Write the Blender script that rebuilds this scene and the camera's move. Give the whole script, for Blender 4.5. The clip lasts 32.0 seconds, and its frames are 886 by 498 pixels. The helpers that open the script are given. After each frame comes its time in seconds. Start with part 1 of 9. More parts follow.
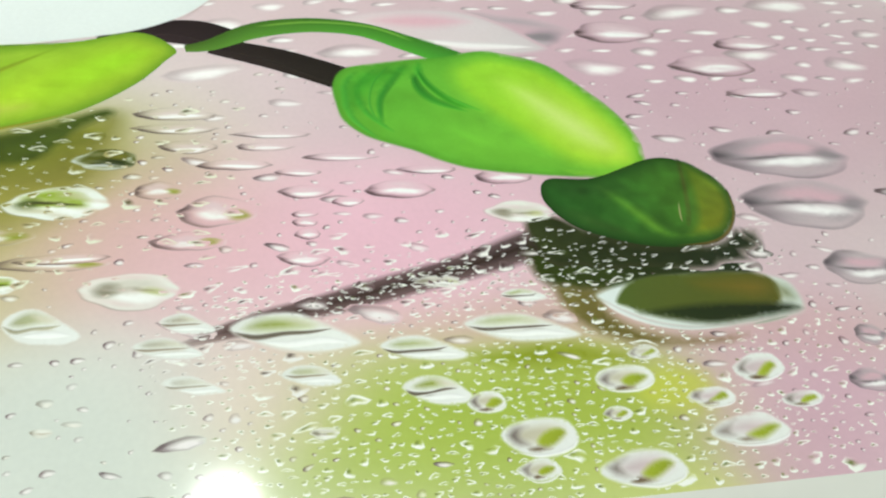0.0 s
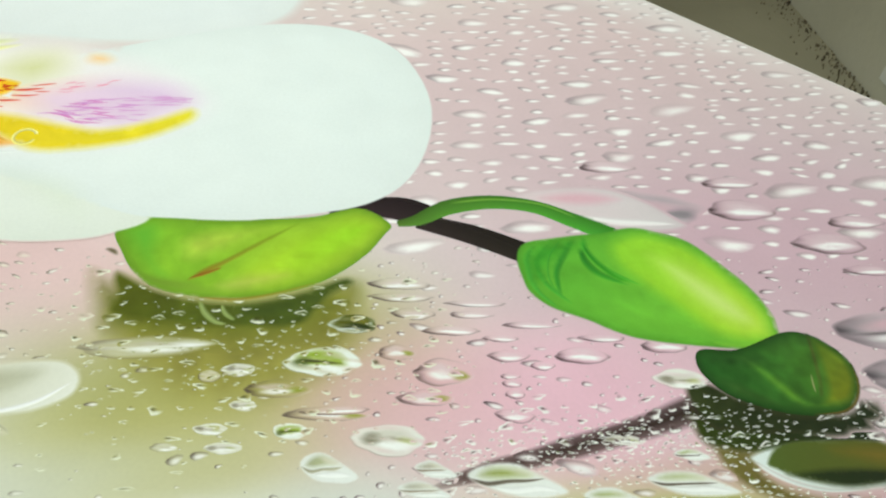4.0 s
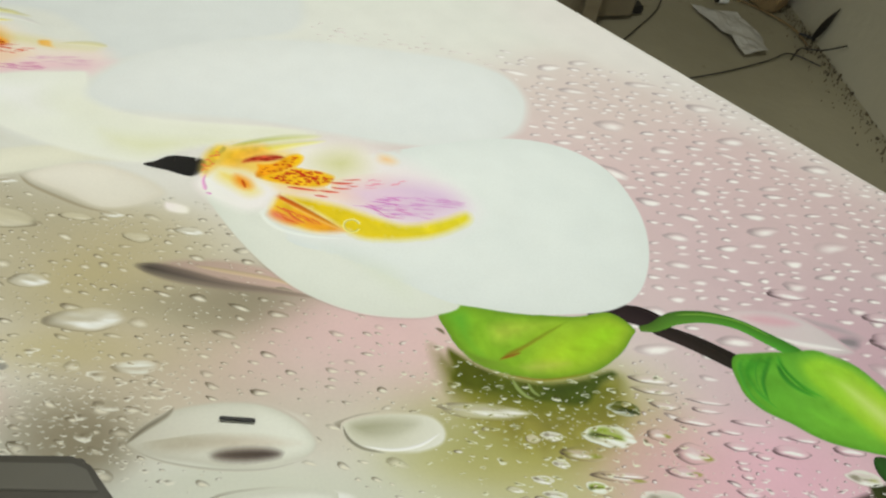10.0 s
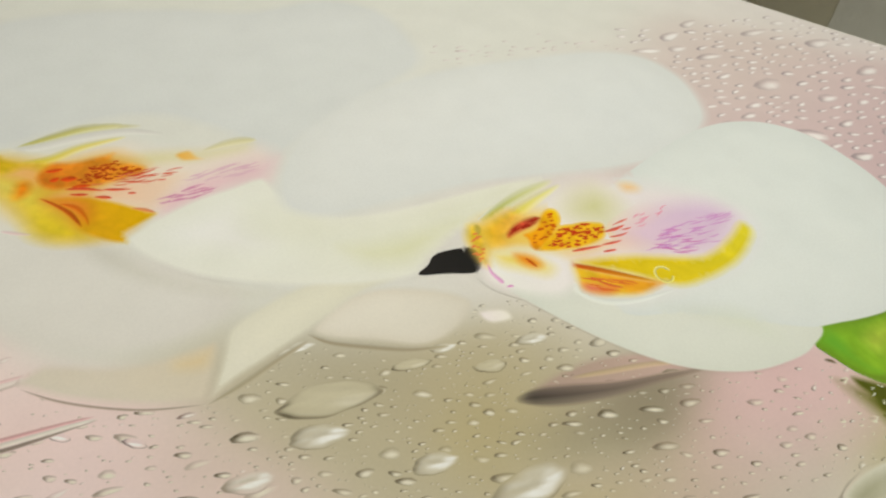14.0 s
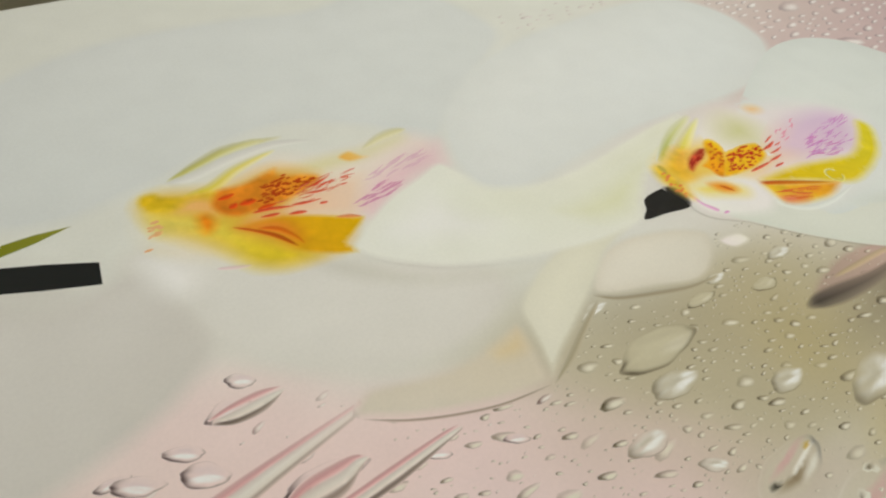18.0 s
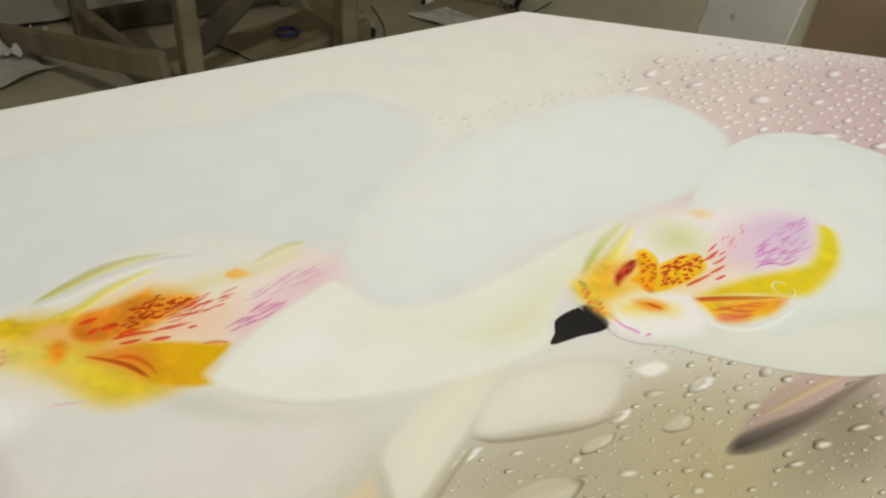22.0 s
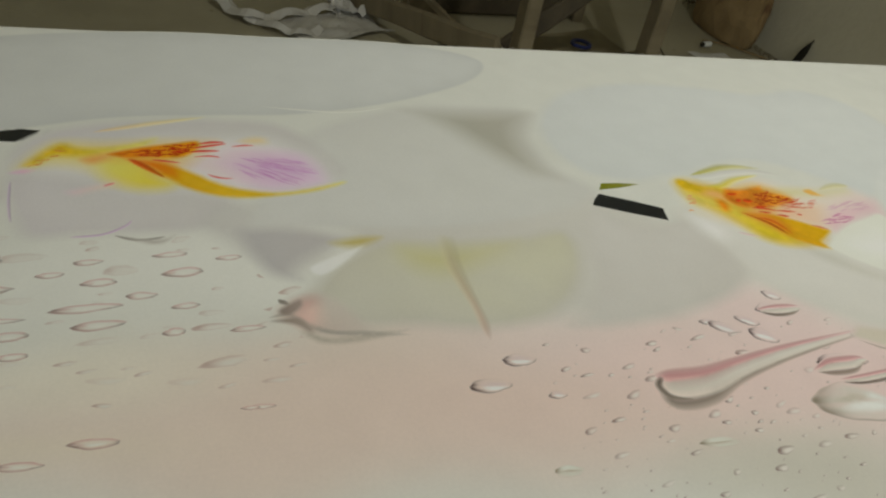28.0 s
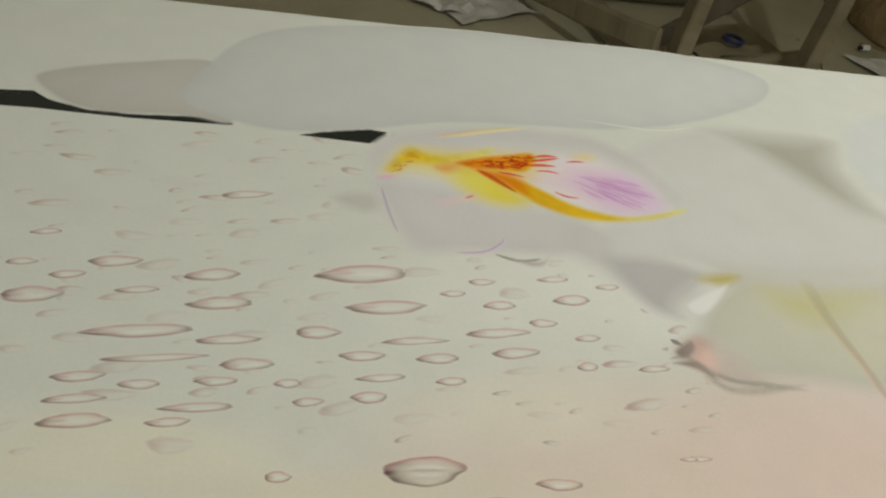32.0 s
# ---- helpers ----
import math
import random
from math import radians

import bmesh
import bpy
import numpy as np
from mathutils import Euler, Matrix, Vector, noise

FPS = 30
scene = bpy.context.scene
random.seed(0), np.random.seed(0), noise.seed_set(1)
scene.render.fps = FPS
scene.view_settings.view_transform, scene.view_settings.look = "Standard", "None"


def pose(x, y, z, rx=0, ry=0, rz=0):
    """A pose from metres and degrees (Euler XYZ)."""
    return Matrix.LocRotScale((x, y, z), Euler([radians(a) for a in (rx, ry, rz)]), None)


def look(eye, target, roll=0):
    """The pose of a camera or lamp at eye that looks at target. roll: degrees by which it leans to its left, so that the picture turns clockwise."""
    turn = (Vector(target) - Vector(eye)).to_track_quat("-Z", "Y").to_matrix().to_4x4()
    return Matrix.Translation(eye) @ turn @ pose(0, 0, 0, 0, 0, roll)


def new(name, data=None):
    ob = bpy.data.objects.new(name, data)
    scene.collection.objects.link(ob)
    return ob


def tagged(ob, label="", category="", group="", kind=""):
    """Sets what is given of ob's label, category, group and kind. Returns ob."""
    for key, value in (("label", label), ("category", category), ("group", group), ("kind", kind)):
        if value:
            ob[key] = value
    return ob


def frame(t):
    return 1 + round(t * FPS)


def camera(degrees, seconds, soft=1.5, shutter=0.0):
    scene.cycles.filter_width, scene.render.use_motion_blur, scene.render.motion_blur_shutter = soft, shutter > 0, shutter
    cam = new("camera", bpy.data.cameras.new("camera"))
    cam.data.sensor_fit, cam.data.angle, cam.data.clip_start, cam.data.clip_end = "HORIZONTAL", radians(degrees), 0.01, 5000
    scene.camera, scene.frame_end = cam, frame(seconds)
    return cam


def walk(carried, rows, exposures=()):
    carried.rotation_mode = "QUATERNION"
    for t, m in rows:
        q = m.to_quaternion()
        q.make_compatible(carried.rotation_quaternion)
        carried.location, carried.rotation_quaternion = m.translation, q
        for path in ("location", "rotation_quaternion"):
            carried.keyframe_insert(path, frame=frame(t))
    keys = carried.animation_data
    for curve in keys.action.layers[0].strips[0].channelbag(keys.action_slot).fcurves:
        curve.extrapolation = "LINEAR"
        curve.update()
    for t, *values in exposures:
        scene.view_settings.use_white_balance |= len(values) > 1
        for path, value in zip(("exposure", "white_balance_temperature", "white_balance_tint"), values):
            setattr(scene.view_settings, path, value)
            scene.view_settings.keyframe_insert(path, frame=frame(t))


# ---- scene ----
from mathutils import geometry

cam = camera(61.7, 32.0, 2.3)
PATH = [
    (0, (0.109, -0.088, 1.089), (0.472, 1.173, -0.421), 9.8),
    (0.5, (0.098, -0.087, 1.092), (0.396, 1.219, -0.393), 7.1),
    (1, (0.083, -0.082, 1.099), (0.381, 1.247, -0.366), 6.9),
    (1.5, (0.077, -0.082, 1.111), (0.368, 1.267, -0.337), 6.5),
    (2, (0.069, -0.084, 1.122), (0.36, 1.282, -0.31), 7.1),
    (2.5, (0.057, -0.086, 1.136), (0.347, 1.306, -0.271), 7.8),
    (3, (0.044, -0.088, 1.147), (0.344, 1.313, -0.248), 8.5),
    (3.5, (0.031, -0.092, 1.164), (0.3, 1.312, -0.235), 7.9),
    (5.5, (-0.008, -0.126, 1.24), (0.176, 1.283, -0.168), 7.4),
    (6, (-0.021, -0.14, 1.264), (0.137, 1.293, -0.123), 7.1),
    (6.5, (-0.034, -0.152, 1.288), (0.087, 1.299, -0.083), 7.3),
    (7, (-0.05, -0.159, 1.297), (0.068, 1.312, -0.053), 8.5),
    (7.5, (-0.07, -0.158, 1.303), (0.064, 1.304, -0.055), 10.3),
    (8, (-0.1, -0.161, 1.306), (0.013, 1.294, -0.061), 10.8),
    (8.5, (-0.129, -0.165, 1.309), (0.007, 1.288, -0.058), 12.0),
    (9, (-0.152, -0.167, 1.311), (-0.016, 1.286, -0.057), 11.4),
    (9.5, (-0.172, -0.164, 1.313), (0.01, 1.285, -0.054), 12.7),
    (10, (-0.199, -0.158, 1.31), (0.008, 1.287, -0.057), 12.9),
    (10.5, (-0.23, -0.148, 1.302), (-0.002, 1.288, -0.071), 13.1),
    (11, (-0.283, -0.128, 1.307), (-0.108, 1.331, -0.049), 10.5),
    (11.5, (-0.345, -0.115, 1.314), (-0.208, 1.4, 0.016), 8.8),
    (12, (-0.379, -0.119, 1.323), (-0.248, 1.345, -0.034), 9.5),
    (12.5, (-0.407, -0.105, 1.304), (-0.261, 1.381, -0.026), 8.2),
    (13, (-0.469, -0.029, 1.309), (-0.184, 1.374, -0.088), 8.3),
    (13.5, (-0.531, 0.01, 1.296), (-0.082, 1.312, -0.155), 9.5),
    (15.5, (-0.681, 0.104, 1.256), (0.264, 1.216, -0.111), 6.4),
    (16, (-0.729, 0.119, 1.241), (0.227, 1.202, -0.143), 6.6),
    (16.5, (-0.783, 0.146, 1.231), (0.176, 1.223, -0.155), 7.3),
    (17, (-0.811, 0.156, 1.223), (0.176, 1.21, -0.16), 8.6),
    (17.5, (-0.825, 0.166, 1.218), (0.191, 1.199, -0.161), 9.9),
    (18, (-0.846, 0.167, 1.205), (0.152, 1.247, -0.15), 8.2),
    (18.5, (-0.862, 0.162, 1.201), (0.107, 1.261, -0.161), 8.1),
    (19, (-0.85, 0.154, 1.201), (0.104, 1.277, -0.151), 8.2),
    (19.5, (-0.798, 0.145, 1.204), (0.163, 1.281, -0.132), 7.0),
    (20, (-0.737, 0.133, 1.214), (0.253, 1.354, -0.023), 4.7),
    (20.5, (-0.682, 0.115, 1.227), (0.449, 1.286, 0.065), 4.8),
    (21, (-0.684, 0.12, 1.225), (0.445, 1.312, 0.082), 3.6),
    (21.5, (-0.707, 0.137, 1.217), (0.324, 1.405, 0.064), 3.5),
    (22, (-0.71, 0.143, 1.206), (0.24, 1.427, 0.003), 4.1),
    (22.5, (-0.72, 0.146, 1.2), (0.155, 1.454, -0.034), 4.4),
    (23, (-0.765, 0.156, 1.191), (0.076, 1.487, -0.042), 5.5),
    (23.5, (-0.806, 0.162, 1.184), (-0.018, 1.521, -0.053), 6.4),
    (24, (-0.87, 0.166, 1.183), (-0.185, 1.568, -0.067), 6.5),
    (24.5, (-0.934, 0.139, 1.201), (-0.281, 1.566, -0.04), 5.9),
    (25, (-1.004, 0.115, 1.213), (-0.267, 1.543, 0.022), 8.4),
    (25.5, (-1.062, 0.085, 1.222), (-0.294, 1.509, 0.046), 9.6),
    (27.5, (-1.208, 0.049, 1.22), (-0.516, 1.506, 0.037), 11.8),
    (28, (-1.237, 0.047, 1.22), (-0.6, 1.521, 0.028), 11.7),
    (28.5, (-1.262, 0.05, 1.22), (-0.681, 1.551, 0.032), 11.7),
    (29, (-1.279, 0.051, 1.215), (-0.74, 1.568, 0.028), 11.8),
    (29.5, (-1.296, 0.045, 1.215), (-0.812, 1.583, 0.033), 12.1),
    (30, (-1.318, 0.054, 1.213), (-0.919, 1.586, -0.008), 12.9),
    (30.5, (-1.35, 0.077, 1.215), (-1.003, 1.624, -0.005), 12.9),
    (31, (-1.391, 0.103, 1.204), (-1.07, 1.622, -0.057), 12.5),
    (31.5, (-1.434, 0.124, 1.206), (-1.068, 1.625, -0.063), 12.9),
    (32, (-1.467, 0.136, 1.207), (-1.011, 1.604, -0.073), 13.4),
]
EXPOSURES = [
    (0, -0.16, 5900, 3),
    (1, -0.27, 5900, 1),
    (2, -0.35, 5900, 0),
    (3, -0.30, 5900, 0),
    (6, -0.26, 5950, 2),
    (8, -0.44, 6050, 4),
    (9, -0.50, 6150, 6),
    (10, -0.51, 6200, 6),
    (12, -0.62, 6450, 8),
    (13, -0.66, 6500, 9),
    (16, -0.60, 6450, 9),
    (18, -0.73, 6400, 9),
    (19, -0.97, 6400, 9),
    (20, -0.83, 6400, 9),
    (21, -0.61, 6450, 10),
    (22, -0.60, 6450, 10),
    (23, -0.86, 6500, 10),
    (24, -0.96, 6500, 10),
    (25, -0.88, 6500, 10),
    (28, -0.89, 6400, 6),
    (29, -0.90, 6400, 6),
    (30, -0.74, 6400, 7),
    (32, -0.53, 6450, 7),
]
walk(cam, [(t, look(eye, target, roll)) for t, eye, target, roll in PATH], EXPOSURES)
import collections

# ---- light and exposure ----
world = bpy.data.worlds.new("world")
scene.world = world
world.use_nodes = True
bg = world.node_tree.nodes["Background"]
bg.inputs[0].default_value = (0.75, 0.8, 0.85, 1)
bg.inputs[1].default_value = 0.05
scene.view_settings.exposure = 0.0

TOP = 0.84          # height of the printed face above the floor
LAYER = 0.00001     # thickness of one layer of ink
WALL_X, BACK_Y, FRONT_Y, LEFT_X, ROOM_H = 1.645, 4.4, -2.4, -4.4, 2.75
LAMP = (-0.13, 0.72, 2.6)

bulb_light = bpy.data.lights.new("bulb_light", "AREA")
bulb_light.shape, bulb_light.size = "DISK", 0.07
bulb_light.energy, bulb_light.color = 32, (1.0, 0.972, 0.89)
lamp_ob = new("bulb_light", bulb_light)
lamp_ob.matrix_world = pose(*LAMP)
# Added fill from behind the camera, no known source; brightens panel and floor.
fill_light = bpy.data.lights.new("front_fill_light", "AREA")
fill_light.shape, fill_light.size, fill_light.size_y = "RECTANGLE", 3.8, 2.0
fill_light.energy, fill_light.color = 100, (0.95, 0.98, 1.0)
fill_ob = new("front_fill_light", fill_light)
fill_ob.matrix_world = pose(-1.3, FRONT_Y - 0.1, 1.05, 90, 0, 0)


# ---- materials ----
def lin(c):
    return tuple(((v / 255 + 0.055) / 1.055) ** 2.4 if v > 10 else v / 3294.6 for v in c)


def material(name, colour, rough=0.6, second=None, scale=8.0, detail=0.5, bump=0.0, bump_scale=60.0, metal=0.0, spots=None, stretch=(1, 1, 1)):
    m = bpy.data.materials.new(name)
    m.use_nodes = True
    t = m.node_tree
    b = t.nodes["Principled BSDF"]
    b.inputs["Roughness"].default_value, b.inputs["Metallic"].default_value = rough, metal
    co = t.nodes.new("ShaderNodeTexCoord")
    mp = t.nodes.new("ShaderNodeMapping")
    mp.inputs["Scale"].default_value = stretch
    t.links.new(co.outputs["Object"], mp.inputs[0])
    big = t.nodes.new("ShaderNodeTexNoise")
    big.inputs["Scale"].default_value, big.inputs["Detail"].default_value = scale, 6
    t.links.new(mp.outputs[0], big.inputs["Vector"])
    ramp = t.nodes.new("ShaderNodeValToRGB")
    ramp.color_ramp.elements[0].position, ramp.color_ramp.elements[1].position = 0.5 - detail / 2, 0.5 + detail / 2
    ramp.color_ramp.elements[0].color = (*lin(colour), 1)
    ramp.color_ramp.elements[1].color = (*lin(second or colour), 1)
    t.links.new(big.outputs[0], ramp.inputs[0])
    last = ramp.outputs[0]
    if spots:
        fine = t.nodes.new("ShaderNodeTexNoise")
        fine.inputs["Scale"].default_value, fine.inputs["Detail"].default_value = spots[0], 4
        t.links.new(mp.outputs[0], fine.inputs["Vector"])
        cut = t.nodes.new("ShaderNodeMapRange")
        cut.inputs[1].default_value, cut.inputs[2].default_value = spots[1], spots[1] + 0.12
        t.links.new(fine.outputs[0], cut.inputs[0])
        mix = t.nodes.new("ShaderNodeMix")
        mix.data_type = "RGBA"
        mix.inputs[7].default_value = (*lin(spots[2]), 1)
        t.links.new(cut.outputs[0], mix.inputs[0])
        t.links.new(last, mix.inputs[6])
        last = mix.outputs[2]
    t.links.new(last, b.inputs["Base Color"])
    if bump:
        bn = t.nodes.new("ShaderNodeTexNoise")
        bn.inputs["Scale"].default_value, bn.inputs["Detail"].default_value = bump_scale, 8
        t.links.new(mp.outputs[0], bn.inputs["Vector"])
        bp = t.nodes.new("ShaderNodeBump")
        bp.inputs["Strength"].default_value, bp.inputs["Distance"].default_value = bump, 0.01
        t.links.new(bn.outputs[0], bp.inputs["Height"])
        t.links.new(bp.outputs[0], b.inputs["Normal"])
    return m


def ink_material(name):
    """Printed ink under a glossy varnish; its colour is carried by the print itself."""
    m = bpy.data.materials.new(name)
    m.use_nodes = True
    t = m.node_tree
    b = t.nodes["Principled BSDF"]
    at = t.nodes.new("ShaderNodeAttribute")
    at.attribute_name = "ink"
    co = t.nodes.new("ShaderNodeNewGeometry")
    grain = t.nodes.new("ShaderNodeTexNoise")
    grain.inputs["Scale"].default_value, grain.inputs["Detail"].default_value = 420, 3
    t.links.new(co.outputs["Position"], grain.inputs["Vector"])
    cloud = t.nodes.new("ShaderNodeTexNoise")
    cloud.inputs["Scale"].default_value, cloud.inputs["Detail"].default_value = 26, 5
    t.links.new(co.outputs["Position"], cloud.inputs["Vector"])
    add = t.nodes.new("ShaderNodeMath")
    add.operation = "ADD"
    t.links.new(grain.outputs[0], add.inputs[0])
    t.links.new(cloud.outputs[0], add.inputs[1])
    rng = t.nodes.new("ShaderNodeMapRange")
    rng.inputs[1].default_value, rng.inputs[2].default_value, rng.inputs[3].default_value, rng.inputs[4].default_value = 0.6, 1.4, 0.96, 1.03
    t.links.new(add.outputs[0], rng.inputs[0])
    mul = t.nodes.new("ShaderNodeVectorMath")
    mul.operation = "SCALE"
    t.links.new(at.outputs["Color"], mul.inputs[0])
    t.links.new(rng.outputs[0], mul.inputs["Scale"])
    t.links.new(mul.outputs[0], b.inputs["Base Color"])
    b.inputs["Roughness"].default_value = GLOSS
    b.inputs["IOR"].default_value = 1.45
    return m


GLOSS = 0.07
INK = ink_material("printed_ink")
BOARD = material("white_board", (226, 226, 220), 0.4, (214, 214, 206), 14)
CONCRETE = material("dusty_concrete", (178, 171, 145), 0.8, (148, 141, 117), 1.6, 0.6, 0.2, 40, spots=(12, 0.68, (96, 90, 70)))
PLASTER = material("stained_plaster", (206, 201, 178), 0.9, (178, 171, 146), 1.3, 0.5, 0.3, 30, spots=(6, 0.7, (126, 116, 92)))
PATCH = material("fresh_plaster", (222, 221, 210), 0.9, (204, 202, 190), 5, 0.5, 0.25, 50, spots=(14, 0.68, (120, 112, 98)))
CEILING = material("whitewash", (206, 202, 190), 0.9, (190, 186, 172), 2)
DOOR_WOOD = material("brown_door_paint", (158, 138, 114), 0.6, (134, 113, 90), 3, 0.5, 0.12, 25, spots=(11, 0.66, (84, 62, 46)))
TIMBER = material("rough_timber", (134, 123, 97), 0.85, (100, 90, 68), 9, 0.6, 0.4, 60, stretch=(1, 1, 0.18), spots=(20, 0.64, (92, 76, 54)))
DARK_TIMBER = material("dark_timber", (92, 83, 63), 0.85, (66, 58, 44), 9, 0.6, 0.4, 60)
PAPER = material("white_paper", (206, 204, 196), 0.8, (186, 182, 172), 12, 0.5, 0.1, 30)
PALE_SHEET = material("pale_plastic_sheet", (178, 177, 168), 0.5, (150, 149, 140), 4, 0.6, 0.1, 20)
RUBBER = material("black_rubber", (34, 32, 30), 0.6, (24, 22, 20), 20)
STEEL = material("dark_steel", (62, 60, 56), 0.45, (44, 42, 38), 12, metal=0.6)
GREY_METAL = material("dark_casing", (66, 62, 50), 0.55, (50, 46, 38), 14, bump=0.05)
CASING_BAND = material("casing_band", (90, 87, 76), 0.55, (76, 73, 64), 10)
BAND = material("pale_band", (170, 168, 158), 0.5, (156, 152, 142), 10)
CARD = material("grey_cardboard", (150, 141, 114), 0.9, (126, 117, 93), 6, 0.5, 0.2, 50)
DIRT = material("brown_dirt", (112, 101, 78), 0.95, (70, 62, 46), 30)
BLUE = material("blue_plastic", (48, 58, 120), 0.4, (40, 48, 100), 20)
SACK = material("brown_sacking", (150, 128, 88), 0.9, (110, 88, 54), 6, 0.6, 0.5, 80, spots=(7, 0.6, (92, 66, 40)))
TUBE = bpy.data.materials.new("lamp_tube")
TUBE.use_nodes = True
TUBE.node_tree.nodes["Principled BSDF"].inputs["Emission Color"].default_value = (1, 0.985, 0.94, 1)
TUBE.node_tree.nodes["Principled BSDF"].inputs["Emission Strength"].default_value = 14


# ---- mesh helpers ----
def part(name, bm, mat, parent=None, label=""):
    me = bpy.data.meshes.new(name)
    bm.to_mesh(me)
    bm.free()
    me.materials.append(mat)
    ob = new(name, me)
    if parent:
        ob.parent = parent
    if label:
        tagged(ob, label)
    return ob


def box(bm, x0, x1, y0, y1, z0, z1, bevel=0.0):
    r = bmesh.ops.create_cube(bm, size=1)
    bmesh.ops.scale(bm, vec=(x1 - x0, y1 - y0, z1 - z0), verts=r["verts"])
    bmesh.ops.translate(bm, vec=((x0 + x1) / 2, (y0 + y1) / 2, (z0 + z1) / 2), verts=r["verts"])
    if bevel:
        bmesh.ops.bevel(bm, geom=list({e for v in r["verts"] for e in v.link_edges}), offset=bevel, segments=2, affect="EDGES")
    return bm


def slab(x0, x1, y0, y1, z0, z1, bevel=0.0):
    return box(bmesh.new(), x0, x1, y0, y1, z0, z1, bevel)


def thing(name, x, y, z, label, category, group="", kind="", rz=0):
    e = new(name)
    e.matrix_world = pose(x, y, z, 0, 0, rz)
    return tagged(e, label, category, group, kind)


def plank(length, wide, thick, seed):
    """A rough plank along x from its end at the origin, slightly warped and worn."""
    bm = bmesh.new()
    rnd, n = random.Random(seed), 7
    rings = []
    for i in range(n + 1):
        s = i / n
        w, h = wide * (1 + rnd.uniform(-0.04, 0.04)), thick * (1 + rnd.uniform(-0.06, 0.06))
        dy, dz = rnd.uniform(-0.003, 0.003), rnd.uniform(-0.002, 0.002)
        c = 0.12 * thick
        shape = [(-w / 2, -h / 2 + c), (-w / 2 + c, -h / 2), (w / 2 - c, -h / 2), (w / 2, -h / 2 + c), (w / 2, h / 2 - c), (w / 2 - c, h / 2), (-w / 2 + c, h / 2), (-w / 2, h / 2 - c)]
        rings.append([bm.verts.new((s * length, y + dy, z + dz)) for y, z in shape])
    for a, b in zip(rings, rings[1:]):
        for k in range(8):
            bm.faces.new((a[k], b[k], b[(k + 1) % 8], a[(k + 1) % 8]))
    bm.faces.new(rings[0])
    bm.faces.new(rings[-1][::-1])
    bmesh.ops.recalc_face_normals(bm, faces=bm.faces)
    return bm


def tube(points, radius, sides=8):
    bm = bmesh.new()
    rings = []
    for i, p in enumerate(points):
        a, b = Vector(points[max(i - 1, 0)]), Vector(points[min(i + 1, len(points) - 1)])
        q = (b - a).to_track_quat("Z", "Y")
        rings.append([bm.verts.new(Vector(p) + q @ Vector((radius * math.cos(k * math.tau / sides), radius * math.sin(k * math.tau / sides), 0))) for k in range(sides)])
    for a, b in zip(rings, rings[1:]):
        for k in range(sides):
            bm.faces.new((a[k], a[(k + 1) % sides], b[(k + 1) % sides], b[k]))
    bm.faces.new(rings[0][::-1])
    bm.faces.new(rings[-1])
    bmesh.ops.recalc_face_normals(bm, faces=bm.faces)
    return bm


def curve_points(ctrl, per=6, closed=False):
    """A smooth line through a few points."""
    c = np.array(ctrl, float)
    n, outp = len(c), []
    for i in range(n if closed else n - 1):
        get = (lambda k: c[k % n]) if closed else (lambda k: c[min(max(k, 0), n - 1)])
        a, b, d, e = get(i - 1), get(i), get(i + 1), get(i + 2)
        for s in np.arange(per) / per:
            outp.append(0.5 * (2 * b + (d - a) * s + (2 * a - 5 * b + 4 * d - e) * s**2 + (3 * b - a - 3 * d + e) * s**3))
    if not closed:
        outp.append(c[-1])
    return np.array(outp)


# ---- the room ----
def setting(name, bm, mat, label, category):
    return tagged(part(name, bm, mat), label, category, kind="structure")


def floor_sheet():
    bm = bmesh.new()
    bmesh.ops.create_grid(bm, x_segments=90, y_segments=90, size=0.5)
    for v in bm.verts:
        v.co.x = LEFT_X + (v.co.x + 0.5) * (WALL_X - LEFT_X)
        v.co.y = FRONT_Y + (v.co.y + 0.5) * (BACK_Y - FRONT_Y)
        v.co.z = 0.006 * noise.noise(v.co * 1.7) + 0.002 * noise.noise(v.co * 9) - 0.006
    return bm


setting("floor", floor_sheet(), CONCRETE, "dusty brown-grey bare concrete workshop floor", "floor")
setting("wall_east", slab(WALL_X, WALL_X + 0.15, FRONT_Y, BACK_Y, -0.05, ROOM_H), PLASTER, "stained olive-grey plastered workshop wall", "wall")
setting("wall_north", slab(LEFT_X, WALL_X, BACK_Y, BACK_Y + 0.15, -0.05, ROOM_H), PLASTER, "stained olive-grey plastered back wall", "wall")
setting("wall_west", slab(LEFT_X - 0.15, LEFT_X, FRONT_Y, BACK_Y, -0.05, ROOM_H), PLASTER, "plain plastered side wall", "wall")
# Unseen front wall; its wide opening is invented to let the fill light in.
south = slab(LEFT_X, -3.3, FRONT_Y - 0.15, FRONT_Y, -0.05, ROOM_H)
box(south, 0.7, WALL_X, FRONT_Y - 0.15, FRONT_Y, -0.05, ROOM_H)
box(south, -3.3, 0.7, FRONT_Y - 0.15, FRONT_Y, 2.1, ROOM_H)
setting("wall_south", south, PLASTER, "unseen plain plastered front wall, with an opening added for the fill light", "wall")
setting("ceiling", slab(LEFT_X, WALL_X, FRONT_Y, BACK_Y, ROOM_H, ROOM_H + 0.12), CEILING, "whitewashed workshop ceiling", "ceiling")


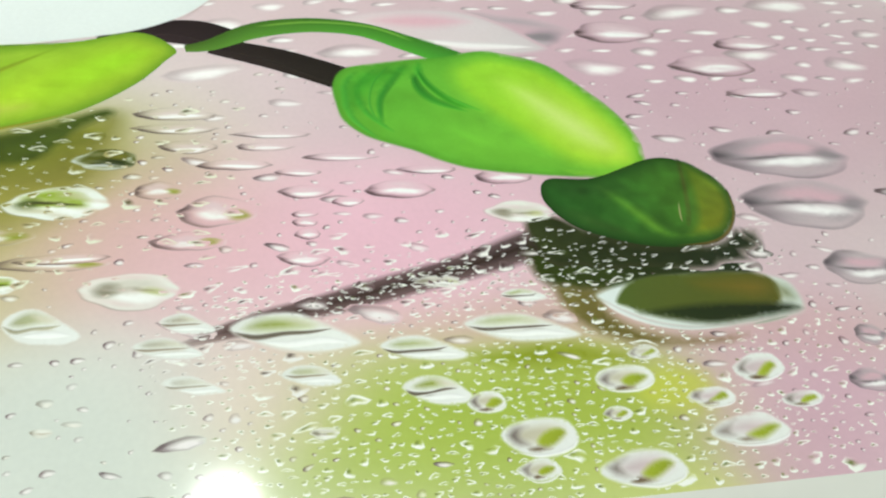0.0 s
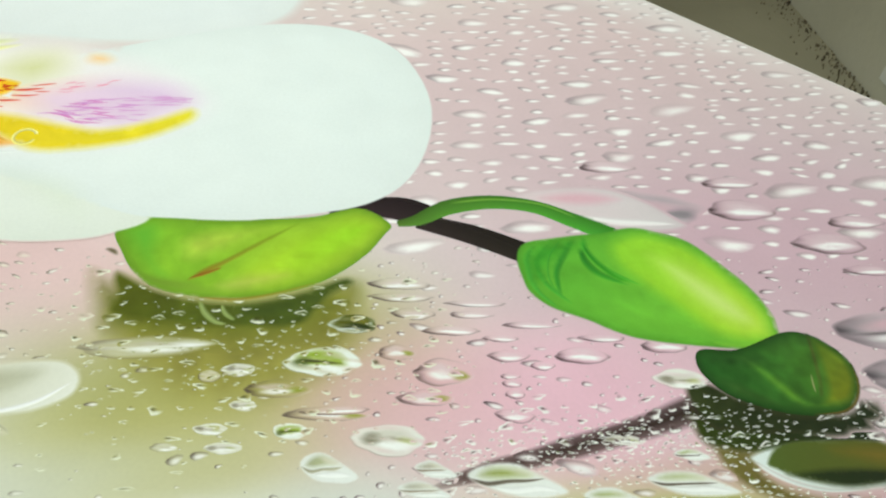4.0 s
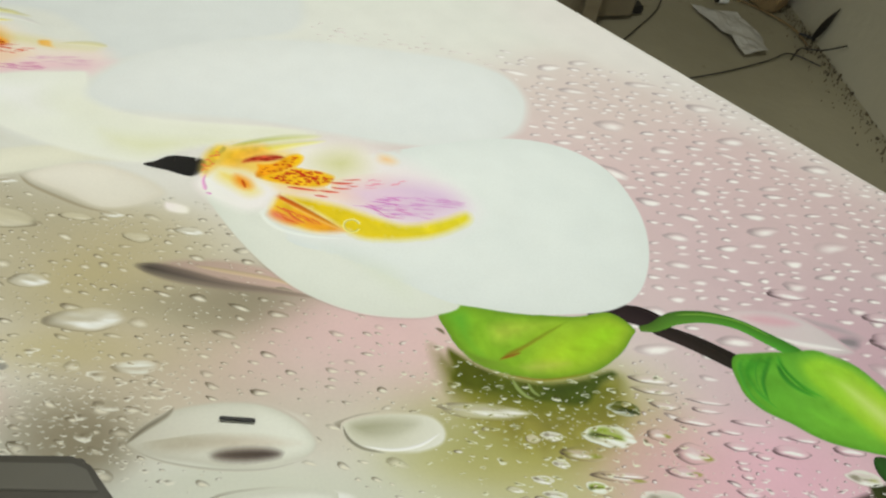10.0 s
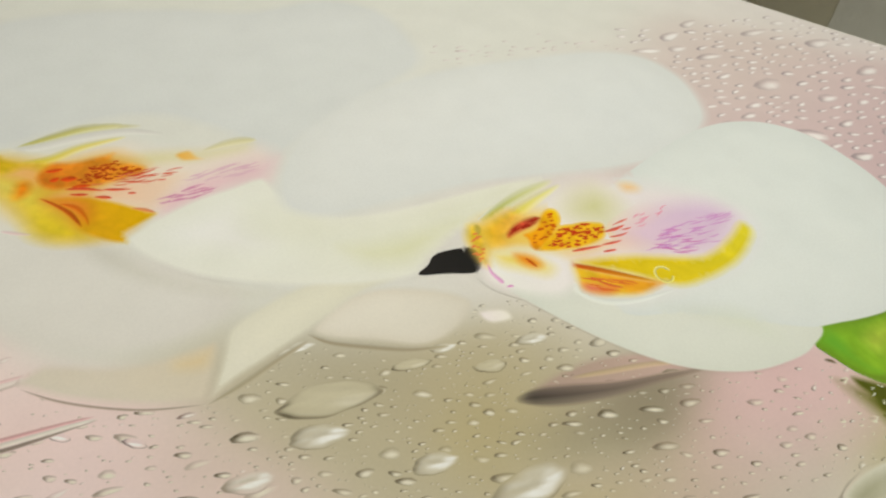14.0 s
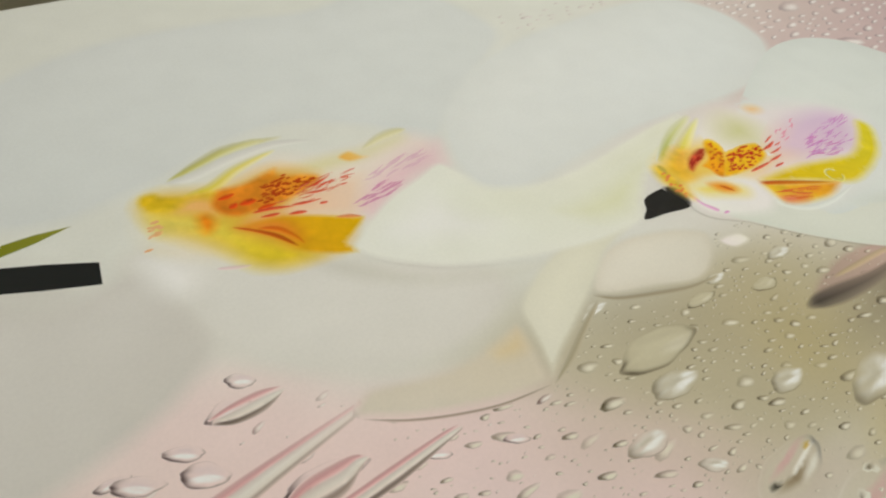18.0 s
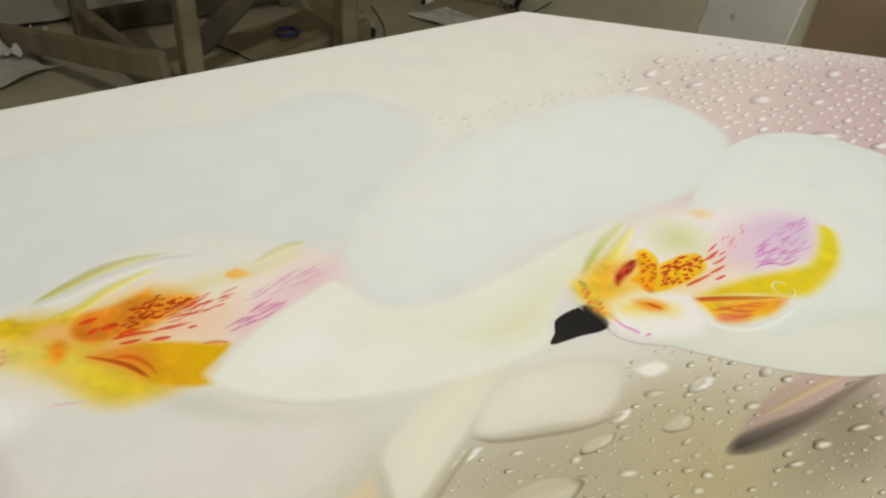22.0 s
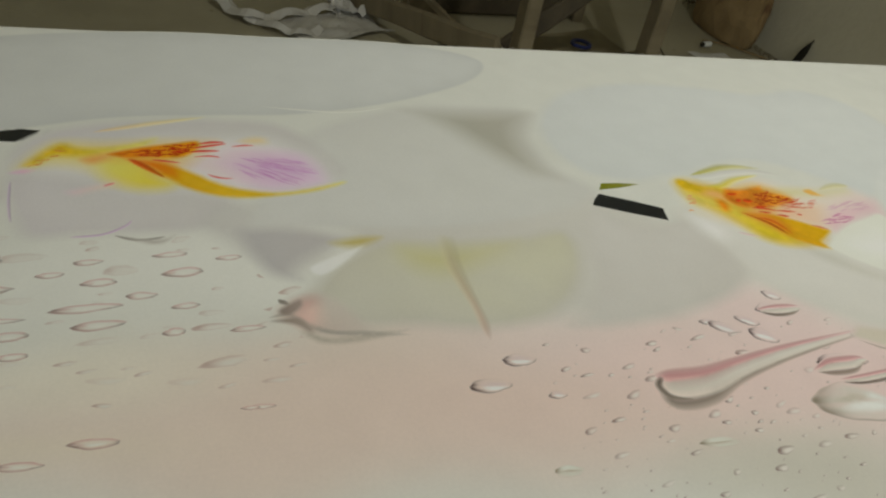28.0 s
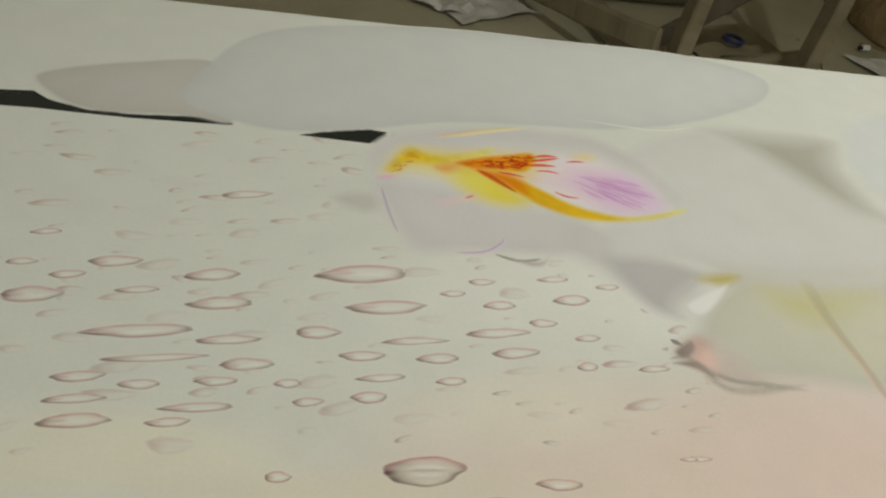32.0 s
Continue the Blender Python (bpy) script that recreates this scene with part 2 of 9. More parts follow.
def wall_patch():
    """A trowelled vertical band of fresh plaster on the east wall."""
    bm = bmesh.new()
    rows, rnd = 40, random.Random(4)
    pts = []
    for i in range(rows + 1):
        z = 0.06 + i * (ROOM_H - 0.1) / rows
        a, b = 1.458 + rnd.uniform(-0.012, 0.012), 1.82 + rnd.uniform(-0.012, 0.012)
        pts.append([bm.verts.new((WALL_X - d, y, z)) for d, y in ((0.0, a), (0.005, a + 0.006), (0.005, b - 0.006), (0.0, b))])
    for p, q in zip(pts, pts[1:]):
        for k in range(3):
            bm.faces.new((p[k], q[k], q[k + 1], p[k + 1]))
    bmesh.ops.recalc_face_normals(bm, faces=bm.faces)
    return bm


setting("trim", wall_patch(), PATCH, "pale vertical band of fresh plaster on the wall", "plaster band")

lamp = thing("ceiling_lamp", LAMP[0], LAMP[1], ROOM_H, "white round ceiling lamp, lit", "lamp")


def turned(profile, sides=24):
    bm = bmesh.new()
    rings = [[bm.verts.new((r * math.cos(k * math.tau / sides), r * math.sin(k * math.tau / sides), z)) for k in range(sides)] for r, z in profile]
    for p, q in zip(rings, rings[1:]):
        for k in range(sides):
            bm.faces.new((p[k], p[(k + 1) % sides], q[(k + 1) % sides], q[k]))
    bm.faces.new(rings[0][::-1])
    bm.faces.new(rings[-1])
    bmesh.ops.recalc_face_normals(bm, faces=bm.faces)
    return bm


part("base", turned([(0.09, 0.0), (0.09, -0.02), (0.085, -0.035), (0.04, -0.05)]), BOARD, lamp)
part("bulb", turned([(0.03, -0.051), (0.055, -0.07), (0.06, -0.1), (0.045, -0.125), (0.015, -0.138)]), TUBE, lamp, "glowing white bulb")

# ---- bench and printed panel ----
NEAR_Y, FAR_Y, LEFT_END, THICK = -0.05, 0.952, -1.95, 0.014


def right_end(y):
    return 0.965 * (FAR_Y - y)


bench = thing("workbench", -0.75, 0.42, 0.0, "plain timber workbench under the printed panel", "table")
part("bench_top", slab(-1.15, 0.78, -0.36, 0.36, TOP - THICK - 0.034, TOP - THICK - 0.001, 0.004), TIMBER, bench)
for sx in (-1.05, 0.68):
    for sy in (-0.28, 0.28):
        part("leg", slab(sx - 0.035, sx + 0.035, sy - 0.035, sy + 0.035, 0.0, TOP - THICK - 0.036, 0.004), TIMBER, bench)

panel = thing("printed_panel", 0, 0, TOP, "large white board printed with white orchids and drops, slanted end", "printed panel")


def board():
    bm = bmesh.new()
    ring = [(LEFT_END, NEAR_Y), (right_end(NEAR_Y), NEAR_Y), (0.0, FAR_Y), (LEFT_END, FAR_Y)]
    top = [bm.verts.new((x, y, 0)) for x, y in ring]
    low = [bm.verts.new((x, y, -THICK)) for x, y in ring]
    bm.faces.new(top)
    bm.faces.new(low[::-1])
    for k in range(4):
        bm.faces.new((low[k], low[(k + 1) % 4], top[(k + 1) % 4], top[k]))
    bmesh.ops.bevel(bm, geom=bm.edges[:], offset=0.0012, segments=2, affect="EDGES")
    return bm


part("board", board(), BOARD, panel, "white board with a thin plain edge")

# ---- drawing of the print ----
GLOWS, COUNT = [], [0]
WHITE = np.array((234, 235, 228), float)


def srgb(rows):
    c = np.clip(np.asarray(rows, float), 0, 255) / 255
    return np.where(c > 0.04, ((c + 0.055) / 1.055) ** 2.4, c / 12.92)


def inked(name, verts, faces, colours, z, label="", lifts=None):
    """One printed patch as a thin mesh that carries its own ink colours."""
    me = bpy.data.meshes.new(name)
    lifts = np.zeros(len(verts)) if lifts is None else lifts
    me.from_pydata([(float(x), float(y), float(h)) for (x, y), h in zip(verts, lifts)], [], [tuple(int(k) for k in f) for f in faces])
    att = me.color_attributes.new("ink", "FLOAT_COLOR", "POINT")
    att.data.foreach_set("color", np.column_stack([srgb(colours), np.ones(len(verts))]).astype(np.float32).ravel())
    me.materials.append(INK)
    ob = new(name, me)
    ob.parent = panel
    COUNT[0] += 1
    ob.location.z = z * LAYER + (COUNT[0] % 9) * LAYER / 14
    if label:
        tagged(ob, label)
    return ob


# The colour of the print so far, so that soft edges run into what lies beneath.
CELL = 0.0015
SHEET_W, SHEET_H = int(2.95 / CELL), int(0.96 / CELL)
SHEET = np.zeros((SHEET_H, SHEET_W, 3))
TASKS = []


def beneath(p):
    q = np.asarray(p, float)
    u = np.clip((q[:, 0] - LEFT_END) / CELL - 0.5, 0, SHEET_W - 1.001)
    v = np.clip(q[:, 1] / CELL - 0.5, 0, SHEET_H - 1.001)
    x, y = u.astype(int), v.astype(int)
    fx, fy = (u - x)[:, None], (v - y)[:, None]
    return (SHEET[y, x] * (1 - fx) + SHEET[y, x + 1] * fx) * (1 - fy) + (SHEET[y + 1, x] * (1 - fx) + SHEET[y + 1, x + 1] * fx) * fy


def within(line, p):
    ok = np.zeros(len(p), bool)
    for q, r in zip(line, np.roll(line, -1, 0)):
        cross = (q[1] > p[:, 1]) != (r[1] > p[:, 1])
        ok ^= cross & (p[:, 0] < (r[0] - q[0]) * (p[:, 1] - q[1]) / (r[1] - q[1] + 1e-12) + q[0])
    return ok


def rim_distance(p, line):
    outp = np.empty(len(p))
    for k in range(0, len(p), 20000):
        outp[k : k + 20000] = np.sqrt(((p[k : k + 20000, None] - line[None]) ** 2).sum(-1)).min(1)
    return outp


def cells(line):
    lo, hi = line.min(0), line.max(0)
    i0, i1 = max(int((lo[0] - LEFT_END) / CELL), 0), min(int((hi[0] - LEFT_END) / CELL) + 1, SHEET_W)
    j0, j1 = max(int(lo[1] / CELL), 0), min(int(hi[1] / CELL) + 1, SHEET_H)
    if i1 <= i0 or j1 <= j0:
        return np.zeros((0, 2)), None, None
    ii, jj = np.meshgrid(np.arange(i0, i1), np.arange(j0, j1))
    ii, jj = ii.ravel(), jj.ravel()
    p = np.column_stack([LEFT_END + (ii + 0.5) * CELL, (jj + 0.5) * CELL])
    ok = within(line, p)
    return p[ok], ii[ok], jj[ok]


def print_all():
    for z, _, run in sorted(TASKS, key=lambda task: task[:2]):
        run()


def glow(x, y, rx, ry, ang, colour, weight):
    GLOWS.append((x, y, rx, ry, radians(ang), colour, weight))


def ground_colour(p):
    """The soft blend of pinks, olives and white behind the printed flowers."""
    total, mix = np.full(len(p), 0.16), np.tile(WHITE * 0.16, (len(p), 1))
    for x, y, rx, ry, a, colour, w in GLOWS:
        dx, dy = p[:, 0] - x, p[:, 1] - y
        u, v = (dx * math.cos(a) + dy * math.sin(a)) / rx, (dy * math.cos(a) - dx * math.sin(a)) / ry
        k = w * np.exp(-1.15 * (u * u + v * v))
        total += k
        mix += k[:, None] * np.array(colour, float)
    return mix / total[:, None]


def wobble(p, scale, amount, seed=0.0):
    return np.array([noise.noise(Vector((x * scale, y * scale, seed))) for x, y in p]) * amount


def even_line(line, gap):
    """The closed line again, with points at even steps."""
    loop = np.vstack([line, line[:1]])
    run = np.append(0, np.cumsum(np.linalg.norm(np.diff(loop, axis=0), axis=1)))
    at = np.linspace(0, run[-1], max(int(run[-1] / gap), 12), endpoint=False)
    return np.column_stack([np.interp(at, run, loop[:, k]) for k in (0, 1)])


def ink(name, ctrl, z, a, b, ang=0, edge=None, band=0.01, soft=0.0, sharp=False, label="", mottle=0.0):
    """A printed shape with a smooth outline; its colour runs from a to b along ang, and to edge at the rim; soft: the rim fades out."""
    line = np.array(ctrl, float) if sharp else curve_points(ctrl, 6, True)
    if soft:
        line = even_line(line, min(max(soft * 0.8, 0.0025), 0.008))
    rim = even_line(line, max(min(soft or band, band) * 0.3, 0.0008)) if soft or edge is not None else line
    way = np.array((math.cos(radians(ang)), math.sin(radians(ang))))
    low, high = (line @ way).min(), (line @ way).max()

    def tone(p):
        s = np.clip((p @ way - low) / max(high - low, 1e-6) + wobble(p, 22, 0.18, z), 0, 1)[:, None]
        col = np.array(a, float) * (1 - s) + np.array(b, float) * s
        if mottle:
            col = col * (1 + mottle * (wobble(p, 60, 1.0, z + 5) + wobble(p, 170, 0.7, z + 9)))[:, None]
        dist = rim_distance(p, rim)
        if edge is not None:
            w = np.exp(-dist / band)[:, None]
            col = col * (1 - w) + np.array(edge, float) * w
        return col, (np.clip(dist / soft, 0, 1) ** 1.3 if soft else np.ones(len(p)))[:, None]

    def run():
        lo, hi = line.min(0), line.max(0)
        step = max((hi - lo).max() / 30, 0.0011)
        gx, gy = np.meshgrid(np.arange(lo[0] + step / 2, hi[0], step), np.arange(lo[1] + step / 2, hi[1], step))
        grid = np.column_stack([gx.ravel(), gy.ravel()])
        grid += np.random.default_rng(5).uniform(-0.2, 0.2, grid.shape) * step
        grid = grid[within(line, grid)]
        if len(grid):
            grid = grid[rim_distance(grid, line) > 0.3 * step]
        if soft:
            side = np.roll(line, -1, 0) - np.roll(line, 1, 0)
            side = np.column_stack([-side[:, 1], side[:, 0]]) / (np.linalg.norm(side, axis=1)[:, None] + 1e-9)
            for k in (0.33, 0.66, 1.0):
                for q in (line + side * soft * k, line - side * soft * k):
                    q = q[within(line, q)]
                    q = q[rim_distance(q, line) > 0.85 * soft * k] if len(q) else q
                    if len(q) and len(grid):
                        grid = grid[rim_distance(grid, q) > 0.3 * min(step, soft)]
                    grid = np.vstack([grid, q]) if len(q) else grid
        everything = np.vstack([line, grid]) if len(grid) else line
        got = geometry.delaunay_2d_cdt([Vector(p) for p in everything], [], [list(range(len(line)))], 1, 1e-6)
        verts = np.array([tuple(v) for v in got[0]])
        col, al = tone(verts)
        inked(name, verts, got[2], beneath(verts) * (1 - al) + col * al, z, label)
        p, ii, jj = cells(line)
        if len(p):
            col, al = tone(p)
            SHEET[jj, ii] = SHEET[jj, ii] * (1 - al) + col * al

    TASKS.append((z, len(TASKS), run))


def stroke(name, ctrl, z, a, b, soft=0.0, label=""):
    """A printed line of changing width."""
    c = curve_points(ctrl, 6)
    way = np.gradient(c[:, :2], axis=0)
    way /= np.linalg.norm(way, axis=1)[:, None] + 1e-9
    side = np.column_stack([-way[:, 1], way[:, 0]])
    across = np.array((-1, -0.6, 0, 0.6, 1))
    verts = (c[:, None, :2] + side[:, None] * c[:, None, 2:3] / 2 * across[None, :, None]).reshape(-1, 2)
    n, k = len(c), 5
    faces = [(i * k + j, (i + 1) * k + j, (i + 1) * k + j + 1, i * k + j + 1) for i in range(n - 1) for j in range(k - 1)]
    s = np.repeat(np.linspace(0, 1, n), k)[:, None]
    col = np.array(a, float) * (1 - s) + np.array(b, float) * s
    col = col * (1 - 0.16 * np.tile(across, n)[:, None])
    fade = np.minimum(1, 0.1 + 6 * np.minimum(s[:, 0], 1 - s[:, 0]))
    al = fade * np.tile(np.where(np.abs(across) > 0.9, 0, np.where(np.abs(across) > 0.5, 1 - 0.6 * soft, 1)), n) if soft else np.ones(n * k)
    al = al[:, None]

    def run():
        inked(name, verts, faces, beneath(verts) * (1 - al) + col * al, z, label)
        line = np.vstack([verts[0::5], verts[4::5][::-1]])
        p, ii, jj = cells(line)
        if len(p):
            near = np.array([np.argmin(((verts - q) ** 2).sum(1)) for q in p])
            SHEET[jj, ii] = SHEET[jj, ii] * (1 - al[near]) + col[near] * al[near]

    TASKS.append((z, len(TASKS), run))


def inside_quad(ctrl, count, seed):
    rnd, c, outp = random.Random(seed), np.array(ctrl, float), []
    lo, hi = c.min(0), c.max(0)
    while len(outp) < count:
        p = (rnd.uniform(lo[0], hi[0]), rnd.uniform(lo[1], hi[1]))
        ok = False
        for q, r in zip(c, np.roll(c, -1, 0)):
            if (q[1] > p[1]) != (r[1] > p[1]) and p[0] < (r[0] - q[0]) * (p[1] - q[1]) / (r[1] - q[1]) + q[0]:
                ok = not ok
        if ok:
            outp.append(p)
    return outp


def speckle(ctrl, count, colour, z, seed):
    """Small printed freckles on a lip, one mesh."""
    rnd, verts, faces = random.Random(seed), [], []
    for x, y in inside_quad(ctrl, count, seed):
        r, k = rnd.uniform(0.0008, 0.0018), len(verts)
        verts += [(x + r * 1.9 * math.cos(t * math.tau / 7), y + r * rnd.uniform(0.7, 1) * math.sin(t * math.tau / 7)) for t in range(7)]
        faces.append(tuple(range(k, k + 7)))
    tagged(inked("lip_speckle", verts, faces, [colour] * len(verts), z, "", [k // 7 * 2e-6 for k in range(len(verts))]), kind="stuff")


def veins(ctrl, count, colour, z, seed, focus, long=(0.008, 0.022), thick=(0.0008, 0.0018)):
    """Fine printed streaks on a lip that fan out from a focus, one mesh."""
    rnd, verts, faces = random.Random(seed), [], []
    for x, y in inside_quad(ctrl, count, seed):
        length, wide, k = rnd.uniform(*long), rnd.uniform(*thick), len(verts)
        tilt = math.atan2(y - focus[1], x - focus[0]) + rnd.gauss(0, 0.1)
        ax, ay = math.cos(tilt), math.sin(tilt)
        bend = rnd.uniform(-0.0015, 0.0015)
        for s in (-1, -0.5, 0, 0.5, 1):
            w = wide * (1 - s * s * 0.85)
            px, py = x + ax * s * length / 2 - ay * bend * (1 - s * s), y + ay * s * length / 2 + ax * bend * (1 - s * s)
            verts += [(px - ay * w / 2, py + ax * w / 2), (px + ay * w / 2, py - ax * w / 2)]
        faces += [(k + 2 * i, k + 2 * i + 2, k + 2 * i + 3, k + 2 * i + 1) for i in range(4)]
    tagged(inked("lip_streaking", verts, faces, [colour] * len(verts), z, "", [k // 10 * 2e-6 for k in range(len(verts))]), kind="stuff")


def ring_mark(x, y, z):
    t = np.linspace(0.4, 5.9, 22)
    pts = [(x + 0.0075 * math.cos(a), y + 0.0085 * math.sin(a), 0.0022) for a in t]
    stroke("lip_curl", pts, z, (238, 226, 150), (236, 222, 120))


# Water drops: soft ovals (o: centre, radii, softness, colour, strength) and rim arcs (r: width, heading, spread, colour, strength), laid over each other.
DROP_KINDS = {
    "pearl": [("o", 0, 0, 1, 1, 0.35, (224, 222, 212), 0.6), ("r", 0.3, 172, 2, (120, 112, 94), 0.75), ("o", 0.05, 0.12, 0.6, 0.25, 0.7, (196, 190, 170), 0.55), ("o", 0.2, -0.34, 0.66, 0.36, 0.55, (250, 250, 247), 0.97), ("o", 0.6, 0.1, 0.34, 0.5, 0.6, (246, 246, 243), 0.85), ("r", 0.08, 250, 2, (104, 96, 80), 0.75), ("r", 0.06, 120, 2, (150, 142, 124), 0.5)],
    "olive": [("o", 0, 0, 1, 1, 0.12, (206, 214, 206), 0.9), ("o", 0.06, 0.06, 0.96, 0.95, 0.22, (88, 92, 34), 1), ("o", 0.15, -0.35, 0.7, 0.45, 0.7, (40, 50, 30), 0.95), ("o", 0.3, 0.25, 0.4, 0.35, 0.8, (124, 118, 40), 0.7), ("o", 0.68, 0.05, 0.14, 0.5, 0.6, (196, 204, 190), 0.7), ("o", -0.1, -0.62, 0.7, 0.12, 0.6, (222, 226, 222), 0.8), ("r", 0.07, 270, 1.5, (44, 48, 28), 0.8), ("r", 0.05, 60, 2, (150, 156, 140), 0.6)],
    "green": [("o", 0, 0, 1, 1, 0.08, (238, 242, 234), 0.93), ("o", -0.06, 0.12, 0.78, 0.66, 0.4, (150, 172, 56), 0.95), ("o", 0.2, 0.42, 0.4, 0.22, 0.7, (212, 204, 188), 0.6), ("o", -0.52, -0.12, 0.3, 0.5, 0.6, (86, 98, 48), 0.9), ("o", -0.08, -0.06, 0.62, 0.13, 0.6, (62, 56, 44), 0.92), ("o", 0.15, -0.42, 0.6, 0.26, 0.5, (248, 250, 246), 0.96), ("o", 0.68, 0.08, 0.25, 0.4, 0.6, (246, 248, 244), 0.85), ("r", 0.05, 205, 1.5, (106, 110, 80), 0.7)],
    "rose": [("o", -0.1, 0.3, 0.7, 0.5, 0.6, (224, 204, 208), 0.6), ("r", 0.26, 188, 1.7, (74, 60, 60), 0.88), ("r", 0.12, 255, 1.6, (100, 86, 80), 0.8), ("r", 0.07, 125, 2, (108, 94, 94), 0.6), ("o", 0.56, -0.08, 0.36, 0.5, 0.6, (148, 158, 58), 0.85), ("o", 0.0, -0.22, 0.55, 0.42, 0.55, (246, 243, 240), 0.95), ("r", 0.07, 330, 4, (232, 230, 222), 0.7)],
    "pink": [("o", 0.05, 0.15, 0.9, 0.8, 0.7, (228, 210, 214), 0.5), ("r", 0.26, 208, 1.5, (60, 48, 50), 1.0), ("r", 0.1, 268, 1.0, (92, 78, 78), 0.92), ("r", 0.06, 140, 2, (112, 96, 100), 0.6), ("r", 0.1, 345, 6, (96, 86, 80), 0.7), ("o", 0.1, -0.3, 0.72, 0.42, 0.5, (252, 250, 250), 0.98)],
    "lens": [("o", 0, 0, 1, 1, 0.25, (176, 166, 172), 0.75), ("o", 0.12, 0.3, 0.8, 0.42, 0.6, (212, 176, 188), 0.95), ("r", 0.34, 165, 2.2, (78, 72, 78), 0.9), ("o", -0.15, -0.08, 0.7, 0.14, 0.7, (104, 96, 102), 0.8), ("o", 0.15, -0.34, 0.75, 0.26, 0.6, (250, 246, 247), 0.97), ("r", 0.09, 262, 1.4, (112, 108, 114), 0.9), ("o", 0.72, 0.0, 0.26, 0.5, 0.6, (132, 126, 132), 0.7), ("r", 0.05, 90, 1.4, (196, 186, 192), 0.6)],
    "pale": [("o", 0, 0, 1, 1, 0.1, (236, 236, 228), 0.85), ("o", -0.02, 0.05, 0.82, 0.7, 0.4, (216, 212, 200), 0.9), ("o", -0.5, 0.0, 0.34, 0.56, 0.7, (130, 124, 104), 0.85), ("o", 0.4, -0.05, 0.34, 0.36, 0.6, (186, 192, 120), 0.7), ("o", 0.1, 0.02, 0.5, 0.12, 0.7, (150, 142, 118), 0.7), ("o", 0.15, -0.42, 0.62, 0.3, 0.5, (250, 250, 247), 0.97), ("r", 0.06, 235, 1.4, (112, 104, 88), 0.8), ("r", 0.05, 120, 2, (160, 152, 136), 0.5)],
    "grey": [("o", 0, 0, 1, 1, 0.35, (226, 224, 212), 0.75), ("o", 0.0, 0.4, 0.85, 0.5, 0.6, (240, 240, 232), 0.9), ("o", 0.0, -0.05, 0.8, 0.2, 0.8, (190, 176, 152), 0.75), ("r", 0.3, 180, 6, (120, 108, 84), 0.8), ("o", 0.1, -0.6, 0.6, 0.2, 0.6, (232, 232, 222), 0.8), ("r", 0.04, 150, 3, (236, 236, 228), 0.7), ("r", 0.05, 280, 3, (176, 168, 152), 0.6)],
    "stone": [("o", 0, 0, 1, 1, 0.2, (206, 199, 172), 0.85), ("o", 0.05, 0.05, 0.85, 0.75, 0.5, (212, 205, 178), 0.8), ("r", 0.15, 205, 2.4, (70, 62, 48), 0.95), ("r", 0.1, 262, 1.6, (104, 96, 76), 0.85), ("o", 0.35, -0.25, 0.5, 0.4, 0.7, (232, 228, 212), 0.5), ("r", 0.12, 345, 6, (84, 76, 60), 0.7), ("r", 0.05, 60, 3, (150, 142, 120), 0.5)],
    "long": [("o", 0, 0, 1, 1, 0.25, (214, 206, 188), 0.75), ("o", 0.1, 0.4, 0.8, 0.22, 0.6, (218, 182, 178), 0.85), ("o", -0.2, -0.3, 0.7, 0.3, 0.7, (156, 140, 114), 0.85), ("o", 0.3, -0.12, 0.65, 0.16, 0.5, (248, 246, 238), 0.95), ("o", 0.3, -0.6, 0.5, 0.18, 0.6, (240, 238, 228), 0.85), ("o", -0.62, 0.05, 0.14, 0.26, 0.6, (48, 48, 40), 0.95), ("o", 0.6, 0.05, 0.14, 0.16, 0.6, (208, 176, 84), 0.9), ("r", 0.12, 350, 5, (92, 94, 98), 0.8), ("r", 0.05, 110, 1, (236, 232, 222), 0.7)],
    "ring": [("o", 0, 0, 0.92, 0.92, 0.4, (226, 214, 204), 0.7), ("r", 0.3, 185, 1.4, (88, 72, 68), 0.95), ("r", 0.2, 350, 2, (140, 116, 110), 0.8), ("r", 0.2, 95, 0.7, (212, 144, 142), 0.9), ("r", 0.12, 268, 0.7, (110, 96, 90), 0.85), ("o", 0.1, 0.2, 0.6, 0.2, 0.6, (246, 242, 236), 0.9), ("o", 0.05, -0.35, 0.55, 0.2, 0.6, (244, 240, 234), 0.9), ("o", -0.05, -0.06, 0.6, 0.1, 0.7, (190, 160, 152), 0.6)],
    "clear": [("o", 0.05, 0.0, 0.85, 0.7, 0.6, (244, 241, 234), 0.5), ("r", 0.3, 95, 0.6, (214, 158, 156), 0.8), ("r", 0.3, 265, 0.7, (200, 154, 148), 0.8), ("r", 0.3, 186, 5, (116, 96, 92), 0.85), ("r", 0.16, 228, 3, (150, 122, 116), 0.65), ("r", 0.18, 345, 5, (110, 100, 96), 0.65), ("o", -0.5, 0.0, 0.3, 0.4, 0.7, (222, 186, 182), 0.5), ("o", 0.1, -0.2, 0.5, 0.24, 0.6, (248, 246, 240), 0.8)],
}


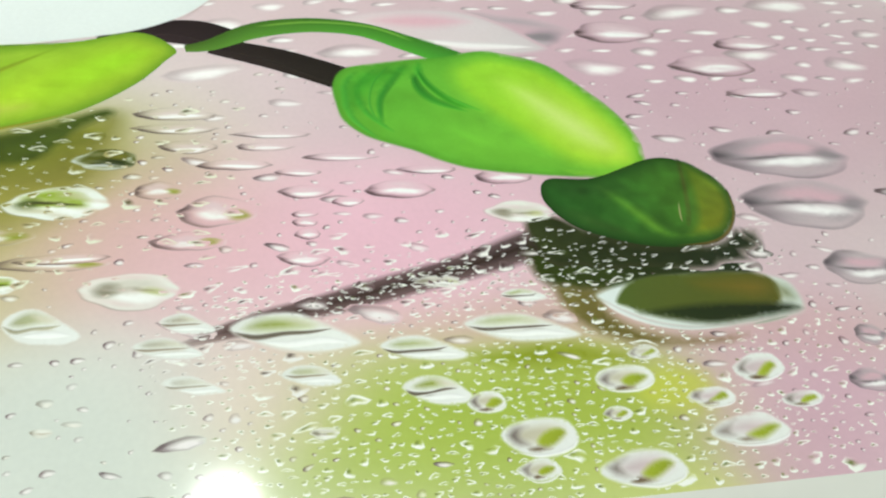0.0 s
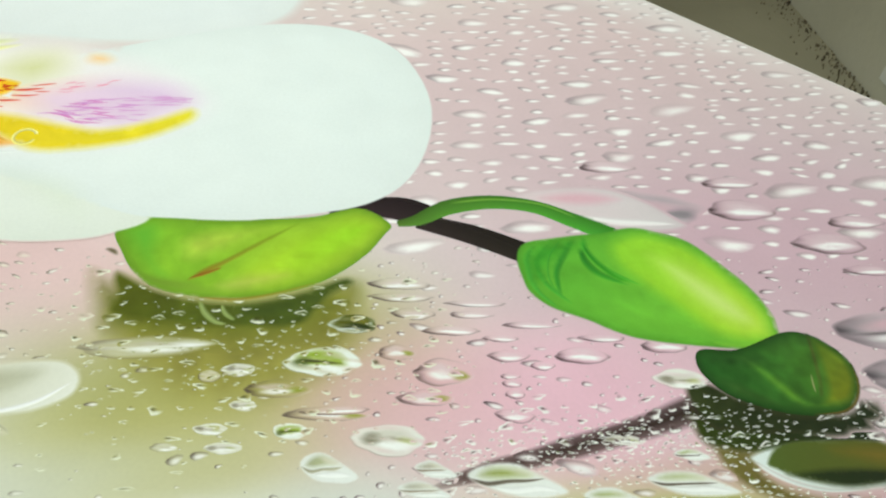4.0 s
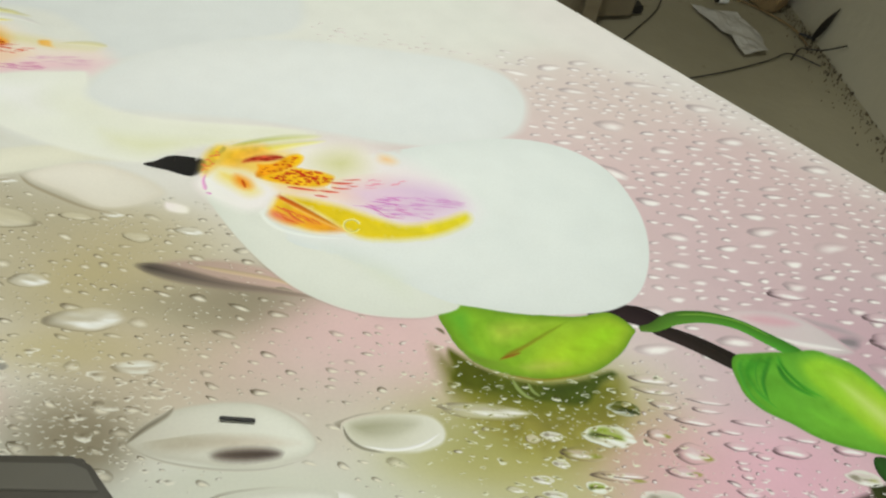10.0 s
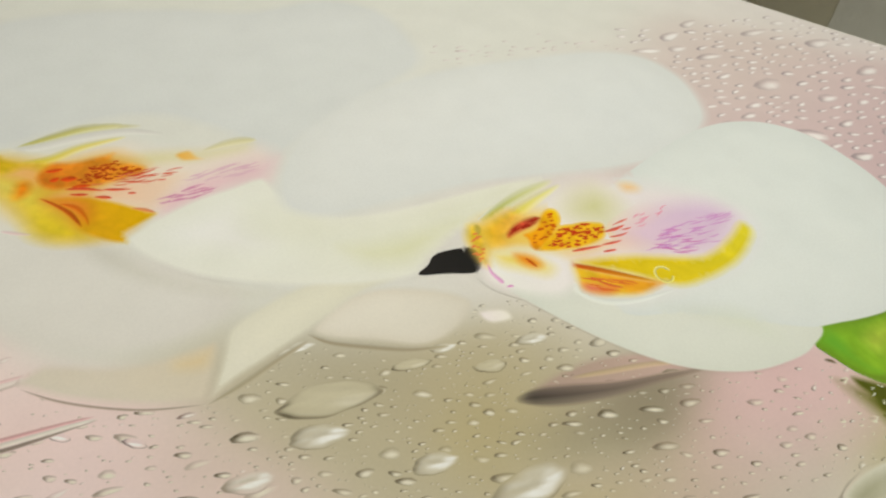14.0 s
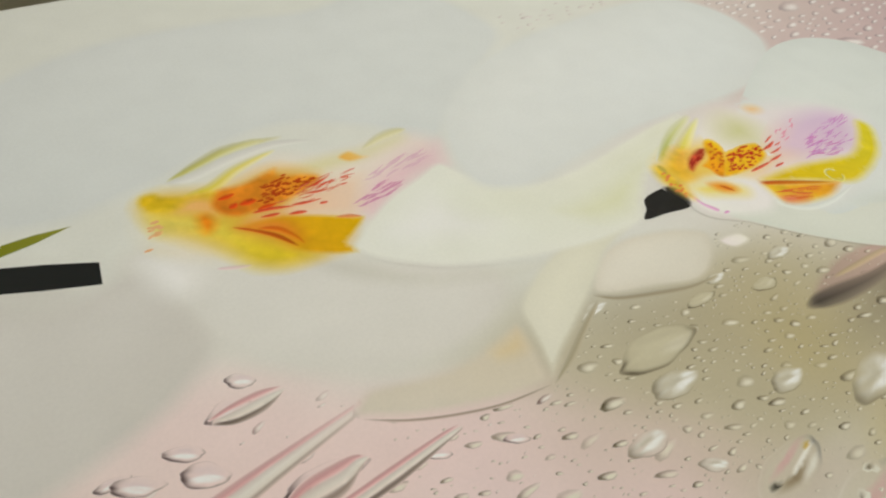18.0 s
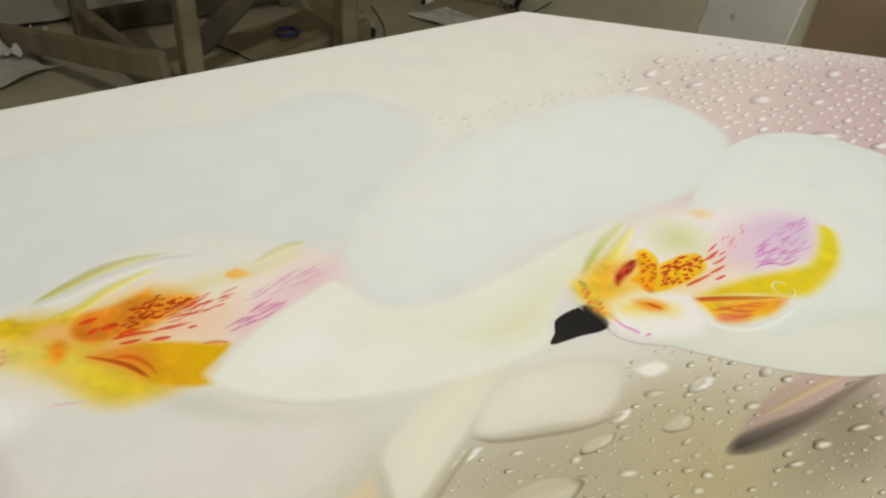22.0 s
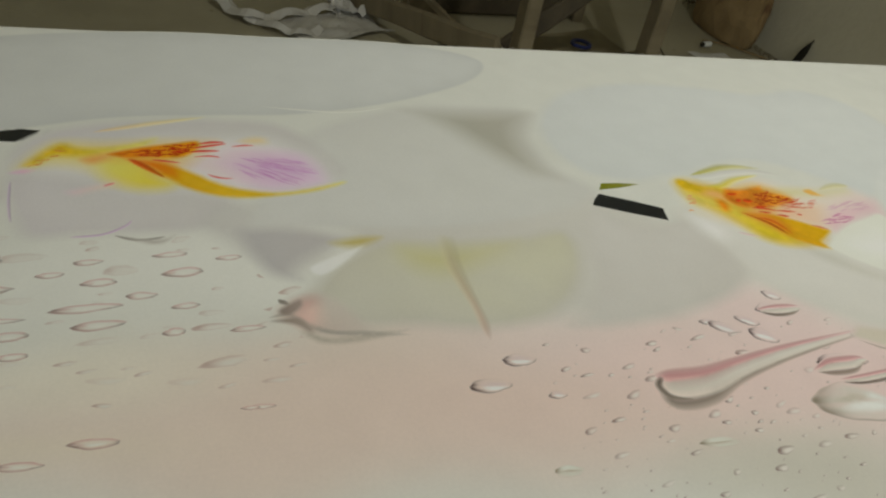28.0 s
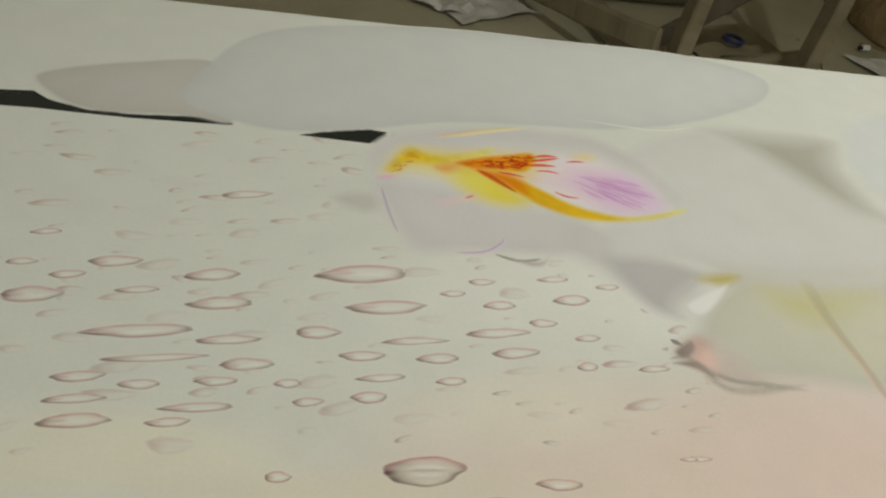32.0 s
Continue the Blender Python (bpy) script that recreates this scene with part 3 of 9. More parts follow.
def drop(kind, x, y, a, b, ang, z=3):
    """A printed water drop: a pointed oval, bright and dark inside like a lens."""

    def run():
        rnd = random.Random(int(abs(x) * 7919 + abs(y) * 104729))
        n, rings = 44, (1.0, 0.96, 0.91, 0.86, 0.8, 0.73, 0.64, 0.54, 0.43, 0.31, 0.17, 0.0)
        ph, turn = [rnd.uniform(0, math.tau) for _ in range(4)], radians(ang)
        s = np.repeat(rings, n)
        t = np.tile(np.arange(n) * math.tau / n, len(rings))
        r = 1 + 0.04 * np.sin(2 * t + ph[0]) + 0.05 * np.sin(3 * t + ph[1]) + 0.03 * np.sin(5 * t + ph[2]) + 0.02 * np.sin(9 * t + ph[3])
        u, v = s * np.cos(t), s * np.sin(t)
        px, py = u * r * a, v * r * (0.64 + 0.36 * np.abs(np.sin(t))) * b * 1.12
        verts = np.column_stack([x + px * math.cos(turn) - py * math.sin(turn), y + px * math.sin(turn) + py * math.cos(turn)])
        under = beneath(verts)
        col = under.copy()
        du, dv = rnd.uniform(-0.08, 0.08), rnd.uniform(-0.06, 0.06)
        bent = v + 0.12 * np.sin(2.5 * u + ph[0])
        streak = 1 + 0.3 * np.sin(9 * bent + 2 * u + ph[1]) * np.sin(3 * u + ph[2]) - 0.12 * np.abs(np.sin(4 * t + ph[3]))
        for layer in DROP_KINDS[kind]:
            if layer[0] == "o":
                _, cx, cy, rx, ry, fade, colour, k = layer
                far = np.hypot((u - cx - du) / rx, (bent - cy - dv) / ry) if rx < 1 else s
                w = k * np.clip((1 - far) / fade, 0, 1)
            else:
                _, wide, head, spread, colour, k = layer
                w = k * np.exp(-(((1 - s) / wide) ** 2)) * np.clip(np.cos(t - radians(head) + 0.25 * np.sin(ph[1])), 0, 1) ** spread
            w = np.clip(w * streak, 0, 1)[:, None]
            col = col * (1 - w) + np.array(colour, float) * w
        out_rim = np.select([s > 0.99, s > 0.95], [0.9, 0.35], 0.0)[:, None]
        col = col * (1 - out_rim) + under * out_rim
        faces = [(k * n + i, k * n + (i + 1) % n, (k + 1) * n + (i + 1) % n, (k + 1) * n + i) for k in range(len(rings) - 1) for i in range(n)]
        inked("water_drop", verts, faces, col, z + 0.3 * rnd.random())

    TASKS.append((z, len(TASKS), run))


TAKEN = collections.defaultdict(list)


def free_spot(z, x, y, a, b):
    """Keeps the droplets of one layer apart."""
    cx, cy = int(x // 0.03), int(y // 0.03)
    for i in (cx - 1, cx, cx + 1):
        for j in (cy - 1, cy, cy + 1):
            for qx, qy, qa, qb in TAKEN[z, i, j]:
                if abs(x - qx) < (a + qa) * 1.08 and abs(y - qy) < (b + qb) * 1.1 + 0.08 * (a + qa):
                    return False
    TAKEN[z, cx, cy].append((x, y, a, b))
    return True


def droplets(name, count, seed, place, size, aspect, light, dark, tilt=8.0, z=2, strength=1.0, bubble=False):
    """A field of small printed droplets, one mesh; place(rnd) gives a point and a size factor or None."""

    def run():
        rnd, spots = random.Random(seed), []
        for _ in range(count * 30):
            got = place(rnd)
            if got is not None:
                a = (size[0] + (size[1] - size[0]) * rnd.random() ** 2.2) * got[2]
                b = a * rnd.uniform(*aspect)
                if free_spot(z, got[0], got[1], a, b):
                    spots.append((got[0], got[1], a, b, radians(rnd.gauss(tilt, 7)), rnd.uniform(0.5, 1.0) * strength, rnd.random(), rnd.uniform(0, math.tau)))
            if len(spots) >= count:
                break
        x, y, a, b, turn, tone, deep, ph = (q[:, None] for q in np.array(spots).T)
        under = beneath(np.array(spots)[:, :2])[:, None]
        n, rings = 10, (1.0, 0.84, 0.62, 0.36)
        s = np.append(np.repeat(rings, n), 0.0)[None]
        t = np.append(np.tile(np.arange(n) * math.tau / n, len(rings)), 0.0)[None]
        r = 1 + (0.2 if bubble else 0.14) * np.sin(2 * t + ph) + (0.22 if bubble else 0.1) * np.sin(3 * t + 2 * ph)
        u, v = s * np.cos(t), s * np.sin(t)
        px, py = u * r * a, v * r * b * (0.7 + 0.3 * np.abs(np.sin(t)))
        verts = np.stack([x + px * np.cos(turn) - py * np.sin(turn), y + px * np.sin(turn) + py * np.cos(turn)], -1).reshape(-1, 2)
        inner = np.where(s > 0.99, 0.0, 1.0)
        if bubble:
            wl = np.exp(-(((s - 0.8) / 0.2) ** 2)) * (0.4 + 0.6 * np.cos(t - ph)) + 0.8 * np.exp(-(((u - 0.1) / 0.4) ** 2) - ((v + 0.45) / 0.3) ** 2)
            wd = np.exp(-(((u + 0.3) / 0.35) ** 2) - ((v - 0.2) / 0.3) ** 2) * deep * 0.8
        else:
            wl = np.exp(-(((u - 0.15) / 0.62) ** 2) - ((v + 0.22) / 0.5) ** 2) * 1.15
            wd = (np.exp(-(((u + 0.68) / 0.36) ** 2) - ((v + 0.05) / 0.6) ** 2) + 0.45 * np.exp(-(((v - 0.62) / 0.3) ** 2)) + 0.5 * np.exp(-(((s - 0.9) / 0.12) ** 2)) * np.clip(-np.sin(t), 0, 1)) * (0.25 + 0.9 * deep)
        wl, wd = (np.clip(w * tone * inner * 1.4, 0, 1)[..., None] for w in (wl, wd))
        col = under * (1 - wd) + np.array(dark, float) * wd
        col = (col * (1 - wl) + np.array(light, float) * wl).reshape(-1, 3)
        loop = np.arange(n)
        nxt = (loop + 1) % n
        quads = np.concatenate([np.column_stack([k * n + loop, k * n + nxt, (k + 1) * n + nxt, (k + 1) * n + loop]) for k in range(len(rings) - 1)])
        tris = np.column_stack([(len(rings) - 1) * n + loop, (len(rings) - 1) * n + nxt, np.full(n, len(rings) * n)])
        faces, each = [], len(rings) * n + 1
        for k in range(len(spots)):
            faces += (quads + k * each).tolist() + (tris + k * each).tolist()
        tagged(inked(name, verts, faces, col, z), kind="stuff")

    TASKS.append((z, len(TASKS), run))


def ripple(p, scale, amount, seed=0.0):
    x, y = p[:, 0] * scale, p[:, 1] * scale
    return amount * (np.sin(1.7 * x + 2.3 * y + seed) + np.sin(-2.9 * x + 1.3 * y + 2 * seed) + np.sin(4.1 * x + 3.7 * y + 3 * seed) * 0.6 + np.sin(2.2 * x - 5.3 * y + 5 * seed) * 0.5) / 3


def ground_print(p):
    shift = np.column_stack([ripple(p, 9, 0.02, 3.0), ripple(p, 9, 0.012, 8.0)])
    return ground_colour(p + shift) + ripple(p, 34, 1.4, 1.0)[:, None]


def print_ground():
    nx, ny = 420, 130
    verts = []
    for j in range(ny + 1):
        y = 0.001 + (FAR_Y - 0.004) * j / ny
        for i in range(nx + 1):
            verts.append((LEFT_END + 0.003 + (right_end(y) - LEFT_END - 0.006) * i / nx, y))
    p = np.array(verts)
    col = ground_print(p)
    faces = [(j * (nx + 1) + i, j * (nx + 1) + i + 1, (j + 1) * (nx + 1) + i + 1, (j + 1) * (nx + 1) + i) for j in range(ny) for i in range(nx)]
    gx, gy = np.meshgrid(np.arange(SHEET_W), np.arange(SHEET_H))
    SHEET[:] = ground_print(np.column_stack([LEFT_END + (gx.ravel() + 0.5) * CELL, (gy.ravel() + 0.5) * CELL])).reshape(SHEET_H, SHEET_W, 3)
    inked("print_ground", verts, faces, col, 0, "soft pink, olive and white printed background")


# ---- the print ----

# soft printed background
glow(0.183, 0.492, 0.318, 0.143, 12, (219, 193, 194), 1.00)
glow(0.070, 0.634, 0.161, 0.081, 15, (222, 205, 200), 0.60)
glow(0.181, 0.402, 0.160, 0.126, 3, (210, 183, 191), 0.80)
glow(0.351, 0.301, 0.156, 0.188, 1, (206, 182, 190), 0.90)
glow(0.332, 0.254, 0.165, 0.091, 0, (202, 158, 178), 1.00)
glow(0.149, 0.135, 0.090, 0.045, -2, (236, 184, 204), 1.20)
glow(0.042, 0.118, 0.056, 0.034, -3, (229, 180, 194), 0.90)
glow(0.311, 0.034, 0.042, 0.057, -4, (210, 166, 186), 1.00)
glow(0.252, 0.078, 0.089, 0.016, -4, (206, 168, 160), 0.70)
glow(0.088, 0.054, 0.035, 0.019, -4, (232, 212, 206), 0.80)
glow(0.180, 0.032, 0.068, 0.032, -5, (164, 186, 62), 1.25)
glow(0.223, 0.042, 0.034, 0.020, -5, (160, 176, 56), 0.90)
glow(0.234, 0.004, 0.032, 0.009, -6, (214, 218, 130), 0.60)
glow(0.019, 0.051, 0.039, 0.029, -5, (214, 220, 212), 1.00)
glow(-0.192, 0.214, 0.070, 0.043, 2, (226, 200, 200), 0.80)
glow(-0.229, 0.172, 0.044, 0.049, 2, (208, 198, 184), 0.80)
glow(-0.047, 0.161, 0.085, 0.052, 2, (152, 150, 70), 1.15)
glow(-0.058, 0.117, 0.064, 0.029, 1, (196, 190, 120), 0.80)
glow(-0.204, 0.221, 0.081, 0.036, 9, (232, 192, 197), 1.30)
glow(-0.332, 0.188, 0.086, 0.051, 9, (196, 182, 156), 1.00)
glow(-0.381, 0.115, 0.036, 0.028, 7, (128, 118, 94), 0.80)
glow(-0.314, 0.242, 0.071, 0.019, 10, (150, 146, 122), 1.10)
glow(-0.392, 0.179, 0.059, 0.016, 9, (196, 184, 130), 0.70)
glow(-0.268, 0.188, 0.063, 0.033, 9, (214, 192, 180), 0.70)
glow(-0.166, 0.091, 0.135, 0.016, 7, (214, 216, 200), 0.90)
glow(-0.445, 0.287, 0.109, 0.040, -1, (196, 186, 156), 1.20)
glow(-0.428, 0.227, 0.125, 0.026, -2, (195, 185, 155), 1.10)
glow(-0.302, 0.249, 0.056, 0.029, -2, (138, 126, 104), 1.20)
glow(-0.402, 0.248, 0.033, 0.041, -1, (201, 185, 125), 0.70)
glow(-0.202, 0.231, 0.057, 0.027, -2, (229, 195, 191), 1.00)
glow(-0.657, 0.293, 0.069, 0.039, -1, (242, 220, 220), 1.00)
glow(-0.621, 0.230, 0.075, 0.026, -2, (242, 214, 214), 1.00)
glow(-0.521, 0.293, 0.081, 0.049, -30, (192, 182, 153), 1.00)
glow(-0.409, 0.275, 0.056, 0.047, -29, (180, 166, 126), 0.90)
glow(-0.522, 0.204, 0.056, 0.022, -31, (208, 194, 178), 0.80)
glow(-0.667, 0.313, 0.091, 0.033, -30, (247, 219, 217), 1.10)
glow(-0.596, 0.270, 0.051, 0.027, -31, (218, 198, 188), 0.80)
glow(-0.770, 0.387, 0.065, 0.037, -31, (248, 223, 221), 1.10)
glow(-0.847, 0.350, 0.156, 0.044, -16, (248, 221, 217), 1.10)
glow(-1.038, 0.343, 0.162, 0.040, -8, (243, 217, 207), 1.10)
glow(-1.206, 0.349, 0.119, 0.035, -8, (243, 223, 211), 1.00)
glow(-0.834, 0.262, 0.067, 0.032, -9, (218, 214, 202), 0.90)
glow(-1.289, 0.398, 0.067, 0.024, -7, (248, 241, 225), 0.60)
glow(-1.127, 0.378, 0.090, 0.044, -1, (239, 221, 209), 0.80)
glow(-1.393, 0.355, 0.144, 0.012, -2, (243, 233, 213), 0.60)
glow(-1.543, 0.374, 0.070, 0.021, -2, (248, 243, 223), 0.60)
glow(-1.224, 0.527, 0.124, 0.050, 7, (246, 246, 240), 0.90)
glow(-0.472, 0.311, 0.062, 0.033, -29, (174, 165, 140), 0.70)
glow(-0.490, 0.117, 0.034, 0.016, 5, (222, 176, 170), 1.10)

glow(0.110, 0.840, 0.200, 0.070, -45, (238, 234, 230), 1.6)
glow(0.300, 0.650, 0.220, 0.045, -45, (232, 226, 223), 1.8)

# reflections in the printed water
ink("dark_reflection", [(0.204, 0.122), (0.229, 0.133), (0.265, 0.129), (0.298, 0.119), (0.324, 0.127), (0.323, 0.112), (0.303, 0.103), (0.267, 0.095), (0.234, 0.094), (0.210, 0.102)], 1, (58, 60, 38), (44, 52, 28), soft=0.008)
ink("olive_reflection", [(-0.128, 0.196), (-0.118, 0.226), (-0.075, 0.204), (-0.034, 0.198), (0.016, 0.219), (0.032, 0.204), (0.036, 0.179), (0.027, 0.154), (-0.000, 0.131), (-0.029, 0.120), (-0.066, 0.120), (-0.101, 0.141), (-0.124, 0.167)], 1, (164, 158, 84), (120, 118, 44), ang=90, soft=0.025, mottle=0.1)
ink("petal_shadow", [(-0.384, 0.271), (-0.360, 0.285), (-0.314, 0.293), (-0.274, 0.288), (-0.237, 0.273), (-0.225, 0.260), (-0.268, 0.262), (-0.319, 0.259), (-0.357, 0.262)], 2, (176, 156, 140), (216, 186, 178), ang=10, soft=0.006)
stroke("petal_shadow", [(-0.386, 0.273, 0.0057), (-0.369, 0.271, 0.0173), (-0.345, 0.267, 0.0197), (-0.311, 0.263, 0.0140), (-0.273, 0.262, 0.0086), (-0.220, 0.260, 0.0015)], 3, (58, 54, 52), (160, 142, 128), soft=0.6)
stroke("petal_shadow", [(-0.339, 0.280, 0.0034), (-0.310, 0.278, 0.0062), (-0.271, 0.275, 0.0062), (-0.231, 0.267, 0.0023)], 4, (196, 176, 140), (214, 190, 160), soft=0.6)
ink("dark_reflection", [(-0.652, 0.161), (-0.620, 0.175), (-0.600, 0.184), (-0.577, 0.181), (-0.566, 0.161), (-0.559, 0.147), (-0.591, 0.142), (-0.641, 0.136)], 1, (118, 108, 84), (138, 128, 100), ang=0, soft=0.03, mottle=0.1)

# third flower, beside the buds
ink("dark_reflection", [(-0.142, 0.230), (-0.102, 0.208), (-0.071, 0.199), (-0.034, 0.203), (-0.005, 0.216), (0.023, 0.223), (0.032, 0.208), (0.020, 0.184), (-0.001, 0.168), (-0.037, 0.160), (-0.078, 0.164), (-0.108, 0.169), (-0.127, 0.178)], 2, (100, 106, 34), (122, 124, 50), ang=0, soft=0.018, mottle=0.18)
ink("leaf_bud", [(-0.131, 0.258), (-0.122, 0.270), (-0.112, 0.277), (-0.073, 0.270), (-0.011, 0.274), (0.023, 0.284), (0.044, 0.269), (0.040, 0.258), (0.026, 0.237), (0.003, 0.217), (-0.022, 0.206), (-0.046, 0.202), (-0.071, 0.203), (-0.096, 0.209), (-0.112, 0.222), (-0.123, 0.240)], 6, (124, 180, 44), (178, 206, 52), ang=-20, edge=(110, 150, 40), band=0.006, mottle=0.1)
ink("leaf_light", [(-0.093, 0.253), (-0.073, 0.266), (-0.047, 0.268), (-0.020, 0.267), (-0.037, 0.254), (-0.057, 0.238), (-0.078, 0.228), (-0.090, 0.233)], 7, (180, 206, 72), (168, 196, 60), soft=0.014, mottle=0.12)
ink("leaf_light", [(-0.056, 0.221), (-0.037, 0.245), (-0.011, 0.264), (0.020, 0.276), (0.039, 0.267), (0.024, 0.242), (-0.002, 0.221), (-0.034, 0.207)], 7, (176, 208, 48), (160, 214, 40), ang=20, soft=0.014, mottle=0.08)
ink("leaf_light", [(-0.068, 0.212), (-0.048, 0.224), (-0.019, 0.228), (-0.014, 0.218), (-0.035, 0.208), (-0.055, 0.204)], 8, (196, 202, 96), (190, 200, 84), soft=0.012, mottle=0.1)
ink("leaf_shade", [(-0.129, 0.257), (-0.119, 0.269), (-0.104, 0.271), (-0.098, 0.253), (-0.099, 0.235), (-0.087, 0.219), (-0.092, 0.211), (-0.108, 0.225)], 8, (104, 172, 46), (122, 188, 54), soft=0.012)
ink("leaf_shade", [(-0.115, 0.226), (-0.098, 0.221), (-0.076, 0.217), (-0.051, 0.204), (-0.075, 0.204), (-0.098, 0.210)], 8, (110, 140, 44), (140, 180, 50), soft=0.005)
stroke("leaf_vein", [(-0.080, 0.216, 0.0019), (-0.069, 0.225, 0.0066), (-0.057, 0.234, 0.0050), (-0.037, 0.251, 0.0047), (-0.016, 0.268, 0.0022)], 9, (150, 106, 34), (132, 170, 40), soft=0.9)
stroke("leaf_vein", [(-0.079, 0.218, 0.0011), (-0.070, 0.222, 0.0034), (-0.061, 0.227, 0.0017)], 10, (140, 84, 30), (150, 100, 34), soft=0.7)
stroke("leaf_rim", [(-0.073, 0.203, 0.0010), (-0.050, 0.201, 0.0030), (-0.026, 0.206, 0.0025), (-0.002, 0.215, 0.0015)], 10, (150, 130, 50), (150, 150, 50), soft=0.6)
ink("leaf_tip", [(-0.134, 0.242), (-0.130, 0.244), (-0.125, 0.241), (-0.125, 0.236)], 5, (90, 80, 60), (110, 100, 70), soft=0.002)
ink("dark_reflection", [(-0.112, 0.220), (-0.096, 0.210), (-0.071, 0.202), (-0.046, 0.200), (-0.018, 0.206), (0.007, 0.218), (0.017, 0.221), (0.022, 0.214), (0.007, 0.203), (-0.009, 0.181), (-0.033, 0.178), (-0.064, 0.179), (-0.088, 0.182), (-0.106, 0.185), (-0.121, 0.190), (-0.120, 0.204), (-0.125, 0.217), (-0.123, 0.226)], 3, (88, 94, 26), (70, 86, 34), ang=0, soft=0.005, mottle=0.16)
ink("dark_reflection", [(-0.050, 0.198), (-0.034, 0.201), (-0.010, 0.207), (-0.001, 0.202), (-0.013, 0.189), (-0.033, 0.184), (-0.047, 0.186)], 4, (62, 78, 32), (70, 84, 30), soft=0.01, mottle=0.15)
stroke("stem_reflection", [(-0.070, 0.200, 0.0021), (-0.066, 0.191, 0.0048), (-0.059, 0.184, 0.0044), (-0.052, 0.182, 0.0014)], 5, (150, 168, 100), (158, 172, 104), soft=0.6)
stroke("stem_reflection", [(-0.057, 0.197, 0.0016), (-0.054, 0.190, 0.0040), (-0.048, 0.185, 0.0024)], 5, (150, 168, 100), (150, 166, 96), soft=0.6)
ink("petal", [(-0.368, 0.394), (-0.346, 0.360), (-0.310, 0.316), (-0.272, 0.280), (-0.239, 0.260), (-0.199, 0.248), (-0.161, 0.248), (-0.133, 0.255), (-0.110, 0.276), (-0.139, 0.335), (-0.225, 0.345), (-0.285, 0.357), (-0.317, 0.379)], 29, (238, 240, 231), (232, 236, 227), ang=-60, edge=(226, 230, 220), soft=0.002, band=0.02)
ink("petal", [(-0.274, 0.331), (-0.219, 0.312), (-0.166, 0.290), (-0.124, 0.273), (-0.095, 0.270), (-0.055, 0.269), (-0.014, 0.275), (0.028, 0.287), (0.057, 0.312), (0.075, 0.354), (0.082, 0.405), (0.075, 0.453), (0.055, 0.498), (0.019, 0.526), (-0.026, 0.535), (-0.072, 0.528), (-0.128, 0.506), (-0.198, 0.471), (-0.261, 0.428)], 30, (238, 242, 239), (232, 239, 237), ang=0, edge=(228, 234, 232), soft=0.0015, band=0.02)
ink("petal_shadow", [(-0.270, 0.336), (-0.222, 0.326), (-0.168, 0.314), (-0.145, 0.283), (-0.147, 0.256), (-0.173, 0.265), (-0.218, 0.305)], 31, (216, 222, 200), (230, 236, 222), ang=-40, soft=0.03)
ink("petal", [(-0.513, 0.508), (-0.504, 0.555), (-0.467, 0.611), (-0.400, 0.655), (-0.310, 0.684), (-0.197, 0.694), (-0.110, 0.695), (-0.051, 0.674), (-0.025, 0.628), (-0.026, 0.577), (-0.046, 0.534), (-0.103, 0.494), (-0.175, 0.483), (-0.248, 0.486), (-0.327, 0.490), (-0.402, 0.483), (-0.463, 0.477), (-0.495, 0.485)], 28, (238, 240, 238), (232, 237, 238), ang=-50, edge=(229, 232, 230), soft=0.012, band=0.03)
ink("dark_stalk", [(-0.417, 0.402), (-0.407, 0.410), (-0.395, 0.421), (-0.366, 0.421), (-0.361, 0.408), (-0.370, 0.394), (-0.394, 0.398)], 28, (44, 42, 42), (34, 34, 34))

# lip of the third flower
ink("lip", [(-0.362, 0.456), (-0.338, 0.465), (-0.297, 0.482), (-0.255, 0.497), (-0.217, 0.496), (-0.180, 0.484), (-0.139, 0.466), (-0.104, 0.441), (-0.080, 0.408), (-0.090, 0.373), (-0.123, 0.345), (-0.159, 0.332), (-0.198, 0.327), (-0.235, 0.322), (-0.271, 0.325), (-0.301, 0.346), (-0.313, 0.365), (-0.336, 0.376), (-0.366, 0.392), (-0.370, 0.427)], 32, (250, 246, 235), (244, 235, 242), ang=0, soft=0.032)
stroke("lip_fold", [(-0.345, 0.448, 0.0080), (-0.317, 0.464, 0.0131), (-0.289, 0.476, 0.0152), (-0.258, 0.486, 0.0082)], 33, (187, 193, 89), (235, 235, 187), soft=1.0)
stroke("lip_yellow", [(-0.337, 0.441, 0.0113), (-0.311, 0.452, 0.0156), (-0.285, 0.465, 0.0137), (-0.253, 0.479, 0.0050)], 34, (240, 218, 42), (242, 242, 180), soft=1.0)
ink("lip_green", [(-0.257, 0.478), (-0.219, 0.486), (-0.194, 0.461), (-0.196, 0.427), (-0.229, 0.401), (-0.266, 0.416), (-0.280, 0.446)], 33, (218, 218, 155), (225, 223, 178), soft=0.04)
ink("lip_blush", [(-0.300, 0.403), (-0.267, 0.419), (-0.230, 0.432), (-0.186, 0.445), (-0.146, 0.423), (-0.180, 0.380), (-0.218, 0.367), (-0.252, 0.372), (-0.284, 0.372)], 33, (250, 216, 195), (244, 220, 220), ang=30, soft=0.0288)
ink("lip_purple", [(-0.238, 0.416), (-0.184, 0.442), (-0.144, 0.445), (-0.111, 0.434), (-0.093, 0.403), (-0.116, 0.372), (-0.151, 0.354), (-0.188, 0.361), (-0.223, 0.375)], 34, (240, 212, 229), (225, 199, 231), ang=20, soft=0.0288)
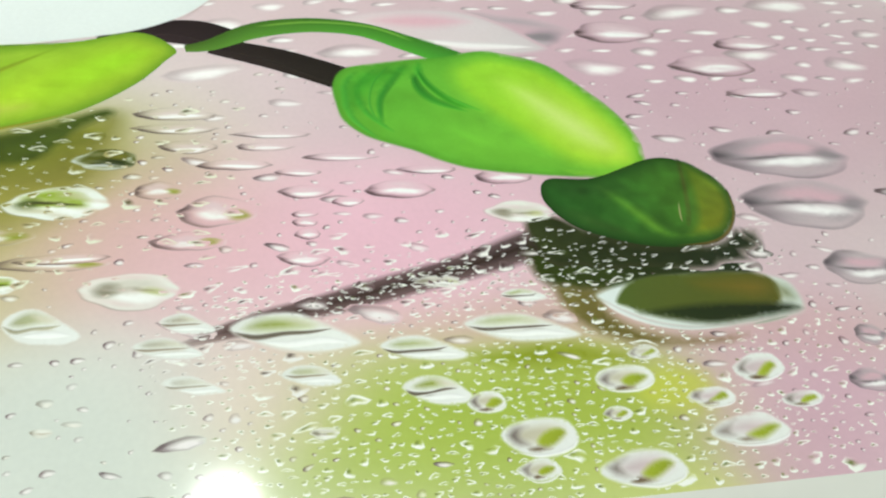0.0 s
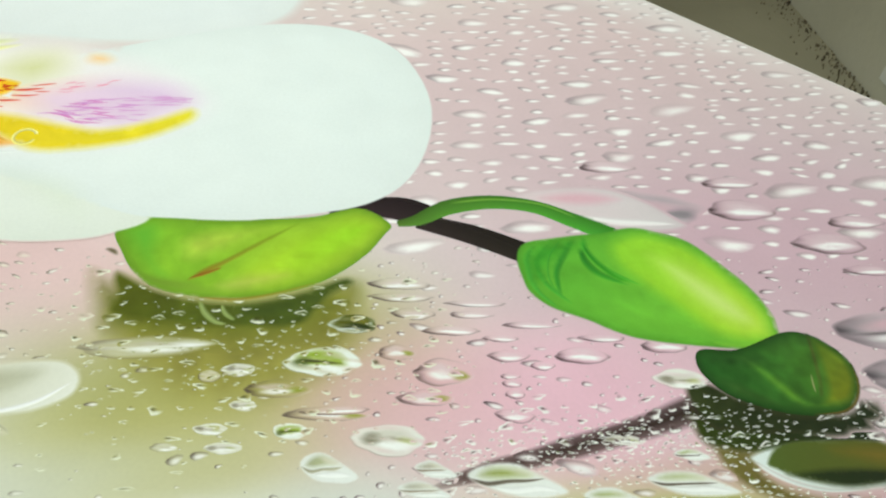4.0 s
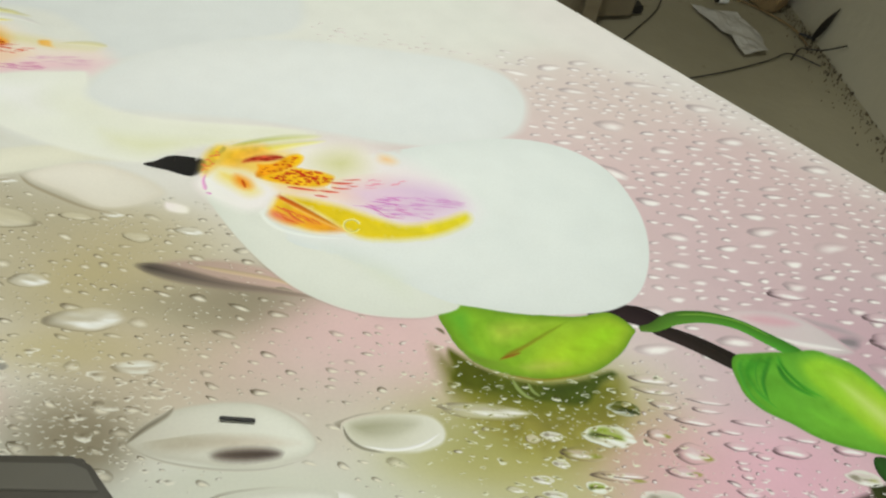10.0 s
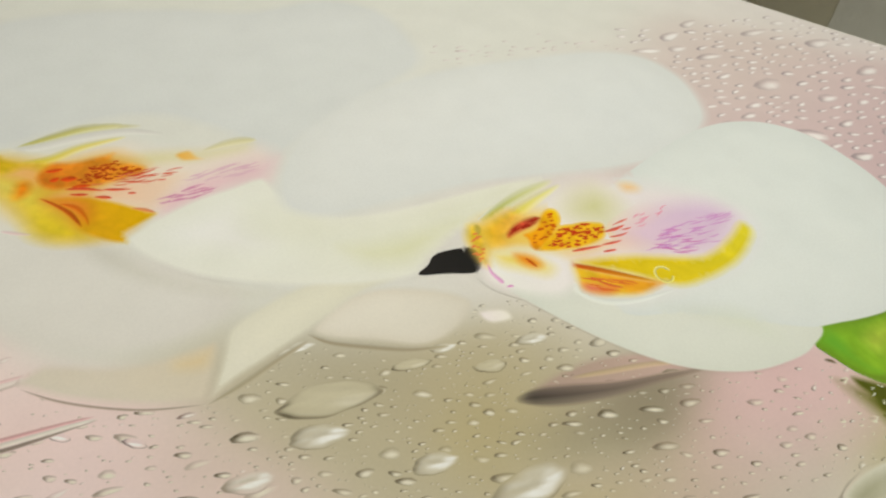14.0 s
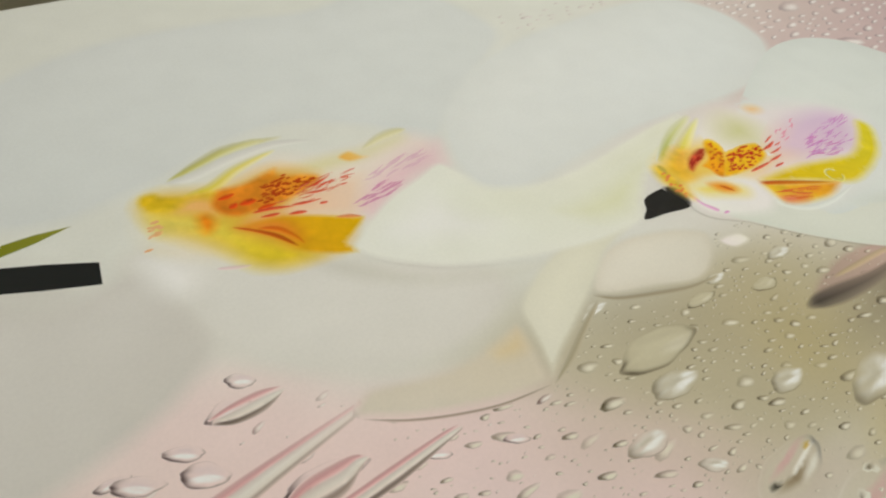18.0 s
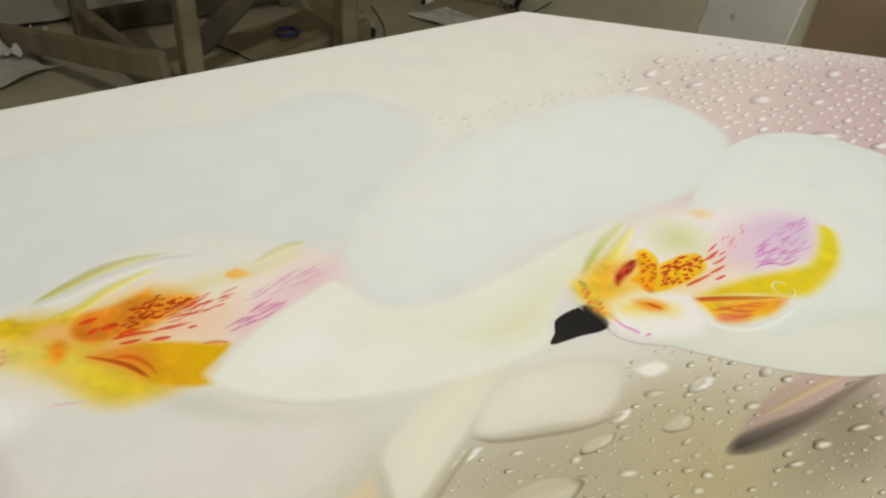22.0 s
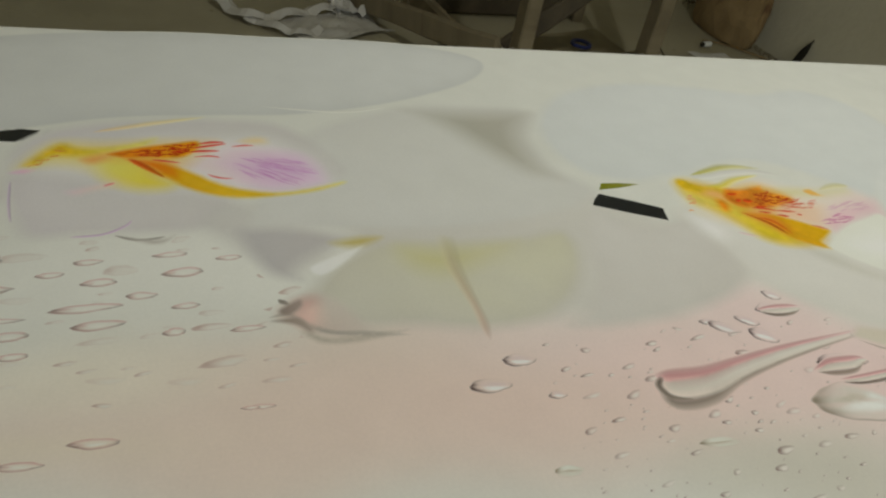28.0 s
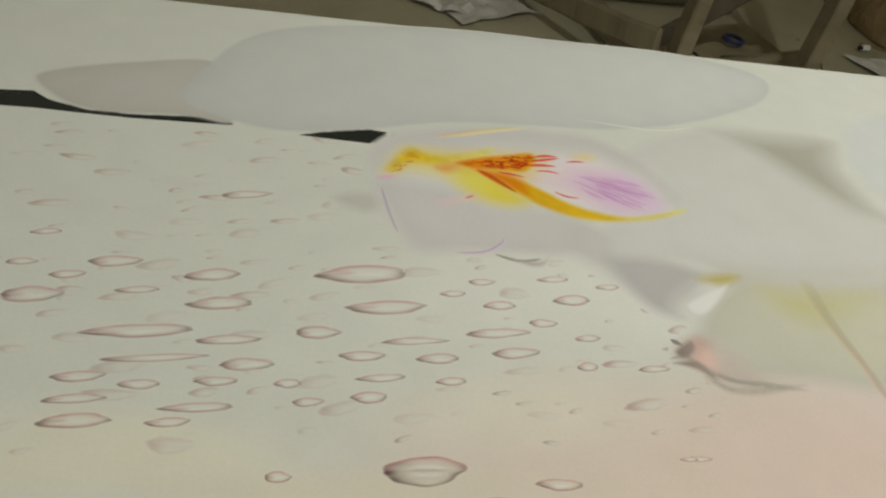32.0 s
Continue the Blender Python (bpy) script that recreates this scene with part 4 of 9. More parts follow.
ink("lip_margin", [(-0.105, 0.399), (-0.097, 0.381), (-0.124, 0.356), (-0.155, 0.342), (-0.198, 0.334), (-0.221, 0.342), (-0.249, 0.360), (-0.275, 0.373), (-0.290, 0.388), (-0.258, 0.388), (-0.225, 0.383), (-0.196, 0.375), (-0.165, 0.369), (-0.133, 0.382)], 35, (235, 201, 28), (237, 225, 49), ang=30, soft=0.0096, mottle=0.05)
ink("lip_yellow", [(-0.288, 0.386), (-0.265, 0.374), (-0.243, 0.362), (-0.214, 0.346), (-0.240, 0.336), (-0.262, 0.338), (-0.282, 0.345), (-0.294, 0.355), (-0.294, 0.368)], 36, (248, 216, 47), (248, 161, 42), ang=10, soft=0.008, mottle=0.08)
ink("lip_pink", [(-0.291, 0.367), (-0.272, 0.361), (-0.254, 0.350), (-0.267, 0.341), (-0.282, 0.344), (-0.294, 0.352)], 37, (242, 125, 117), (240, 138, 64), soft=0.0096)
ink("lip_orange", [(-0.276, 0.368), (-0.252, 0.362), (-0.229, 0.348), (-0.243, 0.339), (-0.263, 0.346)], 37, (244, 148, 42), (250, 180, 42), soft=0.0096)
stroke("lip_vein", [(-0.289, 0.383, 0.0052), (-0.273, 0.375, 0.0072), (-0.251, 0.363, 0.0064), (-0.224, 0.348, 0.0024)], 38, (201, 61, 17), (218, 148, 11), soft=0.5)
stroke("lip_vein", [(-0.275, 0.362, 0.0016), (-0.266, 0.354, 0.0047), (-0.256, 0.349, 0.0023)], 38, (227, 95, 53), (233, 127, 64), soft=0.6)
stroke("lip_edge", [(-0.292, 0.369, 0.0021), (-0.294, 0.354, 0.0093), (-0.278, 0.339, 0.0083), (-0.248, 0.334, 0.0060), (-0.211, 0.337, 0.0022)], 37, (240, 243, 237), (240, 244, 240), soft=1.0)
ink("lip_lobe", [(-0.355, 0.417), (-0.335, 0.419), (-0.313, 0.413), (-0.289, 0.398), (-0.285, 0.379), (-0.291, 0.358), (-0.309, 0.348), (-0.333, 0.353), (-0.354, 0.364), (-0.369, 0.380), (-0.369, 0.400)], 38, (250, 250, 244), (250, 244, 244), soft=0.0128)
ink("lip_yellow", [(-0.356, 0.414), (-0.333, 0.416), (-0.310, 0.404), (-0.296, 0.383), (-0.312, 0.369), (-0.334, 0.380), (-0.353, 0.393)], 39, (250, 225, 102), (250, 235, 159), soft=0.016)
ink("lip_orange", [(-0.334, 0.410), (-0.314, 0.404), (-0.307, 0.387), (-0.321, 0.381), (-0.335, 0.393)], 40, (248, 148, 36), (250, 170, 53), soft=0.0096)
stroke("lip_vein", [(-0.324, 0.399, 0.0016), (-0.321, 0.393, 0.0040), (-0.318, 0.387, 0.0015)], 41, (197, 74, 21), (212, 95, 21), soft=0.4)
ink("lip_margin", [(-0.360, 0.450), (-0.347, 0.450), (-0.343, 0.439), (-0.345, 0.424), (-0.350, 0.405), (-0.356, 0.391), (-0.368, 0.401), (-0.369, 0.418), (-0.369, 0.433)], 39, (233, 197, 38), (250, 201, 95), ang=-40, soft=0.0096, mottle=0.15)
ink("lip_margin", [(-0.356, 0.441), (-0.335, 0.457), (-0.311, 0.462), (-0.299, 0.444), (-0.317, 0.425), (-0.332, 0.410), (-0.352, 0.416)], 38, (248, 199, 25), (250, 187, 102), ang=-20, soft=0.016, mottle=0.1)
stroke("lip_stain", [(-0.351, 0.446, 0.0038), (-0.352, 0.440, 0.0086), (-0.354, 0.433, 0.0029)], 40, (197, 174, 74), (208, 180, 85), soft=0.8)
ink("lip_red", [(-0.330, 0.430), (-0.318, 0.440), (-0.299, 0.446), (-0.288, 0.441), (-0.300, 0.432), (-0.319, 0.426), (-0.330, 0.422)], 39, (195, 53, 32), (218, 98, 64), ang=45, soft=0.0048, mottle=0.4)
ink("lip_orange", [(-0.288, 0.447), (-0.278, 0.452), (-0.271, 0.447), (-0.273, 0.435), (-0.283, 0.423), (-0.297, 0.410), (-0.310, 0.403), (-0.315, 0.409), (-0.314, 0.419), (-0.316, 0.426), (-0.301, 0.431)], 40, (242, 148, 19), (250, 197, 25), ang=30, soft=0.0035, mottle=0.14)
ink("lip_orange", [(-0.310, 0.405), (-0.291, 0.420), (-0.277, 0.428), (-0.266, 0.428), (-0.253, 0.428), (-0.238, 0.424), (-0.237, 0.418), (-0.242, 0.407), (-0.253, 0.401), (-0.272, 0.398), (-0.285, 0.399), (-0.298, 0.400)], 40, (250, 189, 21), (250, 201, 42), soft=0.0035, mottle=0.14)
ink("lip_pink", [(-0.364, 0.404), (-0.349, 0.399), (-0.341, 0.379), (-0.350, 0.364), (-0.364, 0.377), (-0.369, 0.390)], 35, (246, 197, 225), (250, 227, 235), soft=0.0128)
stroke("lip_pink", [(-0.358, 0.400, 0.0019), (-0.358, 0.390, 0.0040), (-0.354, 0.380, 0.0056), (-0.353, 0.377, 0.0021)], 42, (235, 155, 216), (235, 165, 218), soft=0.9)
stroke("lip_pink", [(-0.352, 0.373, 0.0012), (-0.348, 0.373, 0.0031), (-0.346, 0.372, 0.0013)], 42, (229, 138, 208), (229, 148, 212), soft=0.5)
ink("lip_orange", [(-0.201, 0.471), (-0.184, 0.474), (-0.172, 0.461), (-0.181, 0.449), (-0.200, 0.453)], 34, (250, 208, 148), (250, 218, 170), soft=0.0128)
stroke("lip_streak", [(-0.281, 0.397, 0.0020), (-0.269, 0.397, 0.0040), (-0.250, 0.397, 0.0021)], 43, (218, 61, 42), (229, 102, 81), soft=0.3)
stroke("lip_streak", [(-0.251, 0.398, 0.0013), (-0.241, 0.398, 0.0034), (-0.230, 0.399, 0.0013)], 43, (218, 61, 42), (229, 102, 81), soft=0.3)
stroke("lip_streak", [(-0.242, 0.412, 0.0014), (-0.230, 0.413, 0.0044), (-0.218, 0.416, 0.0012)], 43, (218, 61, 42), (229, 102, 81), soft=0.3)
stroke("lip_streak", [(-0.240, 0.405, 0.0013), (-0.229, 0.405, 0.0027), (-0.219, 0.407, 0.0006)], 43, (218, 61, 42), (229, 102, 81), soft=0.3)
stroke("lip_streak", [(-0.254, 0.390, 0.0014), (-0.247, 0.390, 0.0034), (-0.240, 0.390, 0.0013)], 43, (218, 61, 42), (229, 102, 81), soft=0.3)
stroke("lip_streak", [(-0.230, 0.418, 0.0006), (-0.219, 0.421, 0.0024), (-0.211, 0.423, 0.0006)], 43, (218, 61, 42), (229, 102, 81), soft=0.3)
stroke("lip_streak", [(-0.225, 0.411, 0.0007), (-0.219, 0.411, 0.0021), (-0.213, 0.412, 0.0007)], 43, (218, 61, 42), (229, 102, 81), soft=0.3)
speckle([(-0.298, 0.408), (-0.279, 0.425), (-0.256, 0.426), (-0.239, 0.419), (-0.247, 0.407), (-0.274, 0.401), (-0.290, 0.402)], 70, (208, 66, 28), 42, 11)
speckle([(-0.283, 0.446), (-0.273, 0.444), (-0.281, 0.429), (-0.301, 0.411), (-0.311, 0.411), (-0.311, 0.421), (-0.297, 0.429)], 22, (216, 98, 21), 42, 17)
veins([(-0.328, 0.428), (-0.315, 0.438), (-0.299, 0.443), (-0.292, 0.440), (-0.311, 0.431)], 16, (170, 38, 25), 41, 15, (-0.357, 0.417), (0.006, 0.014), (0.0007, 0.0014))
veins([(-0.187, 0.401), (-0.155, 0.410), (-0.119, 0.416), (-0.111, 0.403), (-0.149, 0.372), (-0.178, 0.375), (-0.205, 0.383)], 42, (220, 159, 218), 41, 13, (-0.287, 0.389), (0.012, 0.028), (0.0008, 0.0018))
veins([(-0.194, 0.396), (-0.178, 0.403), (-0.165, 0.384), (-0.176, 0.371), (-0.203, 0.381)], 16, (220, 127, 201), 42, 14, (-0.276, 0.399), (0.012, 0.026), (0.0008, 0.0018))
veins([(-0.204, 0.425), (-0.169, 0.432), (-0.170, 0.421), (-0.212, 0.409)], 10, (240, 159, 187), 41, 16, (-0.282, 0.394), (0.008, 0.016), (0.0008, 0.0018))
veins([(-0.279, 0.372), (-0.250, 0.355), (-0.232, 0.346), (-0.264, 0.344), (-0.285, 0.356)], 14, (235, 117, 53), 41, 18, (-0.323, 0.382), (0.01, 0.02), (0.0008, 0.0018))
speckle([(-0.362, 0.437), (-0.353, 0.435), (-0.354, 0.419), (-0.355, 0.402), (-0.363, 0.404), (-0.365, 0.418)], 18, (237, 138, 74), 42, 19)
ring_mark(-0.214, 0.354, 44)
ink("lip_yellow", [(-0.361, 0.453), (-0.325, 0.466), (-0.284, 0.464), (-0.233, 0.436), (-0.234, 0.397), (-0.278, 0.383), (-0.314, 0.391), (-0.333, 0.395), (-0.362, 0.393), (-0.373, 0.422)], 33, (250, 208, 85), (250, 218, 127), soft=0.0256)

# second flower
ink("petal", [(-0.862, 0.731), (-0.834, 0.783), (-0.779, 0.831), (-0.683, 0.859), (-0.563, 0.853), (-0.482, 0.837), (-0.394, 0.854), (-0.333, 0.821), (-0.311, 0.762), (-0.315, 0.692), (-0.398, 0.632), (-0.474, 0.577), (-0.520, 0.543), (-0.527, 0.590), (-0.589, 0.640), (-0.645, 0.644), (-0.709, 0.623), (-0.743, 0.616), (-0.789, 0.609), (-0.829, 0.618), (-0.852, 0.638), (-0.866, 0.680)], 6, (231, 234, 233), (227, 231, 230), ang=-90, edge=(225, 228, 227), soft=0.016, band=0.02)
ink("petal", [(-0.861, 0.572), (-0.822, 0.544), (-0.762, 0.557), (-0.731, 0.522), (-0.734, 0.466), (-0.781, 0.429), (-0.827, 0.414), (-0.871, 0.405), (-0.923, 0.402), (-0.966, 0.410), (-0.941, 0.433), (-0.910, 0.476), (-0.894, 0.541)], 5, (230, 228, 224), (220, 216, 210), ang=-60, edge=(216, 212, 206), soft=0.016, band=0.015)
ink("petal", [(-0.784, 0.560), (-0.768, 0.518), (-0.759, 0.465), (-0.747, 0.434), (-0.723, 0.409), (-0.686, 0.386), (-0.645, 0.373), (-0.610, 0.372), (-0.582, 0.379), (-0.557, 0.394), (-0.548, 0.422), (-0.581, 0.454), (-0.631, 0.488), (-0.688, 0.526), (-0.740, 0.573)], 6, (238, 237, 232), (233, 230, 224), ang=-60, edge=(226, 222, 214), soft=0.016, band=0.012)
ink("lip_blush", [(-0.752, 0.569), (-0.718, 0.549), (-0.716, 0.526), (-0.741, 0.534), (-0.758, 0.552)], 11, (238, 230, 190), (236, 222, 210), soft=0.02)
ink("petal_shadow", [(-0.671, 0.503), (-0.634, 0.486), (-0.607, 0.454), (-0.556, 0.427), (-0.494, 0.408), (-0.431, 0.403), (-0.495, 0.394), (-0.569, 0.411), (-0.626, 0.439), (-0.661, 0.471)], 8, (214, 212, 202), (222, 220, 204), soft=0.02)
ink("dark_stalk", [(-0.860, 0.575), (-0.853, 0.585), (-0.844, 0.594), (-0.814, 0.581), (-0.784, 0.566), (-0.789, 0.545), (-0.822, 0.558)], 7, (40, 42, 42), (36, 38, 38), sharp=True)
ink("green_stalk", [(-0.840, 0.601), (-0.832, 0.613), (-0.812, 0.613), (-0.788, 0.610), (-0.814, 0.604)], 7, (132, 136, 38), (150, 152, 60), sharp=True)
stroke("petal_fold", [(-0.713, 0.625, 0.0040), (-0.682, 0.636, 0.0128), (-0.655, 0.642, 0.0148), (-0.611, 0.637, 0.0054)], 10, (190, 184, 100), (214, 210, 160), soft=1.0)

# lip of the second flower
ink("lip", [(-0.750, 0.618), (-0.726, 0.628), (-0.705, 0.622), (-0.681, 0.623), (-0.653, 0.632), (-0.621, 0.628), (-0.595, 0.610), (-0.559, 0.605), (-0.512, 0.604), (-0.487, 0.572), (-0.506, 0.534), (-0.545, 0.526), (-0.577, 0.514), (-0.604, 0.502), (-0.623, 0.490), (-0.629, 0.476), (-0.656, 0.486), (-0.691, 0.490), (-0.722, 0.517), (-0.753, 0.543), (-0.763, 0.577)], 12, (250, 242, 216), (244, 229, 224), ang=0, soft=0.0256)
ink("lip_green", [(-0.645, 0.599), (-0.616, 0.604), (-0.585, 0.603), (-0.562, 0.599), (-0.514, 0.603), (-0.518, 0.578), (-0.552, 0.571), (-0.590, 0.571), (-0.626, 0.574)], 13, (231, 224, 165), (235, 229, 187), soft=0.0192)
stroke("lip_fold", [(-0.713, 0.626, 0.0029), (-0.690, 0.632, 0.0089), (-0.662, 0.640, 0.0108), (-0.638, 0.642, 0.0104), (-0.623, 0.639, 0.0034)], 14, (198, 196, 92), (227, 223, 176), soft=1.0)
stroke("lip_white", [(-0.722, 0.622, 0.0046), (-0.697, 0.622, 0.0135), (-0.663, 0.629, 0.0143), (-0.624, 0.631, 0.0117), (-0.593, 0.621, 0.0056)], 14, (233, 232, 227), (229, 227, 222), soft=0.9)
stroke("lip_yellow", [(-0.710, 0.603, 0.0058), (-0.689, 0.603, 0.0136), (-0.665, 0.614, 0.0130), (-0.642, 0.620, 0.0090), (-0.625, 0.623, 0.0040)], 15, (235, 213, 66), (242, 235, 154), soft=1.0)
stroke("lip_fold", [(-0.563, 0.590, 0.0028), (-0.542, 0.597, 0.0120), (-0.525, 0.599, 0.0130), (-0.513, 0.597, 0.0037)], 14, (229, 223, 176), (223, 218, 165), soft=1.0)
ink("lip_purple", [(-0.619, 0.535), (-0.591, 0.557), (-0.564, 0.570), (-0.530, 0.578), (-0.488, 0.576), (-0.503, 0.531), (-0.544, 0.521), (-0.576, 0.510), (-0.606, 0.500)], 14, (249, 205, 216), (238, 209, 216), ang=30, soft=0.0288)
ink("lip_margin", [(-0.744, 0.612), (-0.737, 0.621), (-0.725, 0.619), (-0.722, 0.613), (-0.708, 0.605), (-0.685, 0.601), (-0.684, 0.591), (-0.696, 0.577), (-0.716, 0.584), (-0.725, 0.588), (-0.741, 0.595)], 15, (235, 194, 22), (238, 202, 66), soft=0.0064, mottle=0.12)
ink("lip_yellow", [(-0.748, 0.606), (-0.724, 0.599), (-0.704, 0.585), (-0.685, 0.565), (-0.682, 0.548), (-0.668, 0.531), (-0.655, 0.512), (-0.646, 0.491), (-0.672, 0.489), (-0.692, 0.494), (-0.708, 0.507), (-0.717, 0.530), (-0.727, 0.555), (-0.750, 0.568)], 15, (244, 224, 121), (238, 207, 22), ang=-10, soft=0.0192, mottle=0.08)
ink("lip_blush", [(-0.729, 0.588), (-0.711, 0.604), (-0.691, 0.597), (-0.687, 0.579), (-0.697, 0.563), (-0.712, 0.573)], 16, (250, 200, 132), (250, 187, 99), soft=0.0128)
ink("lip_orange", [(-0.714, 0.581), (-0.701, 0.581), (-0.697, 0.567), (-0.704, 0.554), (-0.717, 0.553), (-0.719, 0.567)], 17, (244, 154, 33), (235, 132, 22), soft=0.0096, mottle=0.15)
ink("lip_orange", [(-0.700, 0.585), (-0.687, 0.600), (-0.668, 0.598), (-0.649, 0.602), (-0.633, 0.604), (-0.636, 0.593), (-0.621, 0.587), (-0.609, 0.579), (-0.612, 0.568), (-0.627, 0.563), (-0.641, 0.560), (-0.656, 0.558), (-0.672, 0.559), (-0.687, 0.560), (-0.698, 0.570)], 17, (233, 130, 33), (244, 165, 44), ang=20, soft=0.0064, mottle=0.16)
ink("lip_blush", [(-0.697, 0.547), (-0.677, 0.566), (-0.655, 0.565), (-0.635, 0.571), (-0.606, 0.575), (-0.570, 0.566), (-0.590, 0.529), (-0.612, 0.514), (-0.641, 0.527), (-0.667, 0.538)], 16, (250, 198, 154), (249, 227, 209), ang=10, soft=0.0192)
ink("lip_margin", [(-0.696, 0.553), (-0.675, 0.553), (-0.657, 0.549), (-0.636, 0.538), (-0.616, 0.524), (-0.605, 0.516), (-0.626, 0.502), (-0.632, 0.498), (-0.628, 0.487), (-0.640, 0.488), (-0.656, 0.498), (-0.667, 0.508), (-0.671, 0.517), (-0.680, 0.533)], 18, (235, 172, 33), (233, 183, 9), ang=0, soft=0.0048, mottle=0.06)
ink("lip_orange", [(-0.700, 0.554), (-0.674, 0.559), (-0.653, 0.550), (-0.646, 0.531), (-0.652, 0.512), (-0.670, 0.510), (-0.681, 0.528)], 19, (246, 141, 77), (235, 154, 22), ang=-10, soft=0.016)
stroke("lip_vein", [(-0.695, 0.554, 0.0020), (-0.683, 0.543, 0.0039), (-0.672, 0.530, 0.0056), (-0.664, 0.513, 0.0023)], 20, (216, 88, 33), (176, 77, 11), soft=0.5)
stroke("lip_vein", [(-0.680, 0.544, 0.0021), (-0.668, 0.537, 0.0071), (-0.661, 0.524, 0.0044), (-0.659, 0.513, 0.0016)], 20, (227, 92, 26), (216, 121, 11), soft=1.0)
stroke("lip_vein", [(-0.626, 0.527, 0.0014), (-0.616, 0.523, 0.0058), (-0.608, 0.518, 0.0015)], 20, (238, 143, 88), (227, 132, 88), soft=0.8)
ink("lip_orange", [(-0.587, 0.591), (-0.573, 0.595), (-0.566, 0.584), (-0.560, 0.578), (-0.573, 0.577), (-0.583, 0.580)], 16, (250, 187, 77), (250, 216, 143), soft=0.0048)
ink("lip_lobe", [(-0.766, 0.562), (-0.746, 0.562), (-0.727, 0.548), (-0.719, 0.525), (-0.730, 0.503), (-0.754, 0.497), (-0.771, 0.514), (-0.775, 0.538)], 14, (250, 250, 250), (250, 246, 242), soft=0.0256)
stroke("lip_pink", [(-0.722, 0.521, 0.0024), (-0.711, 0.516, 0.0054), (-0.700, 0.512, 0.0018)], 16, (238, 207, 213), (235, 216, 207), soft=1.0)
stroke("lip_pink", [(-0.747, 0.573, 0.0020), (-0.742, 0.573, 0.0053), (-0.737, 0.575, 0.0025)], 18, (244, 176, 121), (244, 198, 132), soft=0.9)
stroke("lip_streak", [(-0.676, 0.561, 0.0022), (-0.662, 0.559, 0.0050), (-0.645, 0.553, 0.0015)], 23, (224, 66, 40), (227, 92, 66), soft=0.3)
stroke("lip_streak", [(-0.647, 0.555, 0.0015), (-0.638, 0.553, 0.0042), (-0.627, 0.551, 0.0015)], 23, (224, 66, 40), (227, 92, 66), soft=0.3)
stroke("lip_streak", [(-0.654, 0.547, 0.0014), (-0.646, 0.545, 0.0050), (-0.640, 0.543, 0.0015)], 23, (224, 66, 40), (227, 92, 66), soft=0.3)
stroke("lip_streak", [(-0.673, 0.554, 0.0014), (-0.664, 0.552, 0.0043), (-0.658, 0.551, 0.0014)], 23, (224, 66, 40), (227, 92, 66), soft=0.3)
stroke("lip_streak", [(-0.628, 0.546, 0.0015), (-0.625, 0.546, 0.0035), (-0.621, 0.545, 0.0014)], 23, (224, 66, 40), (227, 92, 66), soft=0.3)
stroke("lip_streak", [(-0.626, 0.568, 0.0014), (-0.617, 0.569, 0.0034), (-0.603, 0.573, 0.0007)], 23, (224, 66, 40), (227, 92, 66), soft=0.3)
stroke("lip_streak", [(-0.631, 0.562, 0.0015), (-0.623, 0.560, 0.0038), (-0.614, 0.558, 0.0008)], 23, (224, 66, 40), (227, 92, 66), soft=0.3)
stroke("lip_streak", [(-0.618, 0.565, 0.0007), (-0.612, 0.566, 0.0029), (-0.603, 0.565, 0.0007)], 23, (224, 66, 40), (227, 92, 66), soft=0.3)
stroke("lip_streak", [(-0.604, 0.558, 0.0007), (-0.600, 0.558, 0.0022), (-0.596, 0.558, 0.0007)], 23, (224, 66, 40), (227, 92, 66), soft=0.3)
stroke("lip_streak", [(-0.688, 0.574, 0.0019), (-0.684, 0.575, 0.0072), (-0.680, 0.577, 0.0019)], 23, (233, 70, 22), (227, 77, 26), soft=0.5)
stroke("lip_streak", [(-0.680, 0.574, 0.0020), (-0.673, 0.574, 0.0088), (-0.666, 0.573, 0.0023)], 23, (233, 70, 22), (227, 77, 26), soft=0.5)
stroke("lip_streak", [(-0.671, 0.563, 0.0013), (-0.663, 0.563, 0.0052), (-0.655, 0.562, 0.0014)], 23, (233, 70, 22), (227, 77, 26), soft=0.5)
stroke("lip_streak", [(-0.691, 0.587, 0.0022), (-0.684, 0.587, 0.0063), (-0.677, 0.588, 0.0020)], 23, (233, 70, 22), (227, 77, 26), soft=0.5)
speckle([(-0.675, 0.574), (-0.658, 0.585), (-0.639, 0.594), (-0.622, 0.580), (-0.615, 0.574), (-0.630, 0.569), (-0.645, 0.566), (-0.661, 0.566)], 75, (194, 73, 22), 22, 21)
veins([(-0.656, 0.563), (-0.628, 0.572), (-0.601, 0.576), (-0.584, 0.571), (-0.602, 0.557), (-0.635, 0.549)], 26, (227, 106, 77), 21, 22, (-0.718, 0.566), (0.006, 0.016), (0.0008, 0.0016))
veins([(-0.606, 0.528), (-0.587, 0.544), (-0.563, 0.546), (-0.551, 0.539), (-0.579, 0.528)], 22, (224, 156, 189), 21, 23, (-0.662, 0.523), (0.008, 0.022), (0.0009, 0.002))
veins([(-0.582, 0.557), (-0.545, 0.565), (-0.508, 0.562), (-0.517, 0.550), (-0.559, 0.544)], 18, (233, 194, 209), 21, 24, (-0.657, 0.533), (0.012, 0.026), (0.001, 0.002))
speckle([(-0.754, 0.558), (-0.736, 0.573), (-0.737, 0.587), (-0.744, 0.585)], 12, (242, 187, 132), 22, 26)
